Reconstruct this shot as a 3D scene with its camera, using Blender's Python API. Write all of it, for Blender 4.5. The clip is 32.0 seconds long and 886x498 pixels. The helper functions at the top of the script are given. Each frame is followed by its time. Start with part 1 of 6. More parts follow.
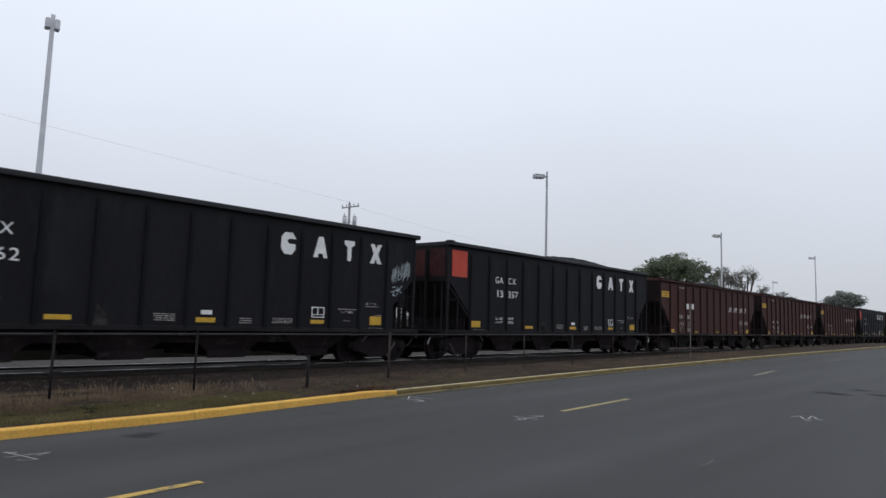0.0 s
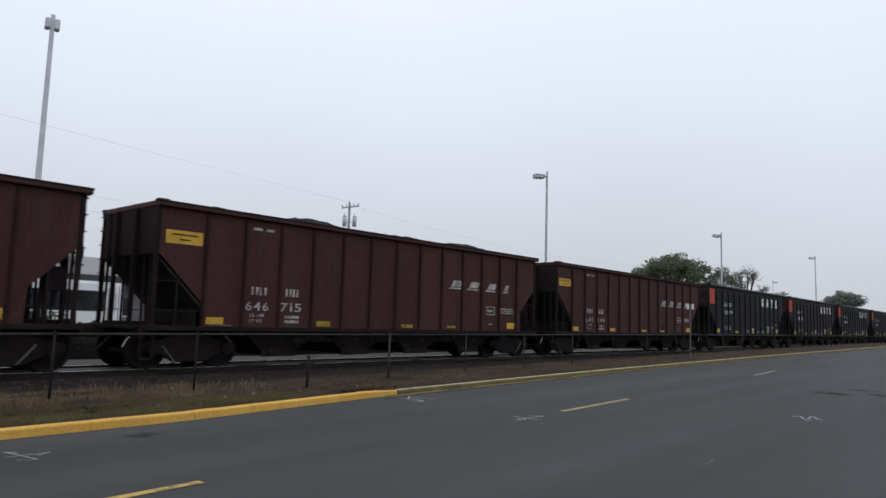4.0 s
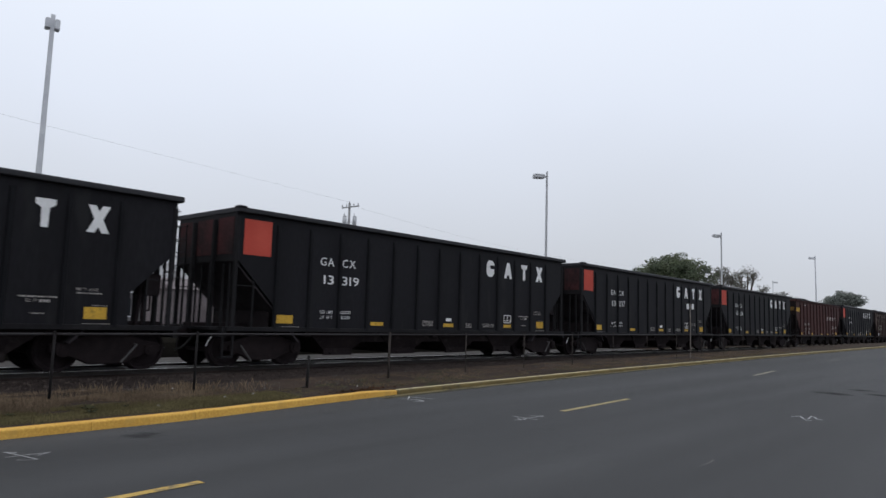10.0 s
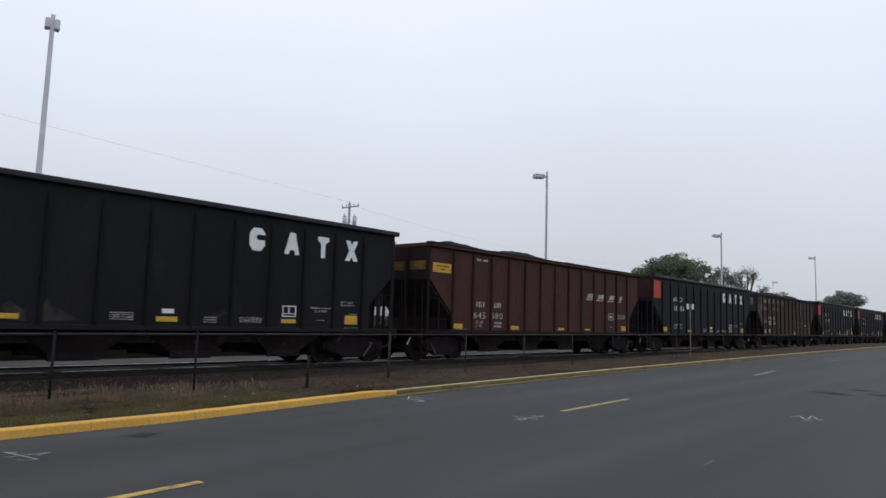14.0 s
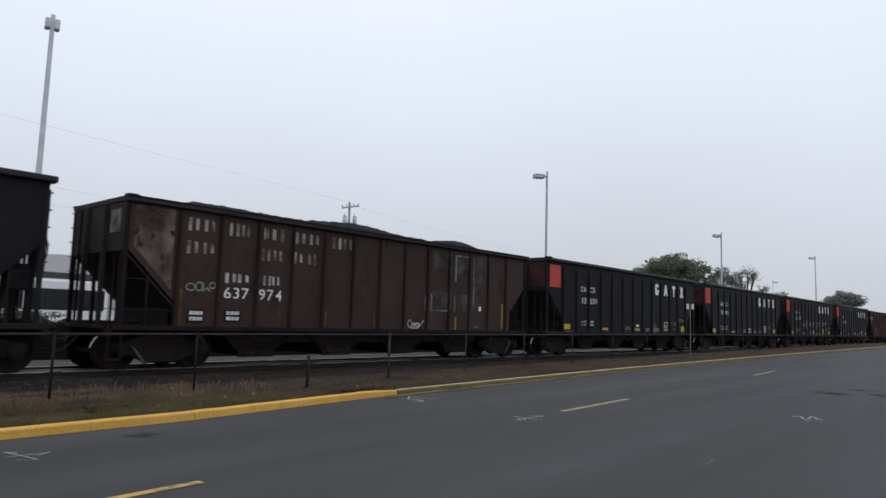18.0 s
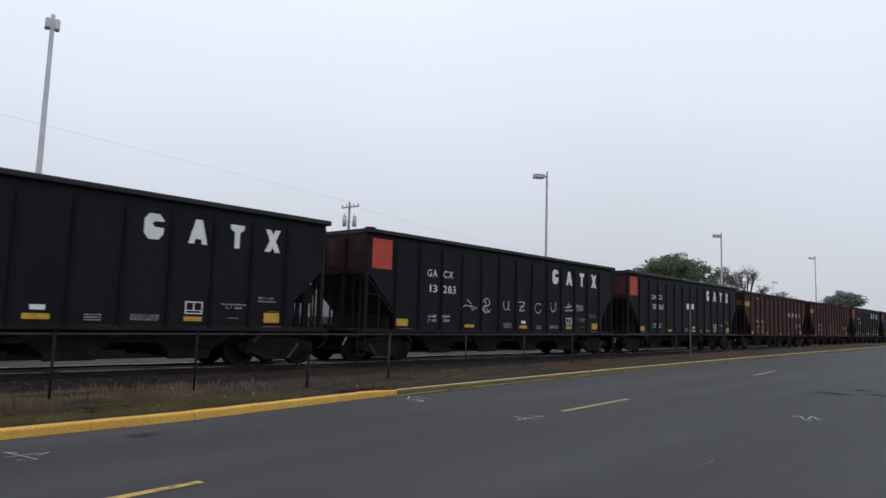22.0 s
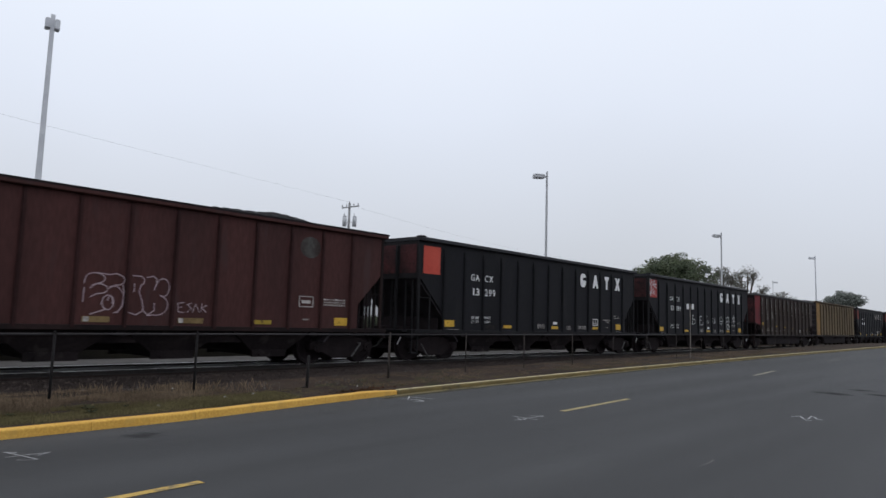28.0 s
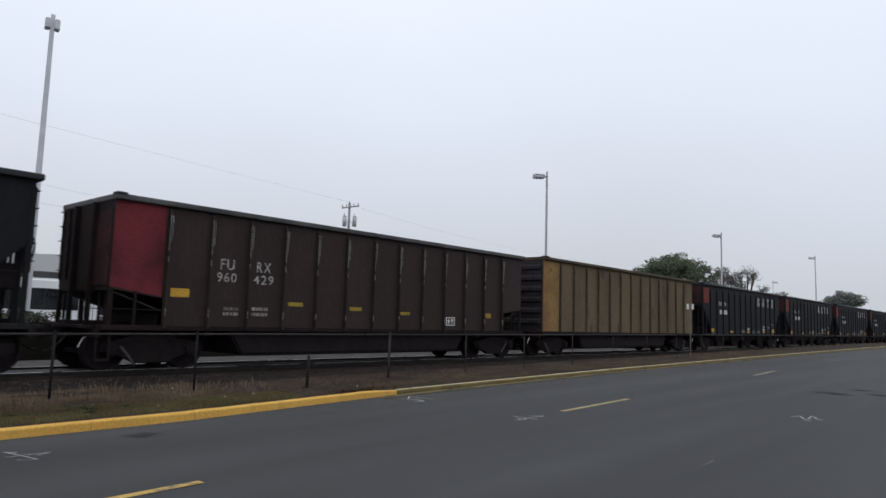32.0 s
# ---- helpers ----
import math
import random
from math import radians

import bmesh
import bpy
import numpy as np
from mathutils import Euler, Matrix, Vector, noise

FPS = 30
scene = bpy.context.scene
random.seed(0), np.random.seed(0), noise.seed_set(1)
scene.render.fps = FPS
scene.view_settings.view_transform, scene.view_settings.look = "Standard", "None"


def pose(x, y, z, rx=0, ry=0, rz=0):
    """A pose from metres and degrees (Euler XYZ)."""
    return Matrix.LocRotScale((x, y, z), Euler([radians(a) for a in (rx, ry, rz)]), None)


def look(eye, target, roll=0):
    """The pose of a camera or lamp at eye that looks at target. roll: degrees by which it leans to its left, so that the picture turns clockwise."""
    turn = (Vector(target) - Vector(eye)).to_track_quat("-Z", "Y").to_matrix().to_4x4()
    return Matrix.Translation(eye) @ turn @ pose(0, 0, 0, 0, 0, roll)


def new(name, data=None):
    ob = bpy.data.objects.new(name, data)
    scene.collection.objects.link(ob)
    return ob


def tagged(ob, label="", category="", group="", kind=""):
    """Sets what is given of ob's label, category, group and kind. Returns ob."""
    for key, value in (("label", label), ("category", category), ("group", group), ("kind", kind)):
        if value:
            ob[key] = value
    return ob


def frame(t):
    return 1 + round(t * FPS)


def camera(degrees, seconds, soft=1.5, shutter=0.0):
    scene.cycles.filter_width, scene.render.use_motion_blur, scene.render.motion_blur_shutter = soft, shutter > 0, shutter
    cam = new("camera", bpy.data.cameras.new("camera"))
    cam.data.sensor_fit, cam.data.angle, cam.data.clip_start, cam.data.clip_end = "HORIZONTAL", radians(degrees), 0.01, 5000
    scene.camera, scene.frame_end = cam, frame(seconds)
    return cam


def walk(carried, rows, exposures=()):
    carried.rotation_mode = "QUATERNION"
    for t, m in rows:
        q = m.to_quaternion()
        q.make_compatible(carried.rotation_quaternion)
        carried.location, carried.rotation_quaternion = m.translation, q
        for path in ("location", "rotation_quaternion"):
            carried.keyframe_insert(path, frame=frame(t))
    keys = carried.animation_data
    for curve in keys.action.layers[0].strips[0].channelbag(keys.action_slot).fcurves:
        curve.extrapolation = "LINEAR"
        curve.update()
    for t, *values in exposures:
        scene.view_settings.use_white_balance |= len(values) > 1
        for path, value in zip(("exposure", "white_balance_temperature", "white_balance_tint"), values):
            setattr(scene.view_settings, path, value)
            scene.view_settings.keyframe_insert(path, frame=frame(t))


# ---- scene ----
# the camera stands still beside the road, 1.6 m above it
cam = camera(66.3, 32.0, soft=1.5, shutter=0.12)
EYE = Vector((0.0, 0.0, 1.6))
AIM = EYE + Vector((0.742947, 0.661068, 0.104968)) * 20.0
STAND = look(EYE, AIM, 1.72)
walk(cam, [(0.0, STAND), (32.0, STAND)])

# ---- light: a thick overcast sky and a very wide, weak sun behind it ----
world = bpy.data.worlds.new("overcast_sky")
scene.world = world
world.use_nodes = True
wn, wl = world.node_tree.nodes, world.node_tree.links
wn.clear()
w_out = wn.new("ShaderNodeOutputWorld")
w_bg = wn.new("ShaderNodeBackground")
w_sky = wn.new("ShaderNodeTexSky")
w_sky.sky_type = "NISHITA"
w_sky.sun_disc = False
w_sky.sun_elevation, w_sky.sun_rotation = radians(48), radians(300)
w_sky.air_density, w_sky.dust_density, w_sky.ozone_density = 1.0, 6.0, 1.0
w_tc = wn.new("ShaderNodeTexCoord")
w_sep = wn.new("ShaderNodeSeparateXYZ")
w_ramp = wn.new("ShaderNodeValToRGB")
w_ramp.color_ramp.elements[0].position = 0.0
w_ramp.color_ramp.elements[0].color = (0.55, 0.575, 0.62, 1)
w_ramp.color_ramp.elements[1].position = 1.0
w_ramp.color_ramp.elements[1].color = (1.0, 1.05, 1.13, 1)
for at, col in ((0.10, (0.61, 0.645, 0.71, 1)), (0.30, (0.76, 0.815, 0.925, 1)), (0.48, (0.87, 0.93, 1.04, 1))):
    el = w_ramp.color_ramp.elements.new(at)
    el.color = col
w_cloud = wn.new("ShaderNodeTexNoise")
w_cloud.inputs["Scale"].default_value = 1.6
w_cloud.inputs["Detail"].default_value = 3.0
w_shift = wn.new("ShaderNodeMath")
w_shift.operation = "MULTIPLY_ADD"
w_shift.inputs[1].default_value = 0.16
w_sum = wn.new("ShaderNodeMath")
w_sum.operation = "SUBTRACT"
w_sum.inputs[1].default_value = 0.08
w_mix = wn.new("ShaderNodeMixRGB")
w_mix.inputs["Fac"].default_value = 0.004
wl.new(w_tc.outputs["Generated"], w_sep.inputs[0])
wl.new(w_tc.outputs["Generated"], w_cloud.inputs["Vector"])
wl.new(w_cloud.outputs["Fac"], w_shift.inputs[0])
wl.new(w_sep.outputs["Z"], w_shift.inputs[2])
wl.new(w_shift.outputs[0], w_sum.inputs[0])
wl.new(w_sum.outputs[0], w_ramp.inputs["Fac"])
wl.new(w_ramp.outputs["Color"], w_mix.inputs["Color1"])
wl.new(w_sky.outputs["Color"], w_mix.inputs["Color2"])
wl.new(w_mix.outputs["Color"], w_bg.inputs["Color"])
wl.new(w_bg.outputs[0], w_out.inputs[0])
w_bg.inputs["Strength"].default_value = 1.0

sun_data = bpy.data.lights.new("sun", "SUN")
sun_data.energy, sun_data.angle, sun_data.color = 0.3, radians(60), (1.0, 0.97, 0.93)
sun = new("sun", sun_data)
sun.matrix_world = look((0, 0, 60), (18, 14, 0))

# ---- materials ----


def surface(name, base, second, rough=0.7, scale=3.0, fine=40.0, bump=0.15, metal=0.0, blend=0.5, spec=0.4, streak=1.0, third=None, drift=True):
    """A painted, earthen or metal surface: two colours mottled at two scales, with fine relief."""
    m = bpy.data.materials.new(name)
    m.use_nodes = True
    n, l = m.node_tree.nodes, m.node_tree.links
    b = n["Principled BSDF"]
    tc = n.new("ShaderNodeTexCoord")
    mp = n.new("ShaderNodeMapping")
    mp.inputs["Scale"].default_value = (1, 1, streak)
    l.new(tc.outputs["Object"], mp.inputs["Vector"])
    if drift:
        info = n.new("ShaderNodeObjectInfo")
        mul = n.new("ShaderNodeMath")
        mul.operation = "MULTIPLY"
        mul.inputs[1].default_value = 37.0
        l.new(info.outputs["Random"], mul.inputs[0])
        l.new(mul.outputs[0], mp.inputs["Location"])
    big = n.new("ShaderNodeTexNoise")
    big.inputs["Scale"].default_value = scale
    big.inputs["Detail"].default_value = 5
    small = n.new("ShaderNodeTexNoise")
    small.inputs["Scale"].default_value = fine
    small.inputs["Detail"].default_value = 3
    for t in (big, small):
        l.new(mp.outputs["Vector"], t.inputs["Vector"])
    ramp = n.new("ShaderNodeValToRGB")
    ramp.color_ramp.elements[0].position = 0.5 - 0.3 * blend
    ramp.color_ramp.elements[1].position = 0.5 + 0.35 * blend
    ramp.color_ramp.elements[0].color = (*base, 1)
    ramp.color_ramp.elements[1].color = (*second, 1)
    l.new(big.outputs["Fac"], ramp.inputs["Fac"])
    mix = n.new("ShaderNodeMixRGB")
    mix.blend_type = "OVERLAY"
    mix.inputs["Fac"].default_value = 0.45
    l.new(ramp.outputs["Color"], mix.inputs["Color1"])
    l.new(small.outputs["Fac"], mix.inputs["Color2"])
    last = mix.outputs["Color"]
    if third:
        spots = n.new("ShaderNodeTexNoise")
        spots.inputs["Scale"].default_value = scale * 3.1
        spots.inputs["Detail"].default_value = 8
        l.new(mp.outputs["Vector"], spots.inputs["Vector"])
        sr = n.new("ShaderNodeValToRGB")
        sr.color_ramp.elements[0].position, sr.color_ramp.elements[1].position = 0.58, 0.68
        l.new(spots.outputs["Fac"], sr.inputs["Fac"])
        mx = n.new("ShaderNodeMixRGB")
        mx.inputs["Color2"].default_value = (*third, 1)
        l.new(sr.outputs["Color"], mx.inputs["Fac"])
        l.new(last, mx.inputs["Color1"])
        last = mx.outputs["Color"]
    l.new(last, b.inputs["Base Color"])
    rr = n.new("ShaderNodeMapRange")
    rr.inputs["To Min"].default_value, rr.inputs["To Max"].default_value = max(0.05, rough - 0.15), min(1.0, rough + 0.15)
    l.new(big.outputs["Fac"], rr.inputs["Value"])
    l.new(rr.outputs[0], b.inputs["Roughness"])
    b.inputs["Metallic"].default_value = metal
    b.inputs["Specular IOR Level"].default_value = spec
    if bump:
        bp = n.new("ShaderNodeBump")
        bp.inputs["Strength"].default_value = bump
        bp.inputs["Distance"].default_value = 0.02
        l.new(small.outputs["Fac"], bp.inputs["Height"])
        l.new(bp.outputs[0], b.inputs["Normal"])
    return m


M = {
    "black": surface("black_car_paint", (0.0076, 0.0074, 0.0094), (0.0132, 0.0128, 0.0158), 0.65, 0.7, 22, 0.06, spec=0.14, streak=0.25, third=(0.0145, 0.0145, 0.016)),
    # Dusty black, raised so lens flare is painted into the shaded car ends.
    "black_dust_lift": surface("lifted_dusty_black_paint", (0.011, 0.0105, 0.0118), (0.021, 0.020, 0.0215), 0.8, 1.0, 18, 0.06, spec=0.12, streak=0.5),
    # Dust grey raised to stand in for light in the recess below.
    "soot": surface("lifted_dusty_sheet", (0.027, 0.0235, 0.026), (0.046, 0.040, 0.044), 0.9, 1.1, 16, 0.08, spec=0.1, third=(0.022, 0.019, 0.021)),
    "black_rib": surface("black_rib_paint", (0.0055, 0.006, 0.0078), (0.010, 0.010, 0.012), 0.7, 1.2, 30, 0.05, spec=0.12),
    "red": surface("oxide_red_car_paint", (0.046, 0.0178, 0.0165), (0.066, 0.0255, 0.0235), 0.72, 0.7, 20, 0.06, spec=0.18, streak=0.22, third=(0.052, 0.026, 0.025)),
    # Red and brown ribs: grime, plus each rib's shadow line painted as darker colour.
    "red_rib": surface("grimy_shaded_red_rib", (0.026, 0.0115, 0.0115), (0.042, 0.0185, 0.018), 0.8, 1.2, 24, 0.06, spec=0.12, streak=0.4),
    "brown_rib": surface("grimy_shaded_brown_rib", (0.020, 0.012, 0.0105), (0.034, 0.020, 0.017), 0.8, 1.2, 24, 0.06, spec=0.12, streak=0.4),
    "tan_rib": surface("dark_tan_rib_paint", (0.060, 0.045, 0.030), (0.10, 0.078, 0.052), 0.8, 1.2, 24, 0.06, spec=0.12, streak=0.4),
    "brown_end": surface("greyed_brown_end_paint", (0.026, 0.022, 0.0235), (0.044, 0.038, 0.040), 0.85, 1.0, 16, 0.08, spec=0.12, third=(0.030, 0.018, 0.014)),
    "brown": surface("weathered_brown_paint", (0.031, 0.0182, 0.0162), (0.054, 0.0325, 0.0275), 0.75, 0.8, 18, 0.1, spec=0.2, streak=0.35, third=(0.028, 0.016, 0.0125)),
    "olive_rib": surface("worn_olive_rib_paint", (0.020, 0.0155, 0.013), (0.034, 0.027, 0.023), 0.65, 1.2, 25, 0.05, spec=0.25, streak=0.4),
    "olive": surface("olive_brown_car_paint", (0.030, 0.0195, 0.0171), (0.044, 0.029, 0.0250), 0.7, 0.8, 20, 0.06, spec=0.2, streak=0.3),
    "tan": surface("faded_tan_car_paint", (0.105, 0.077, 0.047), (0.155, 0.116, 0.071), 0.78, 0.8, 20, 0.06, spec=0.15, streak=0.3, third=(0.080, 0.058, 0.040)),
    "ochre": surface("faded_yellow_ochre_paint", (0.185, 0.108, 0.042), (0.285, 0.172, 0.064), 0.75, 1.2, 22, 0.06, spec=0.2, third=(0.15, 0.09, 0.045)),
    "maroon": surface("maroon_panel_paint", (0.065, 0.012, 0.016), (0.16, 0.025, 0.030), 0.7, 1.2, 20, 0.05, spec=0.2),
    "orange": surface("orange_red_panel_paint", (0.455, 0.062, 0.042), (0.52, 0.085, 0.058), 0.75, 2.0, 60, 0.02, spec=0.25),
    "orange_deep": surface("weathered_red_panel_paint", (0.30, 0.048, 0.044), (0.36, 0.064, 0.056), 0.75, 2.0, 60, 0.02, spec=0.2),
    # Orange dulled to paint distance mist onto the unnumbered far cars.
    "orange_dull": surface("mist_dulled_orange_paint", (0.15, 0.036, 0.030), (0.24, 0.058, 0.048), 0.8, 1.6, 20, 0.04, spec=0.15, third=(0.09, 0.028, 0.025)),
    "orange_dirty": surface("sooty_orange_panel_paint", (0.019, 0.013, 0.014), (0.070, 0.024, 0.025), 0.85, 1.3, 12, 0.05, spec=0.12, third=(0.021, 0.013, 0.014)),
    "yellow": surface("yellow_placard", (0.50, 0.29, 0.03), (0.60, 0.365, 0.045), 0.6, 3.0, 30, 0.02, spec=0.3, third=(0.35, 0.22, 0.03)),
    "white": surface("white_stencil_paint", (0.70, 0.70, 0.70), (0.82, 0.82, 0.82), 0.7, 4.0, 30, 0.02, spec=0.2),
    "white_faded": surface("faded_white_stencil_paint", (0.22, 0.20, 0.19), (0.55, 0.52, 0.50), 0.8, 5.0, 30, 0.02, spec=0.1),
    "white_ghost": surface("ghosted_white_stencil_paint", (0.09, 0.07, 0.06), (0.42, 0.38, 0.34), 0.8, 2.2, 20, 0.02, spec=0.1),
    "spray": surface("white_spray_paint", (0.45, 0.45, 0.45), (0.70, 0.70, 0.72), 0.8, 6.0, 40, 0.0, spec=0.1),
    "spray_lilac": surface("lilac_spray_paint", (0.30, 0.22, 0.25), (0.40, 0.32, 0.34), 0.8, 6.0, 40, 0.0, spec=0.1),
    "spray_green": surface("pale_green_spray_paint", (0.22, 0.25, 0.17), (0.34, 0.37, 0.27), 0.8, 6.0, 40, 0.0, spec=0.1),
    "ghost_patch": surface("ghost_of_old_paint", (0.034, 0.025, 0.022), (0.082, 0.080, 0.076), 0.85, 2.2, 14, 0.05, spec=0.1),
    "chalky": surface("chalky_bare_paint", (0.07, 0.06, 0.055), (0.24, 0.23, 0.22), 0.85, 3.0, 14, 0.05, spec=0.1),
    "rust_chalk": surface("rust_stained_pale_paint", (0.058, 0.038, 0.032), (0.205, 0.160, 0.145), 0.85, 1.7, 16, 0.1, spec=0.1, third=(0.035, 0.018, 0.014)),
    # Sooty red, darkened further to paint in shade between and under the cars.
    "red_soot_shade": surface("shaded_sooty_red_paint", (0.0105, 0.0075, 0.0078), (0.022, 0.0135, 0.013), 0.8, 0.9, 14, 0.06, spec=0.12),
    "yellow_dirty": surface("sooty_yellow_paint", (0.05, 0.03, 0.012), (0.18, 0.105, 0.03), 0.8, 1.4, 14, 0.05, spec=0.12),
    "dust": surface("pale_dust_smear", (0.012, 0.0115, 0.012), (0.052, 0.046, 0.044), 0.9, 3.4, 20, 0.0, spec=0.1),
    "dust_pale": surface("chalky_dust_smear", (0.020, 0.019, 0.020), (0.105, 0.098, 0.098), 0.9, 2.2, 20, 0.0, spec=0.1),
    "spray_blue": surface("pale_blue_spray_paint", (0.34, 0.40, 0.43), (0.52, 0.57, 0.60), 0.8, 8.0, 40, 0.0, spec=0.1),
    "steel": surface("dark_oily_steel", (0.0140, 0.0104, 0.0117), (0.0222, 0.0166, 0.0182), 0.9, 4.0, 40, 0.2, spec=0.15),
    "chute_dust": surface("dusty_chute_steel", (0.0104, 0.0079, 0.0086), (0.0205, 0.0156, 0.0163), 0.9, 1.2, 16, 0.1, spec=0.1, third=(0.028, 0.0235, 0.0225)),
    "rod": surface("dusty_pale_rod", (0.05, 0.048, 0.048), (0.11, 0.106, 0.105), 0.8, 4.0, 30, 0.05, spec=0.2),
    "rust": surface("rusted_steel", (0.0124, 0.0091, 0.0099), (0.0195, 0.0143, 0.0152), 0.9, 5.0, 50, 0.2, spec=0.12),
    "tread": surface("polished_wheel_tread", (0.58, 0.57, 0.56), (0.70, 0.69, 0.68), 0.30, 1.0, 30, 0.02, metal=0.9),
    "railhead": surface("worn_rail_steel", (0.012, 0.010, 0.009), (0.024, 0.020, 0.018), 0.7, 4.0, 60, 0.05, metal=0.2),
    "coal": surface("loose_coal", (0.006, 0.006, 0.0065), (0.014, 0.014, 0.0155), 0.85, 6.0, 22, 0.9, spec=0.12),
    "asphalt": surface("worn_asphalt", (0.040, 0.0405, 0.0425), (0.052, 0.0525, 0.0545), 0.86, 0.35, 140, 0.45, spec=0.35, drift=False),
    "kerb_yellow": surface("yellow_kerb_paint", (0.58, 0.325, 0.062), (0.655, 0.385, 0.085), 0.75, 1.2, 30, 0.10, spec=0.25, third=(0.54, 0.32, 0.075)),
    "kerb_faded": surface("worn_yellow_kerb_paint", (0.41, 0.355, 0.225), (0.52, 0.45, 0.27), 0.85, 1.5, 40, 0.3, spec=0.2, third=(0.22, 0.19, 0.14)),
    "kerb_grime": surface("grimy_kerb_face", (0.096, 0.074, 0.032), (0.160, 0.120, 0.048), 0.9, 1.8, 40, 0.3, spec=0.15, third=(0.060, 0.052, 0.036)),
    "line_fresh": surface("bright_yellow_road_line", (0.44, 0.29, 0.075), (0.54, 0.37, 0.11), 0.8, 3.0, 90, 0.2, spec=0.2, third=(0.20, 0.16, 0.09)),
    "line_yellow": surface("yellow_road_line", (0.26, 0.215, 0.11), (0.35, 0.29, 0.15), 0.8, 3.0, 90, 0.2, spec=0.2, third=(0.16, 0.14, 0.10)),
    "line_worn": surface("worn_road_line", (0.20, 0.185, 0.15), (0.30, 0.27, 0.20), 0.85, 3.0, 90, 0.2, spec=0.2, third=(0.09, 0.09, 0.085)),
    "scuff": surface("pale_scuffed_asphalt", (0.085, 0.083, 0.08), (0.13, 0.125, 0.118), 0.9, 4.0, 90, 0.1, spec=0.2, third=(0.06, 0.06, 0.06)),
    "chalk": surface("white_survey_spray", (0.25, 0.25, 0.258), (0.41, 0.41, 0.42), 0.85, 5.0, 90, 0.1, spec=0.2, third=(0.14, 0.14, 0.14)),
    "earth": surface("verge_earth", (0.028, 0.0193, 0.0147), (0.053, 0.0373, 0.0285), 0.95, 0.8, 30, 0.6, spec=0.1, third=(0.030, 0.034, 0.014), drift=False),
    "ballast": surface("dark_track_ballast", (0.0182, 0.0133, 0.0119), (0.0365, 0.0268, 0.0236), 0.95, 2.0, 22, 0.9, spec=0.15, drift=False),
    "bare_edge": surface("worn_edge_highlight", (0.30, 0.285, 0.27), (0.58, 0.56, 0.54), 0.5, 2.5, 20, 0.02, metal=0.2, spec=0.4, streak=0.3, third=(0.05, 0.045, 0.04)),
    "stone": surface("ballast_stone", (0.0202, 0.0155, 0.0138), (0.051, 0.040, 0.0358), 0.9, 5.0, 40, 0.3, spec=0.15),
    "dry_grass": surface("dry_grass", (0.128, 0.094, 0.064), (0.205, 0.152, 0.103), 0.9, 1.1, 20, 0.0, spec=0.08, drift=False),
    "green_grass": surface("green_grass", (0.112, 0.096, 0.046), (0.168, 0.142, 0.072), 0.9, 1.1, 20, 0.0, spec=0.1, drift=False),
    "dead_leaf": surface("rust_brown_dead_leaves", (0.055, 0.028, 0.016), (0.11, 0.055, 0.028), 0.9, 2.0, 20, 0.0, spec=0.1),
    "tie": surface("creosoted_timber", (0.014, 0.011, 0.009), (0.028, 0.022, 0.018), 0.9, 3.0, 40, 0.5, spec=0.15),
    "lot": surface("pale_concrete_lot", (0.13, 0.127, 0.125), (0.18, 0.176, 0.172), 0.9, 0.5, 60, 0.3, spec=0.2, drift=False),
    "gravel": surface("dusty_grey_gravel", (0.075, 0.070, 0.068), (0.115, 0.108, 0.104), 0.95, 1.2, 35, 0.6, spec=0.1, drift=False),
    "bank": surface("dark_bank_soil", (0.010, 0.009, 0.008), (0.020, 0.018, 0.014), 0.95, 0.8, 25, 0.6, spec=0.05, drift=False),
    "yellow_worn": surface("worn_yellow_reflector", (0.27, 0.185, 0.03), (0.36, 0.255, 0.045), 0.8, 3.0, 25, 0.02, spec=0.15, third=(0.09, 0.06, 0.03)),
    "yellow_dull": surface("dull_worn_placard", (0.14, 0.095, 0.045), (0.20, 0.14, 0.065), 0.8, 3.0, 25, 0.02, spec=0.15),
    "rail_pipe": surface("worn_grey_pipe", (0.026, 0.0235, 0.025), (0.042, 0.0385, 0.041), 0.75, 6.0, 40, 0.1, spec=0.2),
    "chord_grey": surface("grey_worn_rim", (0.035, 0.035, 0.036), (0.09, 0.09, 0.09), 0.7, 1.2, 30, 0.1),
    "trailer_grey": surface("dull_grey_trailer_sheet", (0.22, 0.223, 0.232), (0.30, 0.303, 0.312), 0.7, 1.0, 20, 0.05, spec=0.3),
    "shed_sheet": surface("dull_reddish_sheet", (0.125, 0.104, 0.108), (0.175, 0.150, 0.154), 0.75, 1.0, 20, 0.05, spec=0.25),
    "galv": surface("galvanised_steel", (0.54, 0.555, 0.585), (0.63, 0.645, 0.675), 0.55, 2.0, 40, 0.05, metal=0.25, spec=0.4),
    "galv_worn": surface("weathered_grey_steel", (0.41, 0.418, 0.435), (0.50, 0.508, 0.525), 0.65, 2.0, 40, 0.05, metal=0.1, spec=0.3),
    "fence": surface("dull_dark_pipe", (0.0095, 0.0085, 0.009), (0.016, 0.014, 0.0145), 0.85, 6.0, 40, 0.1, spec=0.2),
    "fence_rust": surface("rusty_brown_pipe", (0.027, 0.0215, 0.019), (0.042, 0.033, 0.028), 0.9, 6.0, 40, 0.1),
    # Timber and transformer greys are raised to paint in distance haze.
    "wood_pole": surface("haze_paled_timber", (0.24, 0.24, 0.245), (0.33, 0.33, 0.335), 0.9, 3.0, 30, 0.3, spec=0.1),
    "transformer": surface("grey_transformer_enamel", (0.42, 0.43, 0.45), (0.52, 0.53, 0.55), 0.55, 3.0, 30, 0.05),
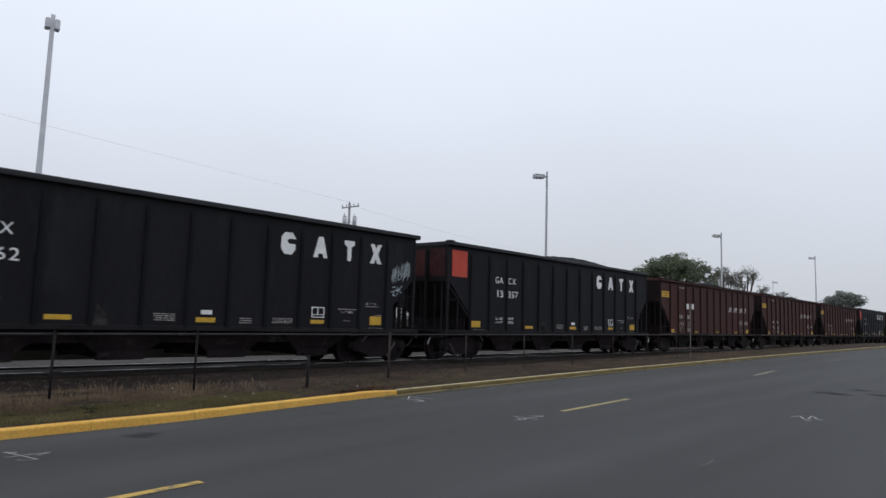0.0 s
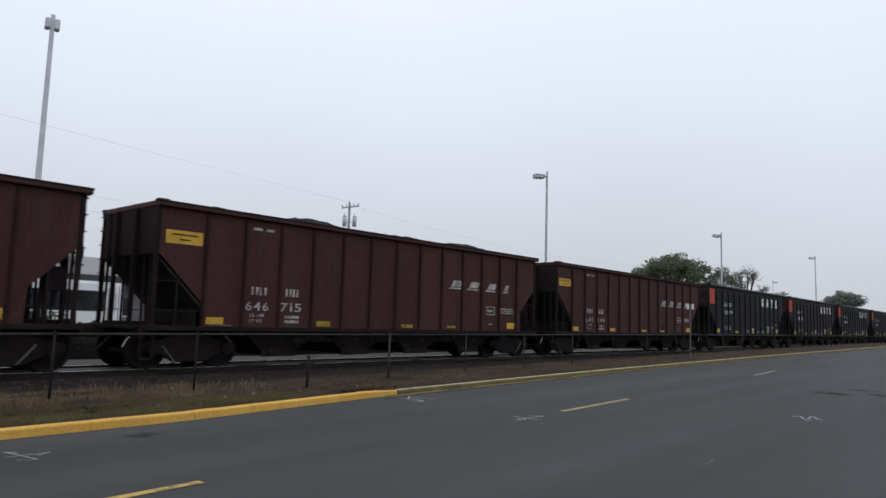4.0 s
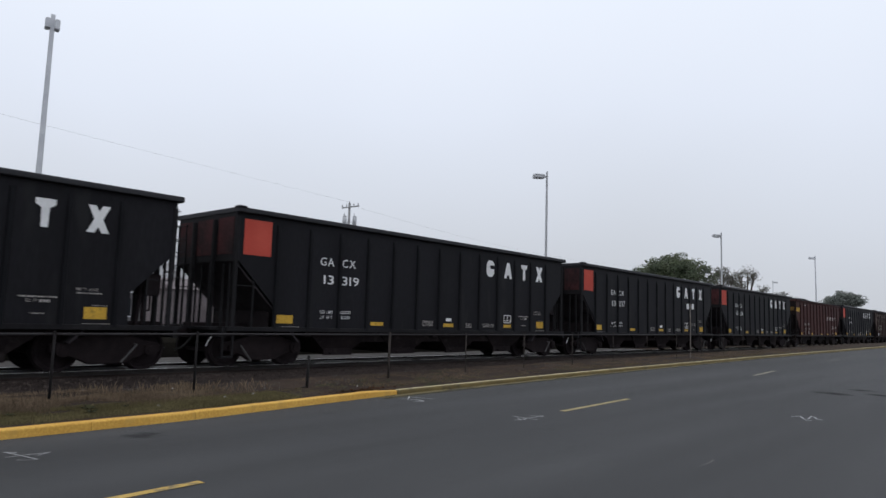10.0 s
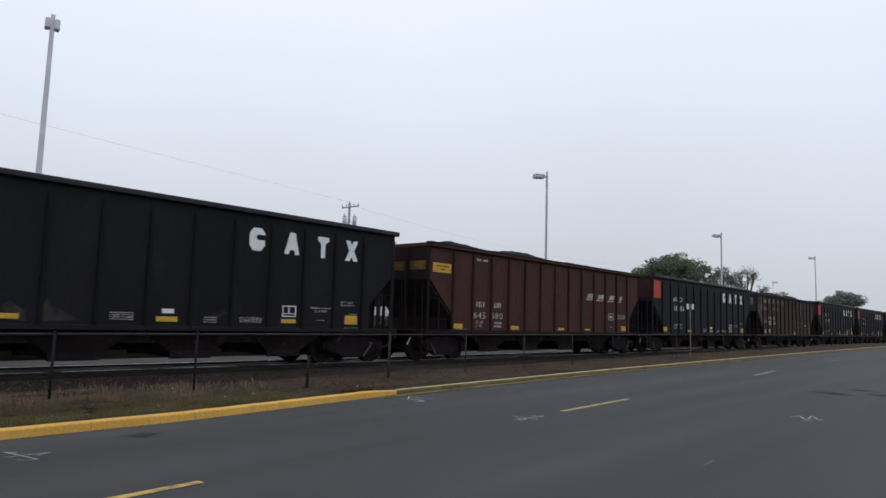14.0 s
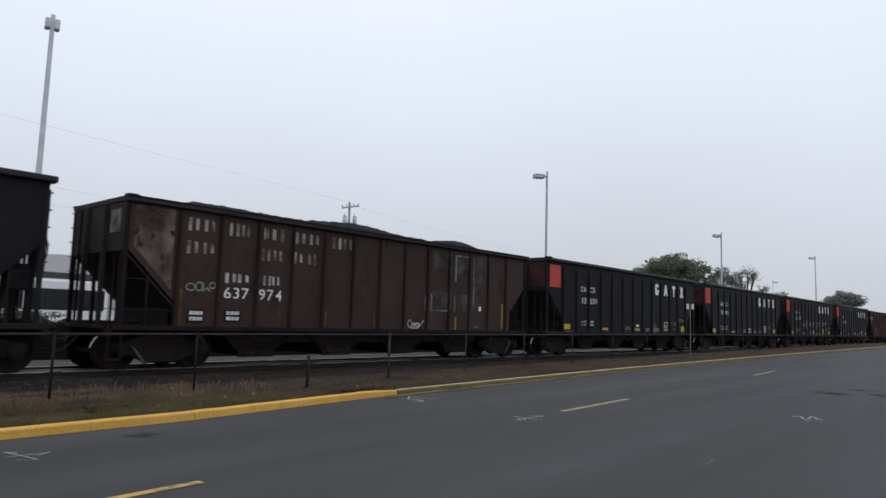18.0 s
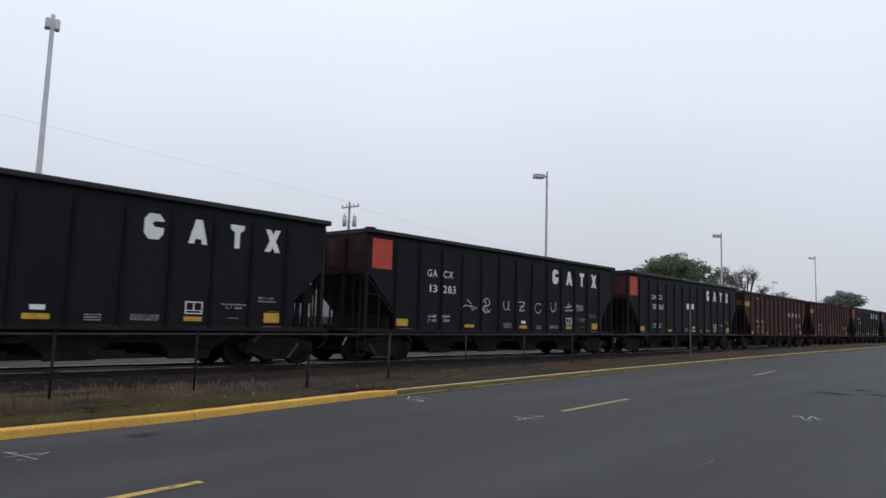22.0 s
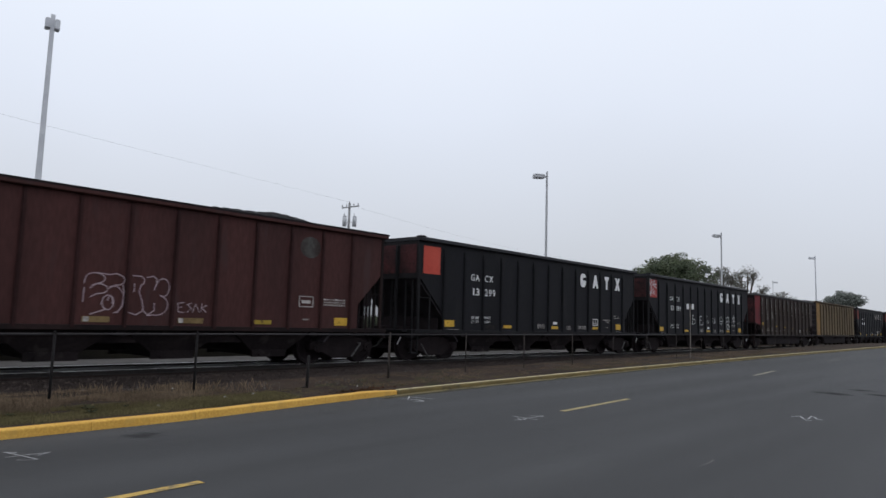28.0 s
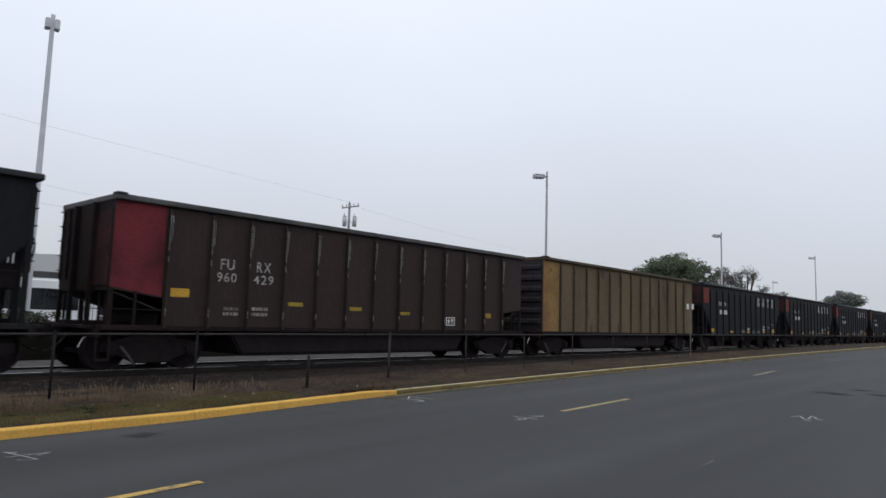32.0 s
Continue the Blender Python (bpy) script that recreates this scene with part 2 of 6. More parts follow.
    "post_grey": surface("weathered_sign_post", (0.15, 0.132, 0.122), (0.22, 0.195, 0.18), 0.8, 3.0, 30, 0.05, spec=0.2),
    "wire": surface("weathered_cable", (0.20, 0.20, 0.21), (0.28, 0.28, 0.29), 0.7, 3.0, 30, 0.0),
    "bark": surface("grey_brown_bark", (0.07, 0.06, 0.05), (0.12, 0.10, 0.085), 0.95, 4.0, 25, 0.6, spec=0.1),
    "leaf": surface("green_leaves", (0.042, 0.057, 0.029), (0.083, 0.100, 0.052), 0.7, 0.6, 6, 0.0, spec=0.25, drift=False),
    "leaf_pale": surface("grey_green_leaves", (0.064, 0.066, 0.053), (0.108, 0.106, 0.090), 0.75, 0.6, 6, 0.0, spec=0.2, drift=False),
    # Leaf green raised towards grey: distance haze painted into the farthest crown.
    "leaf_far": surface("haze_paled_leaves", (0.108, 0.120, 0.107), (0.160, 0.173, 0.156), 0.8, 0.6, 6, 0.0, spec=0.15, drift=False),
    "hedge": surface("hedge_leaves", (0.038, 0.044, 0.027), (0.066, 0.074, 0.046), 0.8, 2.0, 15, 0.0, spec=0.2, drift=False),
    "weed_leaf": surface("dark_weed_leaves", (0.024, 0.0245, 0.0105), (0.042, 0.041, 0.019), 0.8, 4.0, 20, 0.0, spec=0.15),
    # Chord black is raised to paint sky light along the car's top.
    "black_chord": surface("sky_lit_black_chord", (0.017, 0.0172, 0.0205), (0.030, 0.030, 0.0345), 0.6, 0.9, 22, 0.06, spec=0.2),
    "bus_white": surface("white_vehicle_paint", (0.72, 0.73, 0.74), (0.80, 0.80, 0.80), 0.4, 1.0, 30, 0.0, spec=0.5),
    "glass": surface("dark_window_glass", (0.015, 0.017, 0.02), (0.03, 0.033, 0.037), 0.12, 1.0, 10, 0.0, spec=0.6),
    "rubber": surface("black_rubber", (0.012, 0.012, 0.012), (0.022, 0.022, 0.022), 0.9, 6.0, 40, 0.1),
    "roof_dark": surface("dark_roof_fascia", (0.04, 0.04, 0.043), (0.07, 0.07, 0.073), 0.8, 1.0, 20, 0.1),
    "wall_grey": surface("grey_rendered_wall", (0.125, 0.120, 0.121), (0.175, 0.168, 0.168), 0.85, 1.0, 30, 0.1),
    "litter": surface("pale_litter", (0.28, 0.27, 0.25), (0.42, 0.41, 0.38), 0.8, 5.0, 20, 0.0),
    "sign": surface("white_sign_enamel", (0.66, 0.66, 0.66), (0.76, 0.76, 0.76), 0.5, 5.0, 20, 0.0),
}


def lengthwise(m, stretch, amount, dark):
    """Adds long worn bands along the road to a surface: tyre tracks and old patching."""
    n, l = m.node_tree.nodes, m.node_tree.links
    b = n["Principled BSDF"]
    old = b.inputs["Base Color"].links[0].from_socket
    tc = n.new("ShaderNodeTexCoord")
    mp = n.new("ShaderNodeMapping")
    mp.inputs["Scale"].default_value = (1.0 / stretch, 1.0, 1.0)
    ns = n.new("ShaderNodeTexNoise")
    ns.inputs["Scale"].default_value = 0.7
    ns.inputs["Detail"].default_value = 4
    rp = n.new("ShaderNodeValToRGB")
    rp.color_ramp.elements[0].position, rp.color_ramp.elements[1].position = 0.38, 0.64
    rp.color_ramp.elements[0].color = (dark, dark, dark, 1)
    rp.color_ramp.elements[1].color = (1.12, 1.12, 1.12, 1)
    mx = n.new("ShaderNodeMixRGB")
    mx.blend_type = "MULTIPLY"
    mx.inputs["Fac"].default_value = amount
    l.new(tc.outputs["Object"], mp.inputs["Vector"])
    l.new(mp.outputs["Vector"], ns.inputs["Vector"])
    l.new(ns.outputs["Fac"], rp.inputs["Fac"])
    l.new(old, mx.inputs["Color1"])
    l.new(rp.outputs["Color"], mx.inputs["Color2"])
    l.new(mx.outputs["Color"], b.inputs["Base Color"])


def piecewise(m, low, high):
    """Gives every loose piece of one mesh its own shade between two factors."""
    n, l = m.node_tree.nodes, m.node_tree.links
    b = n["Principled BSDF"]
    old = b.inputs["Base Color"].links[0].from_socket
    geo = n.new("ShaderNodeNewGeometry")
    rg = n.new("ShaderNodeMapRange")
    rg.inputs["To Min"].default_value, rg.inputs["To Max"].default_value = low, high
    mx = n.new("ShaderNodeMixRGB")
    mx.blend_type = "MULTIPLY"
    mx.inputs["Fac"].default_value = 1.0
    l.new(geo.outputs["Random Per Island"], rg.inputs["Value"])
    l.new(old, mx.inputs["Color1"])
    l.new(rg.outputs[0], mx.inputs["Color2"])
    l.new(mx.outputs["Color"], b.inputs["Base Color"])


def stain(name, colour, round_edge, cover, scale, stretch=1.0):
    """A thin stain that lets the surface below show through, breaking up by noise and towards its rim."""
    m = bpy.data.materials.new(name)
    m.use_nodes = True
    n, l = m.node_tree.nodes, m.node_tree.links
    b = n["Principled BSDF"]
    b.inputs["Base Color"].default_value = (*colour, 1)
    b.inputs["Roughness"].default_value = 0.9
    b.inputs["Specular IOR Level"].default_value = 0.25
    tc = n.new("ShaderNodeTexCoord")
    mp = n.new("ShaderNodeMapping")
    mp.inputs["Scale"].default_value = (1.0 / stretch, 1.0, 1.0)
    nz = n.new("ShaderNodeTexNoise")
    nz.inputs["Scale"].default_value = scale
    nz.inputs["Detail"].default_value = 6
    l.new(tc.outputs["Object"], mp.inputs["Vector"])
    l.new(mp.outputs["Vector"], nz.inputs["Vector"])
    last = nz.outputs["Fac"]
    if round_edge:
        off = n.new("ShaderNodeVectorMath")
        off.operation = "SUBTRACT"
        off.inputs[1].default_value = (0.5, 0.5, 0.0)
        flat = n.new("ShaderNodeVectorMath")
        flat.operation = "MULTIPLY"
        flat.inputs[1].default_value = (2.0, 2.0, 0.0)
        size = n.new("ShaderNodeVectorMath")
        size.operation = "LENGTH"
        less = n.new("ShaderNodeMath")
        less.operation = "MULTIPLY_ADD"
        less.inputs[1].default_value = -0.62
        l.new(tc.outputs["Generated"], off.inputs[0])
        l.new(off.outputs[0], flat.inputs[0])
        l.new(flat.outputs[0], size.inputs[0])
        l.new(size.outputs["Value"], less.inputs[0])
        l.new(last, less.inputs[2])
        last = less.outputs[0]
    rg = n.new("ShaderNodeMapRange")
    rg.inputs["From Min"].default_value, rg.inputs["From Max"].default_value = (0.0, 0.42) if round_edge else (0.32, 0.52)
    rg.inputs["To Min"].default_value, rg.inputs["To Max"].default_value = 0.0, cover
    l.new(last, rg.inputs["Value"])
    clear = n.new("ShaderNodeBsdfTransparent")
    mx = n.new("ShaderNodeMixShader")
    l.new(rg.outputs[0], mx.inputs["Fac"])
    l.new(clear.outputs[0], mx.inputs[1])
    l.new(b.outputs[0], mx.inputs[2])
    l.new(mx.outputs[0], n["Material Output"].inputs["Surface"])
    return m


M["oil"] = stain("oil_soaked_asphalt", (0.017, 0.017, 0.018), True, 0.42, 6.0)
M["tar"] = stain("dark_tar_smear", (0.018, 0.0182, 0.019), True, 0.62, 3.0)
M["gutter"] = stain("yellow_brown_gutter_dirt", (0.120, 0.094, 0.042), False, 0.95, 5.0, 5.0)
M["gutter_thin"] = stain("thin_gutter_dirt", (0.085, 0.074, 0.042), False, 0.6, 5.0, 5.0)

piecewise(M["stone"], 0.5, 1.9)
piecewise(M["dead_leaf"], 0.5, 1.4)
piecewise(M["dry_grass"], 0.55, 1.35)
piecewise(M["green_grass"], 0.55, 1.4)
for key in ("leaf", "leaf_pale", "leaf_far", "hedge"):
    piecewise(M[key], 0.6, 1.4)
lengthwise(M["asphalt"], 14.0, 1.0, 0.78)

# The ridge's mist is a pale base colour plus a faint glow.
ridge_mat = bpy.data.materials.new("mist_painted_ridge")
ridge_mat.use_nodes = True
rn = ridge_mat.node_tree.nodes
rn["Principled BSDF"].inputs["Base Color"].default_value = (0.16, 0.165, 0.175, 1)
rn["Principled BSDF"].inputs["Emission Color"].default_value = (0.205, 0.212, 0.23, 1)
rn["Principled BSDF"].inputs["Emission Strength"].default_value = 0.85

# ---- mesh helpers ----


def box(bm, x0, x1, y0, y1, z0, z1):
    v = [bm.verts.new((x, y, z)) for x in (x0, x1) for y in (y0, y1) for z in (z0, z1)]
    for f in ((0, 1, 3, 2), (4, 6, 7, 5), (0, 4, 5, 1), (2, 3, 7, 6), (0, 2, 6, 4), (1, 5, 7, 3)):
        bm.faces.new([v[i] for i in f])
    return v


def prism(bm, pts, axis, a, b):
    """A polygon in the plane across an axis, drawn out from a to b along it."""
    def at(p, c):
        return {"x": (c, p[0], p[1]), "y": (p[0], c, p[1]), "z": (p[0], p[1], c)}[axis]
    lo = [bm.verts.new(at(p, a)) for p in pts]
    hi = [bm.verts.new(at(p, b)) for p in pts]
    n = len(pts)
    f = [bm.faces.new(lo), bm.faces.new(hi[::-1])]
    for i in range(n):
        f.append(bm.faces.new((lo[i], hi[i], hi[(i + 1) % n], lo[(i + 1) % n])))
    bmesh.ops.recalc_face_normals(bm, faces=f)


def tube(bm, p, q, r, n=8, r2=None, caps=True):
    p, q = Vector(p), Vector(q)
    r2 = r if r2 is None else r2
    w = (q - p).normalized()
    u = w.orthogonal().normalized()
    s = w.cross(u)
    a = [bm.verts.new(p + (u * math.cos(2 * math.pi * i / n) + s * math.sin(2 * math.pi * i / n)) * r) for i in range(n)]
    b = [bm.verts.new(q + (u * math.cos(2 * math.pi * i / n) + s * math.sin(2 * math.pi * i / n)) * r2) for i in range(n)]
    for i in range(n):
        f = bm.faces.new((a[i], a[(i + 1) % n], b[(i + 1) % n], b[i]))
        f.smooth = n > 6
    if caps:
        bm.faces.new(a[::-1])
        bm.faces.new(b)


def ribbon(bm, pts, width, put):
    """A flat painted stroke along 2D points, mitred at its bends; put() lays a 2D point on its surface."""
    pts = [p for i, p in enumerate(pts) if i == 0 or math.hypot(p[0] - pts[i - 1][0], p[1] - pts[i - 1][1]) > 1e-4]
    steps = []
    for (ax, ay), (bx, by) in zip(pts, pts[1:]):
        k = math.hypot(bx - ax, by - ay)
        steps.append(((bx - ax) / k, (by - ay) / k))
    rows = []
    for i, (x, y) in enumerate(pts):
        d0, d1 = steps[max(i - 1, 0)], steps[min(i, len(steps) - 1)]
        nx, ny = -(d0[1] + d1[1]), d0[0] + d1[0]
        k = math.hypot(nx, ny)
        if k < 0.35:
            nx, ny, k = -d1[1], d1[0], 1.0
        nx, ny = nx / k, ny / k
        reach = width / 2 / max(0.45, abs(nx * -d1[1] + ny * d1[0]))
        out = -width * 0.35 if i == 0 else (width * 0.35 if i == len(pts) - 1 else 0.0)
        x, y = x + d1[0] * out, y + d1[1] * out
        rows.append([bm.verts.new(put(x + nx * reach, y + ny * reach)), bm.verts.new(put(x - nx * reach, y - ny * reach))])
    for p, q in zip(rows, rows[1:]):
        bm.faces.new((p[0], p[1], q[1], q[0]))


def softened(bm, width=0.01, segments=1):
    bmesh.ops.bevel(bm, geom=bm.edges[:], offset=width, segments=segments, affect="EDGES", clamp_overlap=True)


def to_mesh(name, bm, material):
    me = bpy.data.meshes.new(name)
    bm.normal_update()
    bm.to_mesh(me)
    bm.free()
    me.materials.append(material)
    return me


def part(name, bm, material, parent, label=""):
    ob = new(name, to_mesh(name, bm, material))
    ob.parent = parent
    return tagged(ob, label)


def linked(name, mesh, parent, at=(0, 0, 0), turn=0.0, label=""):
    ob = new(name, mesh)
    ob.parent = parent
    ob.location = at
    ob.rotation_euler = (0, 0, turn)
    return tagged(ob, label)


def thing(name, at, label, category, group="", kind=""):
    ob = new(name)
    ob.empty_display_size = 0.3
    ob.location = at
    return tagged(ob, label, category, group, kind)


def solid(name, bm, material, label, category="", group="", kind=""):
    return tagged(new(name, to_mesh(name, bm, material)), label, category, group, kind)


def B():
    return bmesh.new()


GRADE = 0.008


def road_z(x):
    """The road climbs gently away from the camera."""
    return GRADE * min(max(x, -15.0), 66.0)


TRACK_Y, RAIL_Z = 15.82, 0.33

# ---- ground ----


def ground_z(x, y):
    r = road_z(x)
    if y < 10.6:
        return r - 0.05
    if y < 12.6:
        return r + 0.10
    if y < 14.2:
        k = (y - 12.6) / 1.6
        return (r + 0.10) * (1 - k) + 0.05 * k
    if y < 18.0:
        return 0.05
    return 0.16


def verge_z(x, y):
    """The verge's surface, behind the kerb."""
    return road_z(x) + 0.115 + 0.03 * min(1.0, max(0.0, y - 10.2)) if y < 12.65 else ground_z(x, y)


def make_ground():
    xs = [-3000, -1200, -400, -120, -40, -15] + [i * 2.0 for i in range(-6, 40)] + [90, 110, 150, 250, 600, 1500, 3000]
    ys = [-3000, -900, -200, -40, -12, 0, 9.0, 9.8, 10.59, 10.61, 11.2, 11.9, 12.6, 13.2, 14.2, 15.0, 17.9, 18.2, 19, 25, 40, 80, 200, 700, 1600, 3000]
    bm = B()
    g = [[bm.verts.new((x, y, ground_z(x, y) + (0.02 * noise.noise((x * 0.7, y * 1.3, 0)) if 10 < y < 13.5 else 0))) for y in ys] for x in xs]
    for i in range(len(xs) - 1):
        for j in range(len(ys) - 1):
            bm.faces.new((g[i][j], g[i + 1][j], g[i + 1][j + 1], g[i][j + 1]))
    solid("ground", bm, M["earth"], "bare brown earth with thin grass", "ground", kind="structure")


make_ground()


def strip(name, y0, y1, x0, x1, lift, material, label, category, zf=road_z, step=3.0):
    bm = B()
    n = int((x1 - x0) / step)
    rows = [[bm.verts.new((x0 + (x1 - x0) * i / n, y0 + (y1 - y0) * j / 6, zf(x0 + (x1 - x0) * i / n) + lift)) for j in range(7)] for i in range(n + 1)]
    for i in range(n):
        for j in range(6):
            bm.faces.new((rows[i][j], rows[i + 1][j], rows[i + 1][j + 1], rows[i][j + 1]))
    return solid(name, bm, material, label, category, kind="structure")


strip("road", -14.0, 10.32, -60.0, 190.0, 0.0, M["asphalt"], "worn dark grey asphalt road", "road")
strip("access_road", 18.3, 20.7, -70.0, 40.0, 0.20, M["gravel"], "grey gravel strip beyond the rails", "pavement", zf=lambda x: 0.0, step=10.0)

def kerb_line(x):
    """Where the foot of the kerb runs."""
    if x < 9.9:
        return 9.43 + 0.105 * max(0.0, x - 5.1)
    return 9.934 + 0.286 * math.sin(min(1.0, (x - 9.9) / 12.0) * math.pi / 2) - 0.46 * max(0.0, (x - 34.0) / 29.0) ** 1.2


# verge slab that the kerb holds back
bm = B()
cut = [-60.0 + 2.0 * i for i in range(120)]
va = [[bm.verts.new((x, kerb_line(x) + yy if j < 2 else yy, road_z(x) + zz)) for j, (yy, zz) in enumerate(((0.12 if x < 9.0 else 0.09, -0.02), (0.145, 0.108) if x < 9.0 else (0.105, 0.104), (10.75, 0.13), (11.6, 0.15), (12.7, 0.14)))] for x in cut]
for i in range(len(cut) - 1):
    for j in range(4):
        bm.faces.new((va[i][j], va[i + 1][j], va[i + 1][j + 1], va[i][j + 1]))
for v in bm.verts:
    if v.co.y > 10.4:
        v.co.z += 0.03 * noise.noise((v.co.x * 0.9, v.co.y * 1.7, 2.0))
solid("verge", bm, M["earth"], "scrubby earth verge between kerb and rails", "verge", kind="structure")

# ---- kerb: painted stones, then an older low kerb ----


def make_kerb():
    root = thing("kerb", (0, 0, 0), "concrete kerb painted yellow, fresh then worn", "kerb", kind="structure")
    marks = [-14.0, -12.0, -10.0, -8.0, -6.0, -4.0, -2.2, -0.4, 1.5, 3.78, 5.25, 6.28, 7.9, 9.05, 9.9]
    for a, b in zip(marks, marks[1:]):
        bm = B()
        pts = [(0, -0.08), (0.008, 0.096), (0.016, 0.11), (0.03, 0.116), (0.15, 0.119), (0.165, 0.11), (0.18, -0.08)]
        n, steps = len(pts), 6
        rows = []
        for k in range(steps + 1):
            x = a + 0.004 + (b - a - 0.008) * k / steps
            low = 1.0 - 0.24 * max(0.0, (x - 9.05) / 0.85)
            chip = 0.007 * noise.noise((x * 2.3, 0.0, 8.0))
            rows.append([bm.verts.new((x, kerb_line(x) + p + (chip if q > 0 else 0), road_z(x) + (q * low + chip * 0.6 if q > 0 else q))) for p, q in pts])
        for lo, hi in zip(rows, rows[1:]):
            for i in range(n):
                bm.faces.new((lo[i], hi[i], hi[(i + 1) % n], lo[(i + 1) % n]))
        bm.faces.new(rows[0]), bm.faces.new(rows[-1][::-1])
        bmesh.ops.recalc_face_normals(bm, faces=bm.faces[:])
        part("kerb_stone", bm, M["kerb_yellow"], root)
    x = 9.93
    while x < 120.0:
        b = x + 2.4
        bm = B()
        pts = [(0, -0.08), (0.03, 0.055), (0.07, 0.088), (0.19, 0.10), (0.22, -0.08)]
        w = 0.015
        lo = [bm.verts.new((x + 0.004, kerb_line(x) + p, road_z(x) + q)) for p, q in pts]
        hi = [bm.verts.new((b - 0.004, kerb_line(b) + p + w * noise.noise((b, 0, 0)), road_z(b) + q)) for p, q in pts]
        for i in range(5):
            bm.faces.new((lo[i], hi[i], hi[(i + 1) % 5], lo[(i + 1) % 5]))
        bm.faces.new(lo), bm.faces.new(hi[::-1])
        bmesh.ops.recalc_face_normals(bm, faces=bm.faces[:])
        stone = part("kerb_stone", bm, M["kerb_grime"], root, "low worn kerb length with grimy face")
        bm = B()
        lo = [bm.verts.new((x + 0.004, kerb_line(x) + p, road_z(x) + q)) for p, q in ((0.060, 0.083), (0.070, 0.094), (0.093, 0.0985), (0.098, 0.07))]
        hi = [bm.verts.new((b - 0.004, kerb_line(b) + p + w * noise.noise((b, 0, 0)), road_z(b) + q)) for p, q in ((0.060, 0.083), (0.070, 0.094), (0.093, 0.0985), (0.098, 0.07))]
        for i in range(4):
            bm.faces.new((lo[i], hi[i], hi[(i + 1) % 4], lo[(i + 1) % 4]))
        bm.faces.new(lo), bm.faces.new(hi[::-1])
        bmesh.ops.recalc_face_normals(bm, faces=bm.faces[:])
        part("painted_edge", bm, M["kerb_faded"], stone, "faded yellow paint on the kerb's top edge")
        x = b


make_kerb()

# ---- paint and patches on the road ----


def on_road(lift):
    return lambda x, y: (x, y, road_z(x) + lift)


def road_mark(name, strokes, width, material, label, category, lift=0.006):
    bm = B()
    for s in strokes:
        ribbon(bm, s, width, on_road(lift))
    bmesh.ops.recalc_face_normals(bm, faces=bm.faces[:])
    for f in bm.faces:
        if f.normal.z < 0:
            f.normal_flip()
    return solid(name, bm, material, label, category)


for a, b, mat in (((1.0, 5.9), (3.4, 6.0), "line_fresh"), ((10.5, 6.41), (13.2, 6.53), "line_yellow"), ((22.6, 6.92), (25.5, 7.14), "line_worn"), ((34.8, 7.5), (37.9, 7.62), "scuff"), ((-10.5, 5.7), (-7.5, 5.75), "line_yellow")):
    n = 6
    road_mark("road_line", [[(a[0] + (b[0] - a[0]) * i / n, a[1] + (b[1] - a[1]) * i / n) for i in range(n + 1)]], 0.11, M[mat], "dashed yellow centre line worn into asphalt", "road marking")["group"] = "centre line dashes"

MARKS = (
    ([[(2.55, 8.60), (2.60, 8.43), (2.64, 8.23), (2.69, 8.00)], [(2.55, 8.60), (2.64, 8.51)], [(2.48, 8.30), (2.64, 8.31), (2.90, 8.29)], [(2.52, 8.08), (2.68, 7.98)], [(2.76, 8.20), (2.90, 8.29)], [(2.66, 8.03), (2.69, 7.99)], [(2.86, 8.28), (2.91, 8.30)]], 0.020),
    ([[(9.83, 9.52), (9.84, 9.33), (9.89, 9.16)], [(9.42, 9.34), (9.51, 9.20), (9.54, 8.86)], [(9.29, 8.88), (9.50, 8.82)], [(9.81, 9.50), (9.63, 9.35), (9.46, 9.20)], [(9.62, 9.12), (9.56, 8.88)], [(9.90, 9.12), (9.94, 8.99)]], 0.030),
    ([[(9.27, 6.61), (9.28, 6.37), (9.26, 6.12)], [(8.92, 6.32), (9.32, 6.33), (9.73, 6.32)], [(9.58, 6.48), (9.63, 6.24)], [(9.15, 6.44), (9.13, 6.26)]], 0.026),
    ([[(13.19, 3.42), (13.37, 3.34), (13.0, 3.18), (13.10, 3.14), (13.50, 3.19), (13.44, 3.13), (13.16, 3.02), (13.17, 2.94)], [(12.85, 3.12), (12.92, 3.06)]], 0.036),
)
for strokes, w in MARKS:
    road_mark("survey_mark", strokes, w, M["chalk"], "white survey mark sprayed on the asphalt", "road marking")["group"] = "sprayed survey marks"
road_mark("worn_mark", [[(7.8, 2.99), (8.0, 2.97), (8.26, 3.0)]], 0.022, M["scuff"], "faint worn scrape on the asphalt", "road marking")
for way in ([(4.2, 9.37), (4.6, 9.36), (4.95, 9.38)], [(5.1, 9.385), (5.5, 9.43), (6.0, 9.49), (6.3, 9.53)], [(7.0, 9.60), (7.6, 9.66)]):
    road_mark("edge_scrape", [way], 0.018, M["line_worn"], "thin pale scrape beside the kerb", "road marking")["group"] = "scrapes beside the kerb"


def patch(name, cx, cy, rx, ry, seed, label, turn=0.0, mat="tar"):
    bm = B()
    n = 26
    rim = []
    for i in range(n):
        a = 2 * math.pi * i / n
        k = 1 + 0.12 * noise.noise((math.cos(a) * 1.7 + seed, math.sin(a) * 1.7, seed))
        px, py = rx * k * math.cos(a), ry * k * math.sin(a)
        x, y = cx + px * math.cos(turn) - py * math.sin(turn), cy + px * math.sin(turn) + py * math.cos(turn)
        rim.append(bm.verts.new((x, y, road_z(x) + 0.005)))
    bm.faces.new(rim)
    return solid(name, bm, M[mat], label, "road patch")


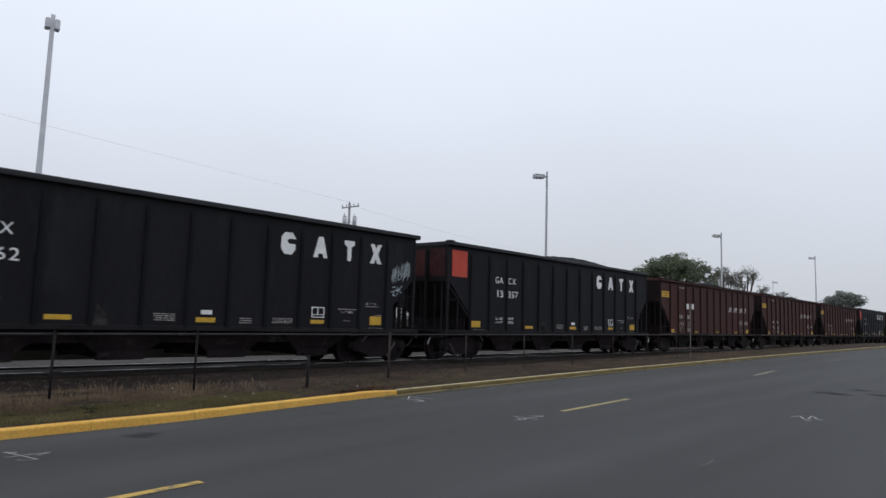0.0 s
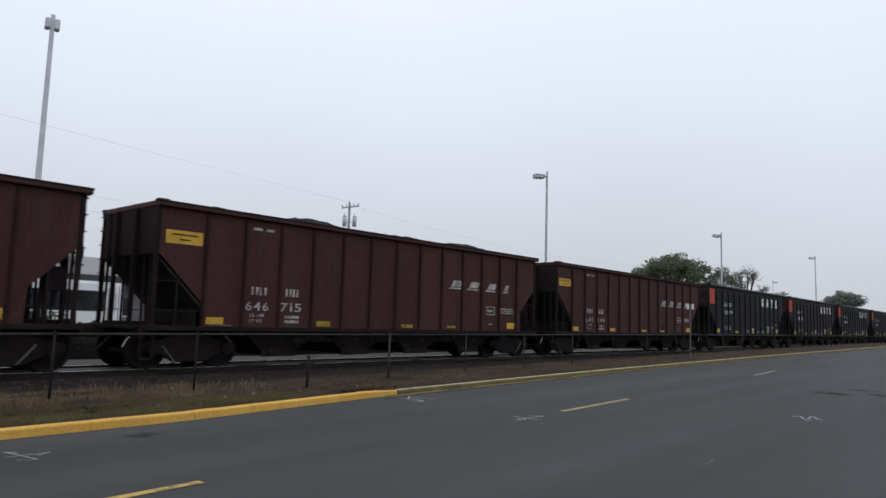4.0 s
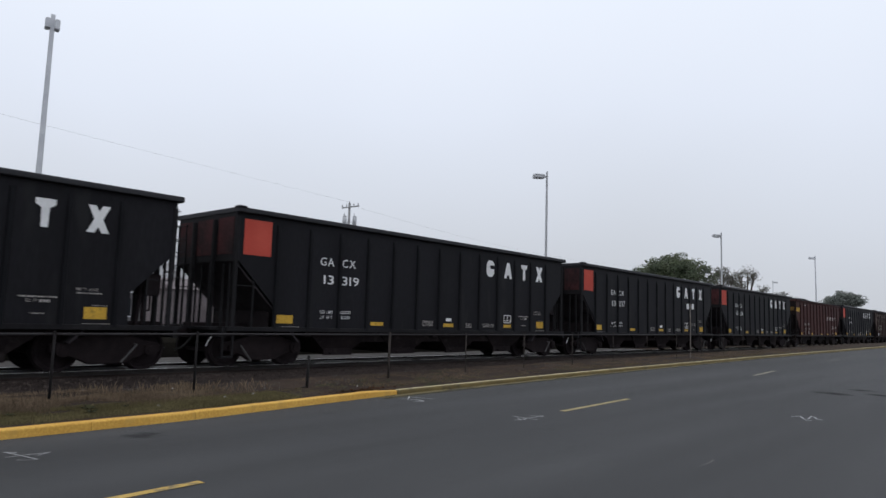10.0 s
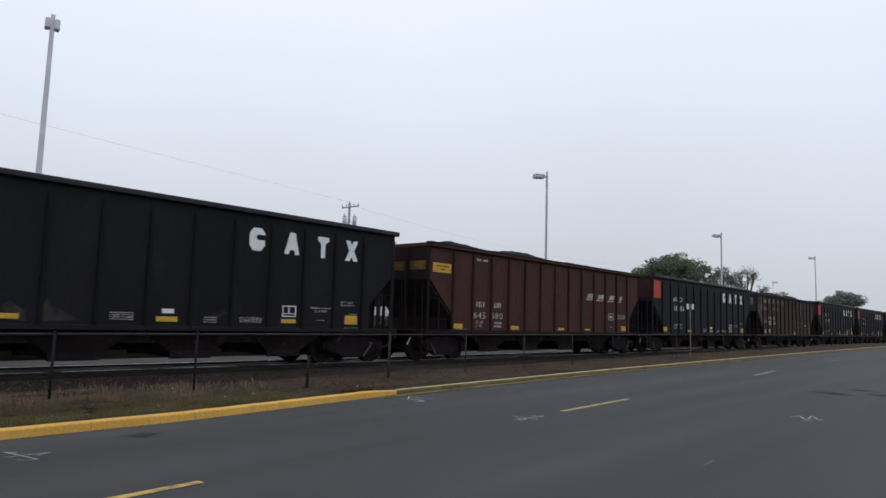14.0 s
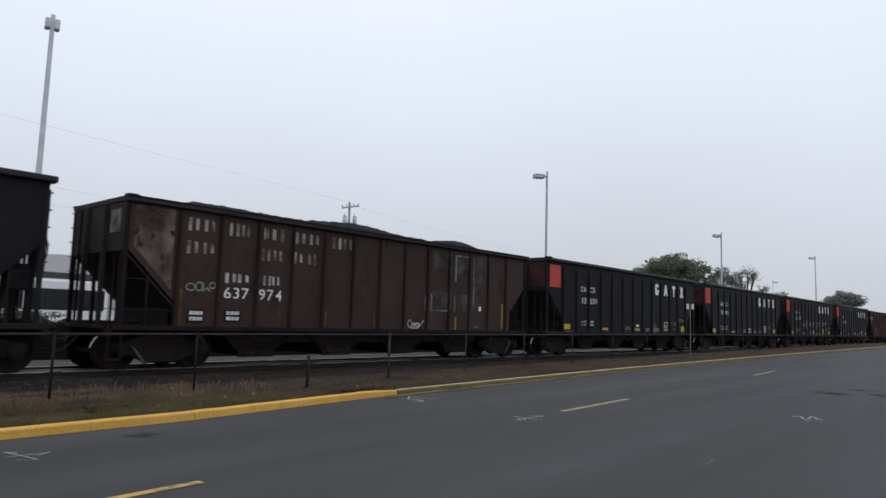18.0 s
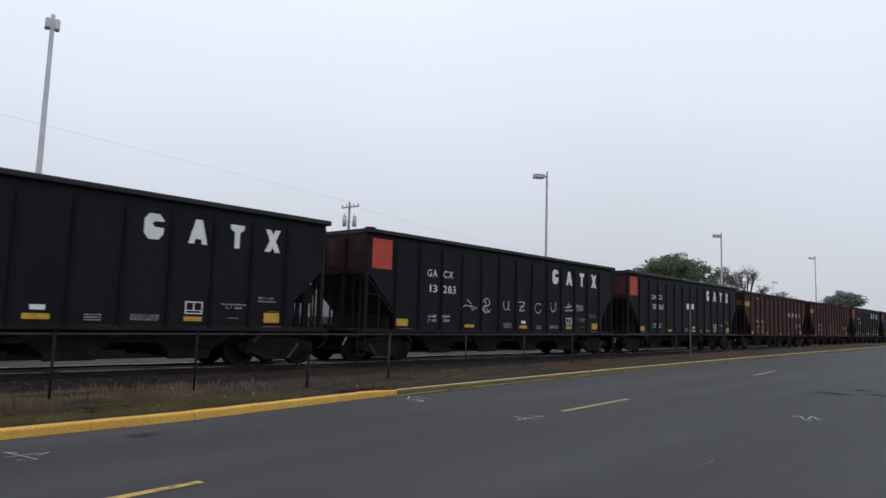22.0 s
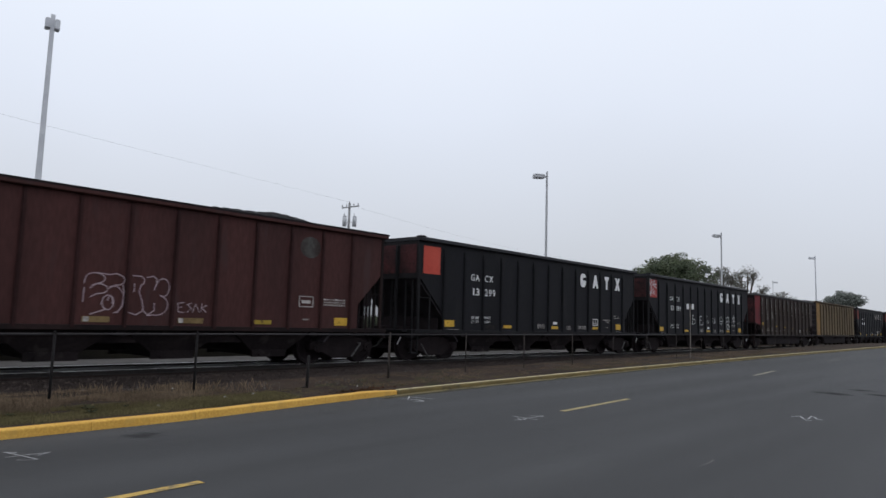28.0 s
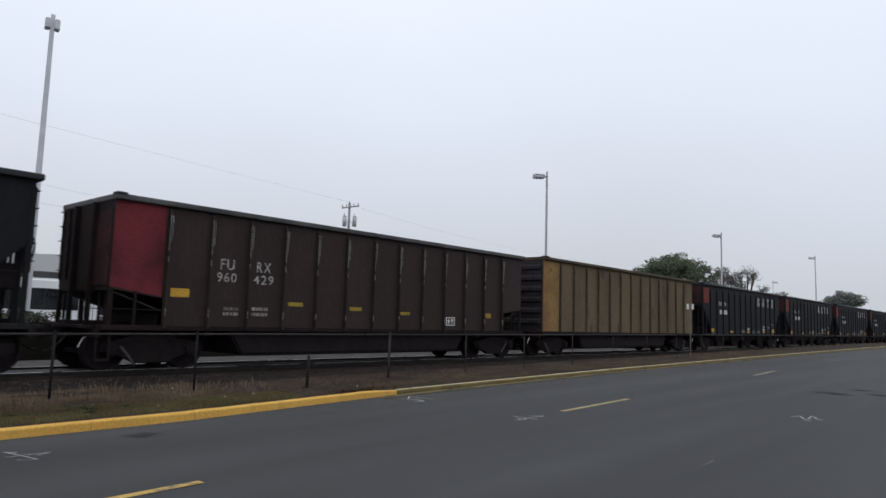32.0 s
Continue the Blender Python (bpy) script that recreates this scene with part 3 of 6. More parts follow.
patch("oil_stain", 4.12, 8.66, 0.40, 0.24, 9.0, "faint dark oil stain on grey asphalt", -0.72, "oil")
for name, wide, mid, key, label in (("gutter_dirt", 0.20, 0.09, "gutter", "yellow-brown dirt lying along the low kerb"), ("dirt_fringe", 0.16, 0.26, "gutter_thin", "thin fringe of dirt beyond the gutter")):
    path = [9.3 + 0.9 * i for i in range(70)]
    road_mark(name, [[(x, kerb_line(x) - mid) for x in path]], wide, M[key], label, "dirt", 0.004)
patch("tar_patch", 18.45, 3.9, 0.85, 0.30, 2.0, "dark tar smear on grey asphalt", 0.98)
patch("tar_patch", 20.05, 3.5, 0.72, 0.26, 3.0, "dark tar smear on grey asphalt", 1.1)
patch("tar_patch", 19.0, 3.0, 0.6, 0.18, 4.0, "dark tar smear on grey asphalt", 1.1)

# ---- railway track ----


def make_track():
    bm = B()
    xs = [-60 + i * 1.0 for i in range(240)]
    prof = ((-2.45, 0.03), (-1.75, 0.15), (-1.35, 0.20), (-0.83, 0.20), (-0.70, 0.28), (0.0, 0.30), (0.69, 0.285), (0.82, 0.28), (1.35, 0.27), (1.75, 0.24), (2.4, 0.19))
    rows = [[bm.verts.new((x, TRACK_Y + y, z + 0.02 * noise.noise((x * 1.7, y * 2.0, 5)))) for y, z in prof] for x in xs]
    for i in range(len(xs) - 1):
        for j in range(len(prof) - 1):
            bm.faces.new((rows[i][j], rows[i + 1][j], rows[i + 1][j + 1], rows[i][j + 1]))
    bed = solid("ballast_bed", bm, M["ballast"], "dark crushed stone ballast bed under the rails", "ballast", kind="structure")
    bed.data.materials.append(M["lot"])
    for f in bed.data.polygons:
        f.material_index = 1 if f.center.y > TRACK_Y - 0.72 else 0
    root = thing("railway_track", (0, TRACK_Y, 0), "steel rails on dark timber ties", "railway track", kind="structure")
    prof = [(-0.07, 0.15), (0.07, 0.15), (0.07, 0.165), (0.012, 0.185), (0.012, 0.285), (0.036, 0.30), (0.036, 0.325), (0.028, 0.33), (-0.028, 0.33), (-0.036, 0.325), (-0.036, 0.30), (-0.012, 0.285), (-0.012, 0.185), (-0.07, 0.165)]
    for s in (-1, 1):
        bm = B()
        prism(bm, [(p + s * 0.7525, q) for p, q in prof], "x", -60.0, 178.0)
        rail = part("rail", bm, M["railhead"], root)
        bm = B()
        box(bm, -60.0, 178.0, s * 0.7525 - 0.033, s * 0.7525 + 0.033, 0.3305, 0.336)
        part("running_surface", bm, M["tread"], rail, "wheel-polished rail head")
    bm = B()
    box(bm, -0.11, 0.11, -1.28, 1.28, 0.02, 0.175)
    softened(bm, 0.012)
    me = to_mesh("tie", bm, M["tie"])
    for i in range(260):
        linked("tie", me, root, (-20 + i * 0.5, 0, 0.012 * noise.noise((i * 0.9, 0, 1))))


make_track()

# ---- pipe fence along the verge ----


def make_fence():
    root = thing("pipe_fence", (0, 11.5, 0), "low dark pipe fence with thin posts", "fence", kind="structure")
    posts = [-11.2, -8.6, -6.0, -3.4, -1.0, 1.45, 3.95, 6.32, 8.80, 11.15, 13.95, 16.63, 19.35, 22.11] + [24.85 + 2.75 * i for i in range(16)]
    for i, x in enumerate(posts):
        top = 1.2 + 0.0035 * x
        bm = B()
        if abs(x - 8.80) < 0.1:
            tube(bm, (x - 0.35, -0.48, 0.05), (x - 0.33, -0.48, 0.83), 0.03, 10)
            tube(bm, (x - 0.52, -0.50, 0.19), (x - 0.36, -0.48, 0.215), 0.022, 8)
            part("post", bm, M["fence"], root, "broken stub of a fence post")
            continue
        tube(bm, (x, 0, 0.05), (x, 0, top + 0.02), (0.022 if x < 10 else (0.016 if x < 20 else 0.010)) if i != 9 else 0.029, 10)
        tube(bm, (x, 0, top + 0.02), (x, 0, top + 0.05), 0.031 if x < 13 else 0.022, 10, 0.012)
        part("post", bm, M["fence" if x < 10 else "fence_rust"], root)
    cuts = posts[::3] + [posts[-1]]
    for a, b in zip(cuts, cuts[1:]):
        bm = B()
        tube(bm, (a, 0, 1.2 + 0.0035 * a), (b, 0, 1.2 + 0.0035 * b), 0.019, 8)
        part("rail", bm, M["rail_pipe"], root)


make_fence()

# ---- the coal train ----
CAR_LEN, PITCH = 14.68, 16.18
SHEET_Y = 1.38          # half width over the side sheets
TOP, SILL = 3.85, 0.87  # heights above the rail head
RIBS = [1.2 + 1.023 * k for k in range(13)]
MESHES = {}


def cached(key, build):
    if key not in MESHES:
        MESHES[key] = build()
    return MESHES[key]


def side_sheet(kind, mat):
    bm = B()
    if kind == "tub":
        pts = [(0.0, 3.62), (0.0, 1.78), (0.08, 1.72), (1.16, 1.57), (1.2, 0.95), (13.48, 0.95), (13.5, 1.57), (14.6, 1.72), (14.68, 1.78), (14.68, 3.62)]
    elif kind == "box":
        pts = [(0.0, 3.74), (0.0, 0.95), (14.68, 0.95), (14.68, 3.74)]
    else:
        h = 3.76 if kind == "hopper_black" else 3.62
        pts = [(0.0, h), (0.0, 2.66), (0.1, 2.57), (1.18, 1.50), (1.2, 0.95), (13.76, 0.95), (13.78, 1.66), (14.60, 2.48), (14.68, 2.56), (14.68, h)]
    prism(bm, pts, "y", -0.012, 0.012)
    return to_mesh("side_sheet", bm, M[mat])


def rib(mat, kind):
    bm = B()
    top = {"hopper_black": 3.56, "box": 3.70}.get(kind, 3.58)
    d = {"tub": 0.11, "hopper_red": 0.07, "box": 0.08}.get(kind, 0.055)
    z0 = 0.93
    w = {"tub": 0.036, "hopper_red": 0.042, "box": 0.034}.get(kind, 0.055)
    v = [[bm.verts.new(c) for c in ((-w, 0, z), (-w * 0.62, -e, z), (w * 0.62, -e, z), (w, 0, z))] for z, e in ((z0, d * 0.95), (top - 0.25, d), (top, 0.015))]
    for a, b in zip(v, v[1:]):
        for i in range(3):
            bm.faces.new((a[i], a[i + 1], b[i + 1], b[i]))
    bm.faces.new(v[0][::-1])
    bm.faces.new(v[-1])
    bmesh.ops.recalc_face_normals(bm, faces=bm.faces[:])
    return to_mesh("rib", bm, M[mat])


LOW_TOP = 0.13  # the red, brown and olive cars stand lower than the black ones


def top_chord(mat, drop):
    bm = B()
    for s in (-1, 1):
        prism(bm, [(s * 1.33, TOP), (s * 1.485, TOP), (s * 1.503, TOP - 0.03), (s * 1.503, TOP - 0.125), (s * 1.41, TOP - 0.135), (s * 1.33, TOP - 0.135)], "x", -0.02, CAR_LEN + 0.11)
    for x in (-0.02, CAR_LEN - 0.04):
        box(bm, x, x + 0.15, -1.33, 1.33, 3.72, TOP)
    softened(bm, 0.018)
    bmesh.ops.translate(bm, verts=bm.verts[:], vec=(0, 0, -drop))
    return to_mesh("top_chord", bm, M[mat])


def end_sheet(mat, kind):
    """Upper end wall; built for the car's front."""
    bm = B()
    z = 2.55 if kind != "tub" else 1.70
    h = 3.74 if kind == "hopper_black" else 3.61
    if kind == "box":
        z, h = 0.97, 3.72
    prism(bm, [(0.0, h), (0.0, z), (0.04, z), (0.04, h)], "y", -1.36, 1.36)
    return to_mesh("end_sheet", bm, M[mat])


def end_corrugation(mat):
    """One pressed rib across a gondola's end wall."""
    bm = B()
    prism(bm, [(0.004, -0.12), (-0.07, -0.06), (-0.07, 0.06), (0.004, 0.12)], "y", -1.30, 1.30)
    return to_mesh("end_corrugation", bm, M[mat])


def slope_sheet(mat, kind):
    """The sheet that leans in under the load, below the end wall."""
    bm = B()
    z = 2.55 if kind != "tub" else 1.70
    run = 2.0
    fall = run * 0.98 if kind != "tub" else 0.72
    prism(bm, [(0.0, z - 0.002), (0.02, z - 0.02), (run, z - fall), (run + 0.03, z - fall + 0.03), (0.05, z - 0.002)], "y", -1.36, 1.36)
    return to_mesh("slope_sheet", bm, M[mat])


def corner_cap(mat, drop):
    """Gusset plate on the chords' corner, a little proud of them."""
    bm = B()
    prism(bm, [(-0.035, -1.525), (0.20, -1.525), (0.16, -1.40), (0.08, -1.30), (-0.035, -1.30)], "z", TOP - drop - 0.02, TOP - drop + 0.03)
    softened(bm, 0.012)
    return to_mesh("corner_cap", bm, M[mat])


def chord_rim(mat, drop):
    """Sooty upper edge of the chord."""
    bm = B()
    for s in (-1, 1):
        box(bm, -0.025, CAR_LEN + 0.115, min(s * 1.32, s * 1.506), max(s * 1.32, s * 1.506), TOP - drop - 0.045, TOP - drop + 0.006)
    return to_mesh("chord_rim", bm, M[mat])


def end_post(mat, tall):
    bm = B()
    box(bm, -0.10, 0.0, -0.04, 0.04, 0.95, 3.60 if tall else 2.8)
    softened(bm, 0.01)
    return to_mesh("end_post", bm, M[mat])


def slope_strut(mat, z):
    """Slender bar from the end platform up to the slope sheet."""
    bm = B()
    box(bm, 0.04, 0.085, -0.024, 0.024, 0.955, z)
    return to_mesh("slope_strut", bm, M[mat])


def bolster_web(mat, kind):
    """Upright plate across the car over the bogie, up to the slope sheet."""
    bm = B()
    prism(bm, [(-1.26, 0.93), (1.26, 0.93), (1.26, 1.34), (0.9, 1.38), (-0.9, 1.38), (-1.26, 1.34)] if kind != "tub" else [(-1.26, 0.93), (1.26, 0.93), (1.26, 1.22), (-1.26, 1.22)], "x", 1.10, 1.13)
    return to_mesh("bolster_web", bm, M[mat])


def corner_post(mat, kind):
    bm = B()
    box(bm, -0.01, 0.085, -0.05, 0.03, 0.92, 1.74 if kind == "tub" else 3.60)
    softened(bm, 0.012)
    return to_mesh("corner_post", bm, M[mat])


def safety_rail(mat, kind):
    bm = B()
    if kind == "tub":
        box(bm, 0.53, 0.58, -0.03, 0.02, 0.95, 1.70)
    else:
        box(bm, 0.535, 0.575, -0.03, 0.01, 0.95, 2.12)
        box(bm, 0.05, 0.55, -0.02, 0.0, 1.955, 1.975)
    if kind != "hopper_black":
        box(bm, 0.05, 1.18, -0.02, 0.0, 1.305, 1.325)
    return to_mesh("safety_rail", bm, M[mat])


def ladder(mat):
    bm = B()
    for y in (-0.2, 0.2):
        box(bm, -0.035, -0.005, y - 0.02, y + 0.02, 1.95, 3.58)
    for i in range(3, 8):
        z = 1.15 + i * 0.34
        tube(bm, (-0.075, -0.23, z), (-0.075, 0.23, z), 0.012, 6)
        for y in (-0.22, 0.22):
            tube(bm, (-0.075, y, z), (-0.02, y, z), 0.011, 6)
    return to_mesh("ladder", bm, M[mat])


def side_sill(mat):
    bm = B()
    prism(bm, [(-0.06, SILL), (0.04, SILL), (0.04, 0.98), (-0.06, 0.98)], "x", -0.12, CAR_LEN + 0.12)
    softened(bm, 0.01)
    return to_mesh("side_sill", bm, M[mat])


def platform(mat):
    bm = B()
    box(bm, -0.42, 1.15, -1.20, 1.20, 0.90, 0.96)
    box(bm, -0.20, -0.10, -1.38, 1.38, 0.72, 0.97)
    box(bm, -0.16, -0.12, -1.34, -1.30, 0.25, 0.74)
    box(bm, 0.10, 0.14, -1.34, -1.30, 0.25, 0.90)
    box(bm, -0.16, 0.14, -1.35, -1.15, 0.24, 0.28)
    return to_mesh("end_platform", bm, M[mat])


def centre_sill(mat):
    bm = B()
    box(bm, -0.35, CAR_LEN + 0.35, -0.22, 0.22, 0.68, 1.05)
    # added web that keeps the view between the chutes dark
    box(bm, 2.5, 12.2, -0.12, 0.12, 0.40, 0.69)
    for x in (2.35, 7.34, 12.33):
        box(bm, x - 0.1, x + 0.1, -1.3, 1.3, 0.75, 0.95)
    return to_mesh("centre_sill", bm, M[mat])


def coupler(mat):
    bm = B()
    box(bm, -0.62, -0.2, -0.07, 0.07, 0.74, 0.92)
    prism(bm, [(-0.80, -0.12), (-0.80, 0.06), (-0.70, 0.10), (-0.60, 0.14), (-0.56, -0.10), (-0.66, -0.16)], "z", 0.68, 0.98)
    softened(bm, 0.012)
    return to_mesh("coupler", bm, M[mat])


def air_hose(mat):
    bm = B()
    pts = [(-0.3, -0.28, 0.78), (-0.45, -0.30, 0.60), (-0.62, -0.30, 0.44), (-0.76, -0.26, 0.40)]
    for a, b in zip(pts, pts[1:]):
        tube(bm, a, b, 0.025, 6)
    return to_mesh("air_hose", bm, M[mat])


def cut_lever(mat):
    bm = B()
    pts = [(-0.33, -0.92, 0.50), (-0.31, -0.93, 0.58), (-0.24, -0.93, 0.69), (-0.13, -0.92, 0.77), (0.02, -0.86, 0.80)]
    for a, b in zip(pts, pts[1:]):
        tube(bm, a, b, 0.013, 6)
    return to_mesh("cut_lever", bm, M[mat])


def chute(mat):
    """One funnel of the belly, two doors at its foot."""
    bm = B()
    top = [(-1.25, -1.28), (1.25, -1.28), (1.25, 1.28), (-1.25, 1.28)]
    low = [(-0.42, -1.05), (0.42, -1.05), (0.42, 1.05), (-0.42, 1.05)]
    a = [bm.verts.new((x, y, 0.94)) for x, y in top]
    b = [bm.verts.new((x, y, 0.32)) for x, y in low]
    for i in range(4):
        bm.faces.new((a[i], a[(i + 1) % 4], b[(i + 1) % 4], b[i]))
    bm.faces.new(b), bm.faces.new(a[::-1])
    bmesh.ops.recalc_face_normals(bm, faces=bm.faces[:])
    box(bm, -0.5, 0.5, -1.1, -1.04, 0.24, 0.42)
    box(bm, -0.5, 0.5, 1.04, 1.1, 0.24, 0.42)
    tube(bm, (-0.3, -1.2, 0.30), (-0.3, 1.2, 0.30), 0.035, 8)
    return to_mesh("hopper_chute", bm, M[mat])


def gap_filler(mat):
    """Long added sheet that closes the gaps between the chutes, evening out their shade."""
    bm = B()
    prism(bm, [(2.45, 0.90), (2.75, 0.60), (11.95, 0.60), (12.25, 0.90)], "y", -0.015, 0.015)
    return to_mesh("chute_skirt", bm, M[mat])


def belly_tub(mat):
    bm = B()
    prism(bm, [(2.9, 0.96), (3.3, 0.30), (11.38, 0.30), (11.78, 0.96)], "y", -1.2, 1.2)
    softened(bm, 0.05, 2)
    return to_mesh("belly_tub", bm, M[mat])


def air_reservoir(mat):
    """Air tank on two saddles."""
    bm = B()
    tube(bm, (13.72, -0.95, 1.30), (13.72, 0.25, 1.30), 0.23, 16)
    tube(bm, (13.72, -0.95, 1.30), (13.72, -1.02, 1.30), 0.23, 16, 0.14)
    tube(bm, (13.72, 0.25, 1.30), (13.72, 0.32, 1.30), 0.23, 16, 0.14)
    for y in (-0.75, 0.05):
        box(bm, 13.54, 13.90, y - 0.04, y + 0.04, 0.95, 1.16)
    return to_mesh("air_reservoir", bm, M[mat])


def brake_cylinder(mat):
    bm = B()
    tube(bm, (13.95, 0.35, 1.22), (14.35, 0.35, 1.22), 0.13, 12)
    box(bm, 14.08, 14.22, 0.28, 0.42, 0.95, 1.12)
    return to_mesh("brake_cylinder", bm, M[mat])


def valve_box(mat):
    bm = B()
    box(bm, 14.18, 14.56, -1.12, -0.70, 1.62, 2.12)
    softened(bm, 0.03, 2)
    tube(bm, (14.30, -1.16, 1.75), (14.30, -1.10, 1.75), 0.12, 10)
    tube(bm, (14.28, -0.9, 0.97), (14.28, -0.9, 1.7), 0.035, 6)
    tube(bm, (14.10, -1.0, 0.97), (14.18, -1.0, 1.9), 0.05, 6)
    tube(bm, (14.48, -0.8, 1.3), (14.48, -0.8, 1.7), 0.02, 6)
    tube(bm, (14.28, -0.9, 1.3), (14.48, -0.8, 1.3), 0.02, 6)
    tube(bm, (14.5, -0.9, 2.1), (14.5, -0.9, 2.5), 0.03, 6)
    return to_mesh("valve_box", bm, M[mat])


def standpipe(mat):
    bm = B()
    tube(bm, (14.1, 0.6, 0.97), (14.1, 0.6, 2.2), 0.03, 6)
    return to_mesh("standpipe", bm, M[mat])


def brake_wheel(mat):
    bm = B()
    n, r = 18, 0.26
    c = Vector((14.86, -0.75, 2.45))
    ring = [c + Vector((0, r * math.cos(2 * math.pi * i / n), r * math.sin(2 * math.pi * i / n))) for i in range(n)]
    for i in range(n):
        tube(bm, ring[i], ring[(i + 1) % n], 0.016, 6, caps=False)
    for i in range(0, n, 6):
        tube(bm, c, ring[i], 0.012, 6)
    tube(bm, c, c - Vector((0.2, 0, 0)), 0.02, 6)
    return to_mesh("brake_wheel", bm, M[mat])


def coal_heap(seed, humps, drop):
    """The load: a long ridge of coal with the humps left by the loading chute."""
    bm = B()
    nx, ny = 150, 14
    rows = []
    for i in range(nx + 1):
        row = []
        x = 0.06 + (CAR_LEN - 0.12) * i / nx
        ridge = 3.98 - drop + 0.05 * noise.noise((x * 0.5, seed, 0)) + sum(0.72 * h * math.exp(-((x - c) / w) ** 2) for c, w, h in humps)
        for j in range(ny + 1):
            v = -1 + 2 * j / ny
            y = v * 1.325
            crown = (1 - abs(v) ** 1.8) * min(1.0, 7 * min(i, nx - i) / nx)
            lump = 0.045 * noise.noise((x * 4, y * 4, seed)) + 0.03 * max(0.0, noise.noise((x * 9.0, y * 9.0, seed + 3.0))) + 0.02 * noise.noise((x * 21.0, y * 21.0, seed))
            z = 3.62 - drop + crown * (ridge - 3.62 + drop) + lump
            row.append(bm.verts.new((x, y, z)))
        rows.append(row)
    for i in range(nx):
        for j in range(ny):
            bm.faces.new((rows[i][j], rows[i + 1][j], rows[i + 1][j + 1], rows[i][j + 1]))
    return to_mesh("coal_load", bm, M["coal"])


HUMPS = {1: [(10.2, 2.6, 0.36)], 2: [(10.0, 1.1, 0.30)], 3: [(1.5, 1.0, 0.26), (5.1, 1.0, 0.30), (8.8, 1.0, 0.18), (11.9, 1.2, 0.28)],
         10: [(2.5, 1.7, 0.30), (6.5, 1.6, 0.34), (11.1, 2.0, 0.2)], 12: [(2.2, 2.0, 0.2), (5.0, 3.0, 0.16), (7.2, 1.5, 0.24), (9.6, 2.2, 0.16), (12.2, 1.1, 0.28)],
         17: [(3.4, 1.2, 0.12)], 18: [(10.3, 1.0, 0.20), (12.0, 0.9, 0.28)]}


# bogie pieces
def side_frame(mat):
    bm = B()
    pts = [(-1.12, 0.40), (-1.12, 0.58), (-0.72, 0.66), (-0.42, 0.76), (0.42, 0.76), (0.72, 0.66), (1.12, 0.58), (1.12, 0.40), (0.86, 0.36), (0.52, 0.24), (0.36, 0.16), (-0.36, 0.16), (-0.52, 0.24), (-0.86, 0.36)]
    prism(bm, pts, "y", -0.09, 0.09)
    softened(bm, 0.02)
    for x in (-0.89, 0.89):
        tube(bm, (x, -0.17, 0.46), (x, 0.05, 0.46), 0.14, 12)
        tube(bm, (x, -0.20, 0.46), (x, -0.17, 0.46), 0.08, 8)
    return to_mesh("side_frame", bm, M[mat])


def springs(mat):
    bm = B()
    for x in (-0.2, 0.0, 0.2):
        for k in range(5):
            z = 0.25 + 0.06 * k
            tube(bm, (x, 0, z), (x, 0, z + 0.035), 0.085, 10)
    return to_mesh("spring_group", bm, M[mat])


def bolster(mat):
    bm = B()
    box(bm, -0.22, 0.22, -1.0, 1.0, 0.50, 0.72)
    box(bm, -1.2, -1.14, -0.6, 0.6, 0.34, 0.44)
    softened(bm, 0.02)
    return to_mesh("bogie", bm, M[mat])


def wheelset():
    bm = B()
    n = 28
    prof = [(0.0, 0.10), (0.12, 0.10), (0.16, 0.035), (0.36, 0.02), (0.40, 0.07), (0.455, 0.068), (0.462, -0.05), (0.488, -0.06), (0.488, -0.085), (0.42, -0.085), (0.40, -0.03), (0.16, -0.03), (0.12, -0.09), (0.0, -0.09)]
    for s in (-1, 1):
        rings = []
        for r, o in prof:
            y = s * (0.745 + o)
            rings.append([bm.verts.new((max(r, 0.001) * math.cos(2 * math.pi * i / n), y, max(r, 0.001) * math.sin(2 * math.pi * i / n))) for i in range(n)])
        for a, b in zip(rings, rings[1:]):
            for i in range(n):
                bm.faces.new((a[i], a[(i + 1) % n], b[(i + 1) % n], b[i]))
    bmesh.ops.recalc_face_normals(bm, faces=bm.faces[:])
    tube(bm, (0, -1.02, 0), (0, 1.02, 0), 0.085, 12)
    for s in (-1, 1):
        for k in range(3):
            a = k * 2.094
            tube(bm, (0.06 * math.cos(a), s * 1.02, 0.06 * math.sin(a)), (0.06 * math.cos(a), s * 1.05, 0.06 * math.sin(a)), 0.018, 6)
    return to_mesh("wheelset", bm, M["steel"])


WHEELSETS = {-1: [], 1: []}


def add_bogie(car, x):
    mat = "steel"
    bogie = linked("bogie", cached("bolster", lambda: bolster(mat)), car, (x, 0, 0), label="dark cast steel two-axle bogie")
    for s in (-1, 1):
        linked("side_frame", cached("side_frame", lambda: side_frame("rust")), bogie, (0, s * 1.02, 0), 0 if s < 0 else math.pi)
        linked("spring_group", cached("springs", lambda: springs("rust")), bogie, (0, s * 1.02, 0))
        w = linked("wheelset", cached("wheelset", wheelset), bogie, (s * 0.89, 0, 0.46))
        WHEELSETS[s].append(w)


# lettering, stencils and placards lie on the near side sheet
FACE = -SHEET_Y - 0.012 - 0.004


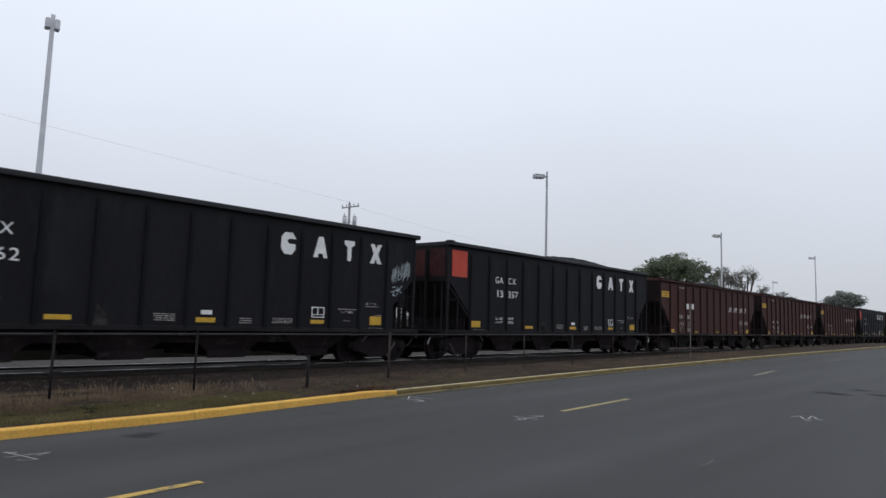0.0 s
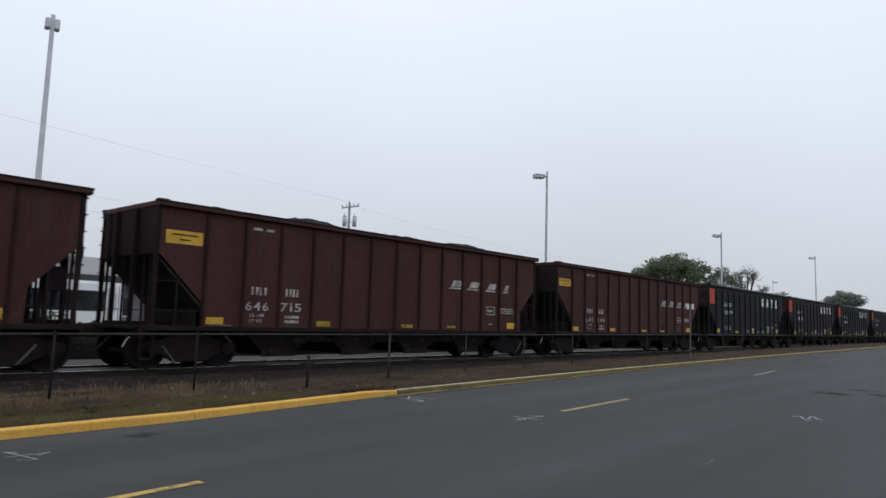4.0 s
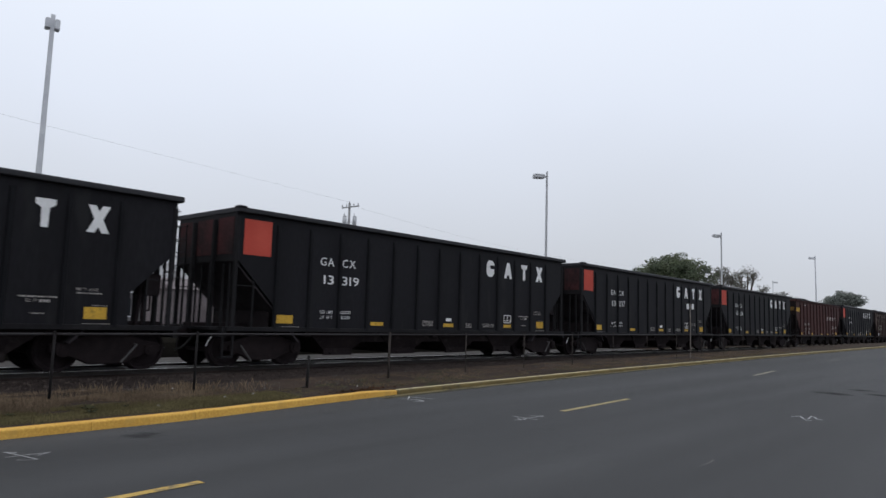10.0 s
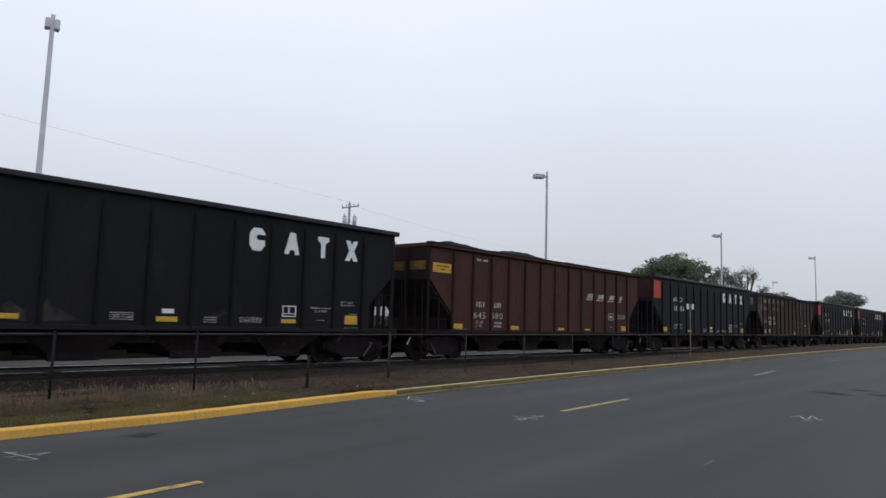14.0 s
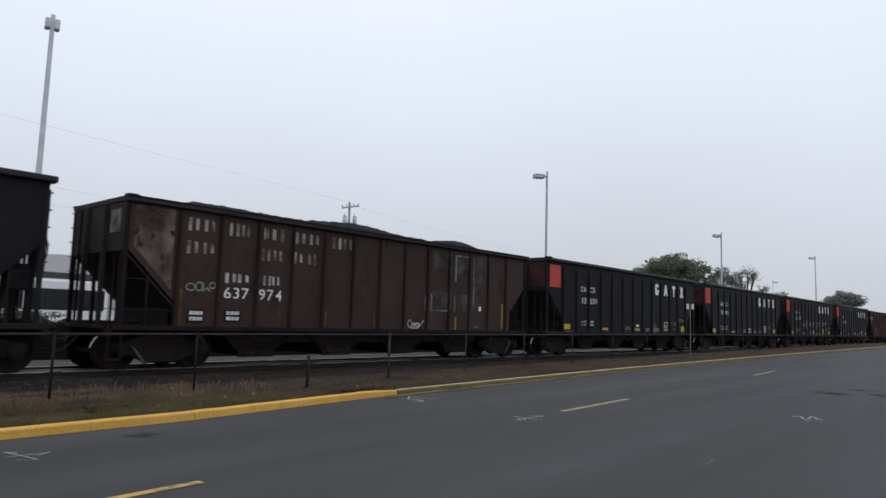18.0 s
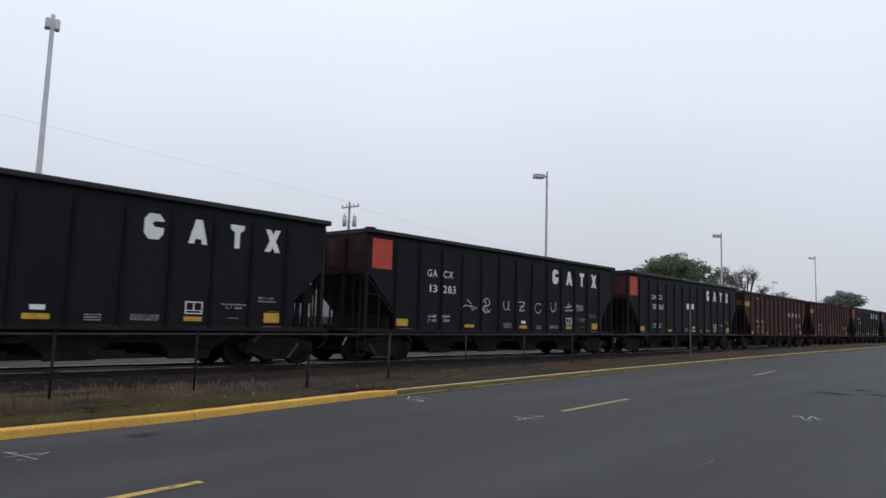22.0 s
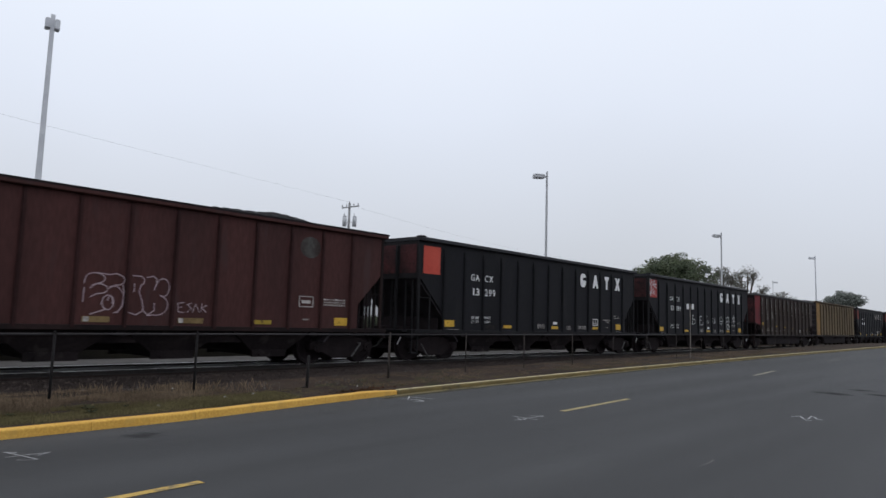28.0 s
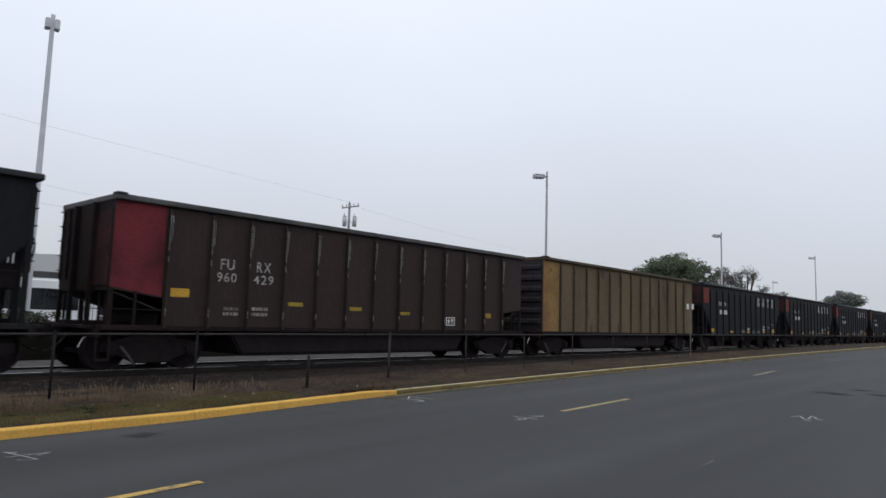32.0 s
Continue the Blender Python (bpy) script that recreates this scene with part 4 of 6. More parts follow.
def glyph(char, mat):
    """One character in the built-in font, one unit high, standing in the xz plane from its own left foot; and its width."""
    def build():
        cu = bpy.data.curves.new("lettering", "FONT")
        cu.body = char
        cu.resolution_u = 3
        cu.offset = 0.003
        ob = bpy.data.objects.new("lettering", cu)
        scene.collection.objects.link(ob)
        me = bpy.data.meshes.new_from_object(ob)
        bpy.data.objects.remove(ob)
        xs = [v.co.x for v in me.vertices]
        ys = [v.co.y for v in me.vertices]
        k = 1.0 / (max(ys) - min(ys))
        x0, y0 = min(xs), min(ys)
        for v in me.vertices:
            v.co = ((v.co.x - x0) * k, 0.0, (v.co.y - y0) * k)
        me.materials.clear()
        me.materials.append(M[mat])
        me.update()
        return me, (max(xs) - x0) * k
    return cached(("glyph", char, mat), build)


def lettering(car, name, text, mat, x0, x1, z0, z1, label):
    """Characters set side by side between x0 and x1, each a part of its own."""
    h = z1 - z0
    widths = [0.55 if c == " " else glyph(c, mat)[1] for c in text]
    gap = 0.22
    total = sum(widths) + gap * (len(text) - 1)
    k = (x1 - x0) / total
    x = x0
    for c, w in zip(text, widths):
        if c != " ":
            ob = linked(name, glyph(c, mat)[0], car, (x, FACE - 0.003, z0), label=label)
            ob.scale = (k, 1.0, h)
        x += (w + gap) * k


def plate(bm, x0, x1, z0, z1, y=0.0, t=0.006):
    box(bm, x0, x1, y - t, y, z0, z1)


def decal(car, name, bm, mat, label="", proud=0.0):
    bmesh.ops.translate(bm, verts=bm.verts[:], vec=(0, FACE - proud, 0))
    return part(name, bm, M[mat], car, label)


def shared_decal(car, name, key, draw, mat, label=""):
    def build():
        bm = B()
        draw(bm)
        bmesh.ops.translate(bm, verts=bm.verts[:], vec=(0, FACE, 0))
        return to_mesh(name, bm, M[mat])
    return linked(name, cached((name, key, mat), build), car, label=label)


def poly(bm, pts, t=0.005):
    prism(bm, pts, "y", -t, 0.0)


def slim(x, pts, k=0.87):
    """The same outline drawn narrower about x."""
    return [(x + (a - x) * k, b) for a, b in pts]


def emblem_notched(bm, x, z):
    """Octagonal block with a notch cut into one side."""
    poly(bm, slim(x, [(x + a, z + b) for a, b in ((-0.25, -0.15), (-0.13, -0.28), (0.13, -0.28), (0.25, -0.15), (0.25, -0.01), (0.02, -0.01), (-0.05, 0.06), (0.02, 0.12), (0.25, 0.12), (0.25, 0.16), (0.13, 0.28), (-0.13, 0.28), (-0.25, 0.15))]))


def emblem_wedge(bm, x, z):
    """Upright wedge on a notched foot."""
    poly(bm, slim(x, [(x - 0.27, z - 0.28), (x - 0.11, z - 0.28), (x - 0.08, z - 0.17), (x + 0.08, z - 0.17), (x + 0.11, z - 0.28), (x + 0.27, z - 0.28), (x + 0.09, z + 0.28), (x - 0.09, z + 0.28)]))


def emblem_post(bm, x, z):
    """Block that narrows to its foot."""
    poly(bm, slim(x, [(x - 0.075, z - 0.28), (x + 0.075, z - 0.28), (x + 0.085, z + 0.10), (x + 0.21, z + 0.17), (x + 0.21, z + 0.28), (x - 0.21, z + 0.28), (x - 0.21, z + 0.17), (x - 0.085, z + 0.10)]))


def emblem_waist(bm, x, z):
    """Hourglass block."""
    poly(bm, slim(x, [(x - 0.26, z - 0.28), (x - 0.08, z - 0.28), (x, z - 0.15), (x + 0.08, z - 0.28), (x + 0.26, z - 0.28), (x + 0.10, z), (x + 0.25, z + 0.28), (x + 0.08, z + 0.28), (x, z + 0.16), (x - 0.08, z + 0.28), (x - 0.25, z + 0.28), (x - 0.10, z)]))


def bar_row(bm, x0, x1, z0, z1, seed, blocks=5):
    """One line of unreadable stencil: short bars on a thin common foot."""
    rnd = random.Random(seed)
    pts = [(x0, z0), (x1, z0)]
    x = x1
    foot = z0 + (z1 - z0) * 0.07
    while x > x0 + 0.01:
        w = min(x - x0, (x1 - x0) / blocks * rnd.uniform(0.5, 1.2))
        pts += [(x, z1), (x - w * 0.64, z1)]
        if x - w > x0 + 0.01:
            pts += [(x - w * 0.64, foot), (x - w, foot)]
        x -= w
    pts.append((x0, z1)) if pts[-1][0] > x0 + 1e-4 else None
    poly(bm, pts, 0.004)


def bar_lines(car, name, key, x0, x1, z0, z1, rows, seed, mat, label, blocks=5, fill=0.62):
    h = (z1 - z0) / rows
    for r in range(rows):
        zz = z0 + h * r
        shared_decal(car, name, (key, r), lambda bm: bar_row(bm, x0, x1, zz + h * (1 - fill) / 2, zz + h * (1 + fill) / 2, seed * 7 + r, blocks), mat, label)


def number_pair(car, left, right, mat, lx, rx, z0, z1):
    """The car's number, split over two panels."""
    for text, (a, b) in ((left, lx), (right, rx)):
        if text:
            lettering(car, "car_number", text, mat, a, b, z0, z1, "white stencilled character of the car number")


def common_frame(car, sheet, ribmat, chord, dark, kind, endmat=None):
    endmat = endmat or sheet
    for s in (-1, 1):
        linked("side_sheet", cached(("side", kind, sheet), lambda: side_sheet(kind, sheet)), car, (0, s * SHEET_Y, 0))
        linked("side_sill", cached(("sill", dark), lambda: side_sill(dark)), car, (0, s * SHEET_Y, 0))
        for x in RIBS:
            linked("rib", cached(("rib", ribmat, kind), lambda: rib(ribmat, kind)), car, (x, s * (SHEET_Y + 0.012), 0), 0.0 if s < 0 else math.pi)
            # thin pale strips paint highlights along the worn rib edges
            if sheet == "olive" and s < 0:
                def edges():
                    bm = B()
                    for a, z0, z1 in ((-0.029, 2.62, 3.42), (0.020, 2.86, 3.40), (-0.029, 2.36, 2.50), (-0.029, 1.18, 1.36)):
                        box(bm, a, a + 0.0045, -0.116, -0.106, z0, z1)
                    return to_mesh("worn_edge", bm, M["bare_edge"])
                linked("worn_edge", cached("olive_edge", edges), car, (x, s * (SHEET_Y + 0.012), 0), label="worn rib edges with highlights painted on")
    drop = 0.0 if kind in ("hopper_black", "box") else LOW_TOP
    linked("top_chord", cached(("chord", chord, drop), lambda: top_chord(chord, drop)), car)
    if kind == "hopper_red":
        linked("chord_rim", cached(("rim", drop), lambda: chord_rim("steel", drop)), car, label="coal-blackened upper edge")
    for end in (0, 1):
        at, turn = ((0, 0, 0), 0.0) if end == 0 else ((CAR_LEN, 0, 0), math.pi)
        linked("end_sheet", cached(("end", endmat, kind), lambda: end_sheet(endmat, kind)), car, at, turn)
        if kind == "box":
            for k in range(6):
                linked("end_corrugation", cached(("corr", endmat), lambda: end_corrugation(endmat)), car, (at[0], 0, 1.34 + 0.42 * k), turn)
        else:
            linked("slope_sheet", cached(("slope", kind), lambda: slope_sheet("soot", kind)), car, at, turn)
            linked("bolster_web", cached(("web", kind == "tub"), lambda: bolster_web("steel", kind)), car, at, turn)
        linked("corner_cap", cached(("cap", chord, drop), lambda: corner_cap(chord, drop)), car, at if end == 0 else (CAR_LEN + 0.09, 0, 0), turn)
        linked("end_platform", cached(("platform", dark), lambda: platform(dark)), car, at, turn)
        linked("coupler", cached("coupler", lambda: coupler("rust")), car, at, turn)
        linked("air_hose", cached("hose", lambda: air_hose("rubber")), car, at, turn)
        k = 1 if end == 0 else -1
        for y in () if kind == "box" else (-0.5, 0.5):
            linked("end_post", cached(("epost", endmat), lambda: end_post(endmat, True)), car, (at[0], y, 0), turn)
        for y in () if kind == "box" else (-1.12, -0.82, -0.2, 0.2, 0.82, 1.12):
            linked("slope_strut", cached(("strut", dark, kind == "tub"), lambda: slope_strut(dark, 1.66 if kind == "tub" else 2.49)), car, (at[0], y, 0), turn)
        for y in () if kind == "box" else (-1, 1):
            linked("corner_post", cached(("cpost", dark, kind), lambda: corner_post(dark, kind)), car, (at[0], y * SHEET_Y, 0), turn)
            linked("safety_rail", cached(("srail", dark, kind), lambda: safety_rail(dark, kind)), car, (at[0], y * SHEET_Y, 0), turn)
        linked("ladder", cached(("ladder", dark), lambda: ladder(dark)), car, (at[0], 1.16 * k, 0), turn)
        add_bogie(car, 1.15 if end == 0 else CAR_LEN - 1.15)
    linked("cut_lever", cached("lever", lambda: cut_lever("white")), car, label="white-painted uncoupling lever")
    for a, b in (((0.40, -1.24, 0.53), (0.72, -1.24, 0.14)), ((13.76, -1.24, 0.20), (14.07, -1.24, 0.57))):
        def rod():
            bm = B()
            tube(bm, a, b, 0.022, 6)
            tube(bm, b, (b[0], b[1] + 0.2, b[2]), 0.018, 6)
            return to_mesh("brake_rod", bm, M["rod"])
        linked("brake_rod", cached(("brod", a), rod), car, label="pale dusty slanting rod")
    linked("centre_sill", cached("csill", lambda: centre_sill("steel")), car)
    for name, build in (("air_reservoir", air_reservoir), ("brake_cylinder", brake_cylinder), ("valve_box", valve_box), ("standpipe", standpipe)):
        linked(name, cached(name, lambda: build("steel")), car)
    linked("brake_wheel", cached("bwheel", lambda: brake_wheel("steel")), car)
    if kind in ("tub", "box"):
        linked("belly_tub", cached("belly", lambda: belly_tub("steel")), car)
    else:
        for y in (-1.12, 1.12):
            linked("chute_skirt", cached("gap_filler", lambda: gap_filler("chute_dust")), car, (0, y, 0))
        for x in (3.55, 6.1, 8.6, 11.15):
            linked("hopper_chute", cached("chute", lambda: chute("chute_dust")), car, (x, 0, 0))


def heap(car, i, drop=LOW_TOP):
    linked("coal_load", coal_heap(i + 0.3, HUMPS.get(i, []), drop), car, label="heaped black coal")


def black_car(i, number):
    car = thing("coal_car", (0, TRACK_Y, RAIL_Z), "black steel hopper car with orange corner panel, loaded with coal", "coal car", "coal cars in the train")
    common_frame(car, "black", "black_rib", "black_chord", "black_dust_lift", "hopper_black", "black_dust_lift")
    heap(car, i, 0.0)
    shared_decal(car, "corner_panel", "g", lambda bm: plate(bm, 0.22, 1.0, 2.72, 3.59), ("orange_deep" if i == 20 else "orange") if number else "orange_dull", "orange-red painted corner panel" if number else "orange corner panel, dulled by painted mist")
    for y0, y1 in ((-1.30, -0.60), (-0.40, 0.40), (0.60, 1.30)):
        def draw(bm, y0=y0, y1=y1):
            box(bm, -0.012, 0.0, y0, y1, 2.72, 3.62)
        def build(draw=draw):
            bm = B()
            draw(bm)
            return to_mesh("end_panel", bm, M["orange_dirty"])
        linked("end_panel", cached(("endpanel", y0), build), car, label="soot-darkened orange end panel")
    for key, draw in (("notched", lambda bm: emblem_notched(bm, 9.98, 3.12)), ("wedge", lambda bm: emblem_wedge(bm, 11.02, 3.12)), ("post", lambda bm: emblem_post(bm, 12.02, 3.12)), ("waist", lambda bm: emblem_waist(bm, 13.02, 3.12))):
        # unnumbered far cars get fainter emblems, again as painted mist
        shared_decal(car, "emblem", key, draw, "white" if number else "white_faded", "white painted emblem block")
    number_pair(car, "GA", "CX", "white", (2.57, 3.03), (3.33, 3.80), 2.64, 2.86)
    if number:
        number_pair(car, "13", number, "white", (2.70, 3.04), (3.34, 3.94), 2.15, 2.39)
        lettering(car, "weight_stencil", "LD LMT", "white", 2.64, 3.06, 1.36, 1.445, "small white weight stencil")
        lettering(car, "weight_stencil", "LT WT", "white", 2.64, 3.04, 1.22, 1.305, "small white weight stencil")
        lettering(car, "weight_stencil", "226000", "white", 3.31, 3.68, 1.37, 1.455, "small white weight stencil")
        lettering(car, "weight_stencil", "60000", "white", 3.36, 3.67, 1.23, 1.315, "small white weight stencil")
    else:
        bar_lines(car, "car_number", "ga", 2.70, 3.04, 2.15, 2.39, 1, 3, "white", "unreadable white car number", 2, 1.0)
        bar_lines(car, "car_number", "gb", 3.34, 3.94, 2.15, 2.39, 1, 4, "white", "unreadable white car number", 3, 1.0)
    for k, (x0, x1, z0, z1) in enumerate(((1.26, 1.76, 1.08, 1.29), (4.45, 4.94, 1.07, 1.17), (7.58, 8.06, 1.07, 1.18), (10.80, 11.24, 1.09, 1.19), (12.88, 13.32, 1.09, 1.33))):
        shared_decal(car, "placard", k, lambda bm: plate(bm, x0, x1, z0, z1), "yellow", "yellow reflective placard")
    lettering(car, "stencil", "EMPTY LOAD", "white_faded", 12.70, 13.12, 1.65, 1.71, "small white stencil words")
    lettering(car, "stencil", "CU FT", "white_faded", 11.82, 12.02, 1.39, 1.45, "small white stencil words")
    bar_lines(car, "stencil", "cuft", 12.06, 12.24, 1.38, 1.46, 1, 4, "white_faded", "small unreadable white stencil figures", 4)
    shared_decal(car, "label_plate", "g", lambda bm: plate(bm, 7.70, 7.97, 1.25, 1.35), "white", "small white label plate")
    def consolidated(bm):
        x0, x1, z0, z1 = 10.82, 11.24, 1.25, 1.53
        for a in ((x0, x1, z0, z0 + 0.025), (x0, x1, z1 - 0.025, z1), (x0, x0 + 0.025, z0 + 0.025, z1 - 0.025), (x1 - 0.025, x1, z0 + 0.025, z1 - 0.025), (x0 + 0.19, x0 + 0.215, z0 + 0.09, z1 - 0.025), (x0 + 0.03, x1 - 0.03, z0 + 0.07, z0 + 0.088)):
            plate(bm, *a)
    shared_decal(car, "stencil_frame", "g", consolidated, "white", "white outlined stencil panel")
    for k, (x0, x1, z0, z1, rows, blocks) in enumerate(((1.40, 1.98, 0.985, 1.01, 1, 14), (6.60, 7.08, 1.08, 1.26, 4, 6), (8.70, 9.02, 1.05, 1.21, 3, 5), (9.62, 10.22, 1.08, 1.22, 4, 7), (11.70, 12.36, 1.47, 1.53, 1, 9), (12.70, 13.20, 1.58, 1.63, 1, 8), (11.9, 12.16, 1.16, 1.20, 1, 4), (13.02, 13.32, 1.35, 1.375, 1, 6), (12.86, 13.40, 0.985, 1.008, 1, 12))):
        bar_lines(car, "stencil", k, x0, x1, z0, z1, rows, k, "white_faded", "line of small unreadable white stencil", blocks, 0.46)
    return car


RED_PLACARDS = {2: ((4.48, 4.93, 1.01, 1.11), (7.63, 8.11, 1.03, 1.12), (10.81, 11.29, 1.02, 1.13)),
                18: ((4.33, 4.93, 1.03, 1.14), (6.50, 7.04, 1.03, 1.15), (8.51, 9.12, 1.04, 1.16), (10.4, 10.95, 1.05, 1.15))}


def red_car(i, left, right, logo=True):
    car = thing("coal_car", (0, TRACK_Y, RAIL_Z), "oxide-red ribbed hopper car heaped with coal", "coal car", "coal cars in the train")
    common_frame(car, "red", "red_rib", "red", "red_soot_shade", "hopper_red", "red_soot_shade")
    heap(car, i)
    if i in (10, 17):
        for y0, y1 in ((-1.30, -0.60), (-0.40, 0.40), (0.60, 1.30)):
            def band():
                bm = B()
                box(bm, -0.012, 0.0, y0, y1, 2.86, 3.14)
                return to_mesh("end_panel", bm, M["yellow_dirty"])
            linked("end_panel", cached(("yband", y0), band), car, label="soot-darkened yellow end band")
    shared_decal(car, "corner_panel", "r", lambda bm: plate(bm, 0.22, 1.1, 2.80, 3.10), "yellow", "large yellow corner placard")
    for a, b, z in ((0.36, 0.98, 2.99), (0.55, 0.80, 2.88)):
        shared_decal(car, "panel_bar", a, lambda bm: box(bm, a, b, -0.012, -0.007, z, z + 0.035), "yellow_dirty", "dark bar of writing on the placard")
    bar_lines(car, "stencil", "r0", 2.42, 3.02, 3.32, 3.42, 1, 8, "white_faded", "faded white stencil line", 2)
    for a, b in ((2.45, 2.64), (2.68, 2.88), (3.45, 3.63), (3.67, 3.84)):
        for c in (a, b - 0.06):
            shared_decal(car, "owner_mark", c, lambda bm: plate(bm, c, c + 0.06, 1.76, 1.95), "white_faded", "faded white bar of an owner mark")
    if left:
        number_pair(car, left, right, "white_faded", (2.32, 2.96), (3.30, 3.95), 1.38, 1.59)
        lettering(car, "weight_stencil", "LD LMT", "white_faded", 2.44, 2.86, 1.22, 1.305, "small white weight stencil")
        lettering(car, "weight_stencil", "LT WT", "white_faded", 2.44, 2.80, 1.08, 1.165, "small white weight stencil")
        bar_lines(car, "stencil", "r1", 3.46, 3.88, 1.07, 1.30, 2, 5, "white_faded", "small faded white stencil figures", 6)
    else:
        bar_lines(car, "car_number", "ra", 2.32, 2.96, 1.38, 1.59, 1, 3, "white_faded", "unreadable white car number", 3, 1.0)
    if logo:
        for k, (x0, x1) in enumerate(((9.75, 10.42), (10.66, 11.34), (11.66, 12.30), (12.62, 13.04))):
            def slanted(bm, x0=x0, x1=x1):
                poly(bm, [(x0, 2.31), (x1 - 0.08, 2.31), (x1 - 0.05, 2.36), (x0 + 0.05, 2.36)])
                poly(bm, [(x0 + 0.12, 2.39), (x1 - 0.10, 2.39), (x1, 2.59), (x0 + 0.24, 2.59)])
            shared_decal(car, "emblem", ("r", k), slanted, "white_faded", "slanted faded white emblem block")
    for k, (x0, x1, z0, z1) in enumerate(((1.30, 1.74, 1.03, 1.19),) + RED_PLACARDS.get(i, ((4.47, 4.93, 1.02, 1.16), (7.63, 8.09, 1.03, 1.12), (9.72, 10.13, 1.04, 1.11))) + ((12.95, 13.40, 1.05, 1.26),)):
        worn = i == 18 and 0 < k < 4
        tired = (i in (2, 3, 17) and 0 < k < 4) or (i == 18 and k in (0, 4))
        shared_decal(car, "placard", ("r", x0, z1), lambda bm: plate(bm, x0, x1, z0, z1), "yellow_dull" if worn else ("yellow_worn" if tired else "yellow"), "dull worn placard" if worn or tired else "yellow reflective placard")
        if worn:
            shared_decal(car, "placard_end", ("re", x0), lambda bm: box(bm, x0 + 0.02, x0 + 0.13, -0.009, -0.006, z0 + 0.01, z1 - 0.01), "white_faded", "pale end of the worn placard")
    def frame_box(bm):
        x0, x1, z0, z1 = 11.76, 12.22, 1.51, 1.80
        for a in ((x0, x1, z0, z0 + 0.025), (x0, x1, z1 - 0.025, z1), (x0, x0 + 0.025, z0 + 0.025, z1 - 0.025), (x1 - 0.025, x1, z0 + 0.025, z1 - 0.025), (x0 + 0.08, x1 - 0.1, z0 + 0.10, z0 + 0.18)):
            plate(bm, *a)
    shared_decal(car, "stencil_frame", "r", frame_box, "white_faded", "faded white outlined stencil panel")
    for k, (x0, x1, z0, z1, rows, n) in enumerate(((12.56, 13.3, 1.56, 1.77, 3, 9), (11.90, 12.10, 1.17, 1.22, 1, 3), (1.42, 1.95, 1.0, 1.02, 1, 12))):
        bar_lines(car, "stencil", ("r2", k), x0, x1, z0, z1, rows, k, "white_faded", "line of small unreadable white stencil", n)
    return car


def old_brown_car(i):
    car = thing("coal_car", (0, TRACK_Y, RAIL_Z), "weathered brown hopper car with peeling paint, heaped with coal", "coal car", "coal cars in the train")
    common_frame(car, "brown", "brown_rib", "brown_end", "red_soot_shade", "hopper_red", "brown_end")
    heap(car, i)
    shared_decal(car, "corner_panel", "b", lambda bm: poly(bm, [(0.2, 3.55), (0.2, 2.66), (1.08, 1.76), (1.08, 3.55)]), "rust_chalk", "flaking pale rust-stained corner panel")
    rows = ((3.13, 3.44, ((1.40, 1.66), (1.80, 2.06), (2.44, 2.70), (2.78, 2.98), (3.40, 3.52), (3.64, 3.98), (4.34, 4.64), (4.80, 5.08), (5.56, 5.86), (5.94, 6.24)), "white_ghost"),
            (2.61, 2.91, ((1.40, 1.66), (1.80, 2.06), (3.36, 3.60), (3.70, 3.94), (4.32, 4.58), (4.78, 5.02)), "white_ghost"),
            (2.00, 2.25, ((2.40, 2.68), (2.74, 3.02), (3.44, 3.66), (3.70, 3.91)), "white_faded"))
    for k, (z0, z1, cols, mat) in enumerate(rows):
        for j, (a, b) in enumerate(cols):
            w = (b - a) * 0.30
            for n, (c, lift) in enumerate(((a, 0.03 * (j % 2)), (b - w, 0.035 * ((j + 1) % 3)))):
                bm = B()
                poly(bm, [(c, z0 + lift), (c + w, z0 + lift * 0.5), (c + w, z1 - lift), (c, z1 - 0.01)], 0.004)
                decal(car, "owner_mark", bm, mat, "half-worn white bar of an owner mark" if k < 2 else "faded white bar of an owner mark")
    number_pair(car, "637", "974", "white", (2.39, 3.05), (3.34, 4.00), 1.64, 1.90)
    for a, b, z0, z1 in ((1.30, 1.37, 1.0, 1.8), (3.93, 3.99, 1.0, 1.4), (5.40, 5.46, 1.03, 1.43), (7.16, 7.22, 1.03, 1.44), (10.75, 10.81, 0.99, 1.40), (13.27, 13.34, 1.04, 1.9)):
        bm = B()
        plate(bm, a, b, z0, z1)
        decal(car, "reflector_strip", bm, "yellow_worn" if a > 9 else "yellow_dirty", "upright worn yellow reflector strip" if a > 9 else "upright sooty yellow reflector strip")
    for k, (a, b, z0, z1) in enumerate(((1.50, 1.92, 1.06, 1.36), (2.42, 2.86, 1.08, 1.36))):
        bm = B()
        plate(bm, a, b, z0, z1)
        decal(car, "stencil_plate", bm, "black", "black panel behind small white stencil")
        for r in range(2):
            bm = B()
            bar_row(bm, a + 0.06, b - 0.05, z0 + 0.05 + 0.13 * r, z0 + 0.13 + 0.13 * r, 9 + k + r, 4)
            decal(car, "stencil", bm, "white", "line of small white stencil", 0.008)
    bm = B()
    plate(bm, 11.98, 12.10, 1.62, 1.78)
    decal(car, "tag_plate", bm, "white", "small white paper tag")
    def torn(a, b, z0, z1, proud, rough):
        """A patch with a ragged outline."""
        bm = B()
        pts = []
        for q in range(40):
            t = q / 10.0
            e, f = int(t), t - int(t)
            u, w = ((f, 0.0), (1.0, f), (1.0 - f, 1.0), (0.0, 1.0 - f))[e]
            j = rough * noise.noise((u * 5 + a * 3, w * 5 + z0, 1.7))
            pts.append((a + (b - a) * u + j * (b - a) * 0.5, z0 + (z1 - z0) * w + rough * 0.5 * (z1 - z0) * noise.noise((u * 5, w * 5 + a * 3, 4.1))))
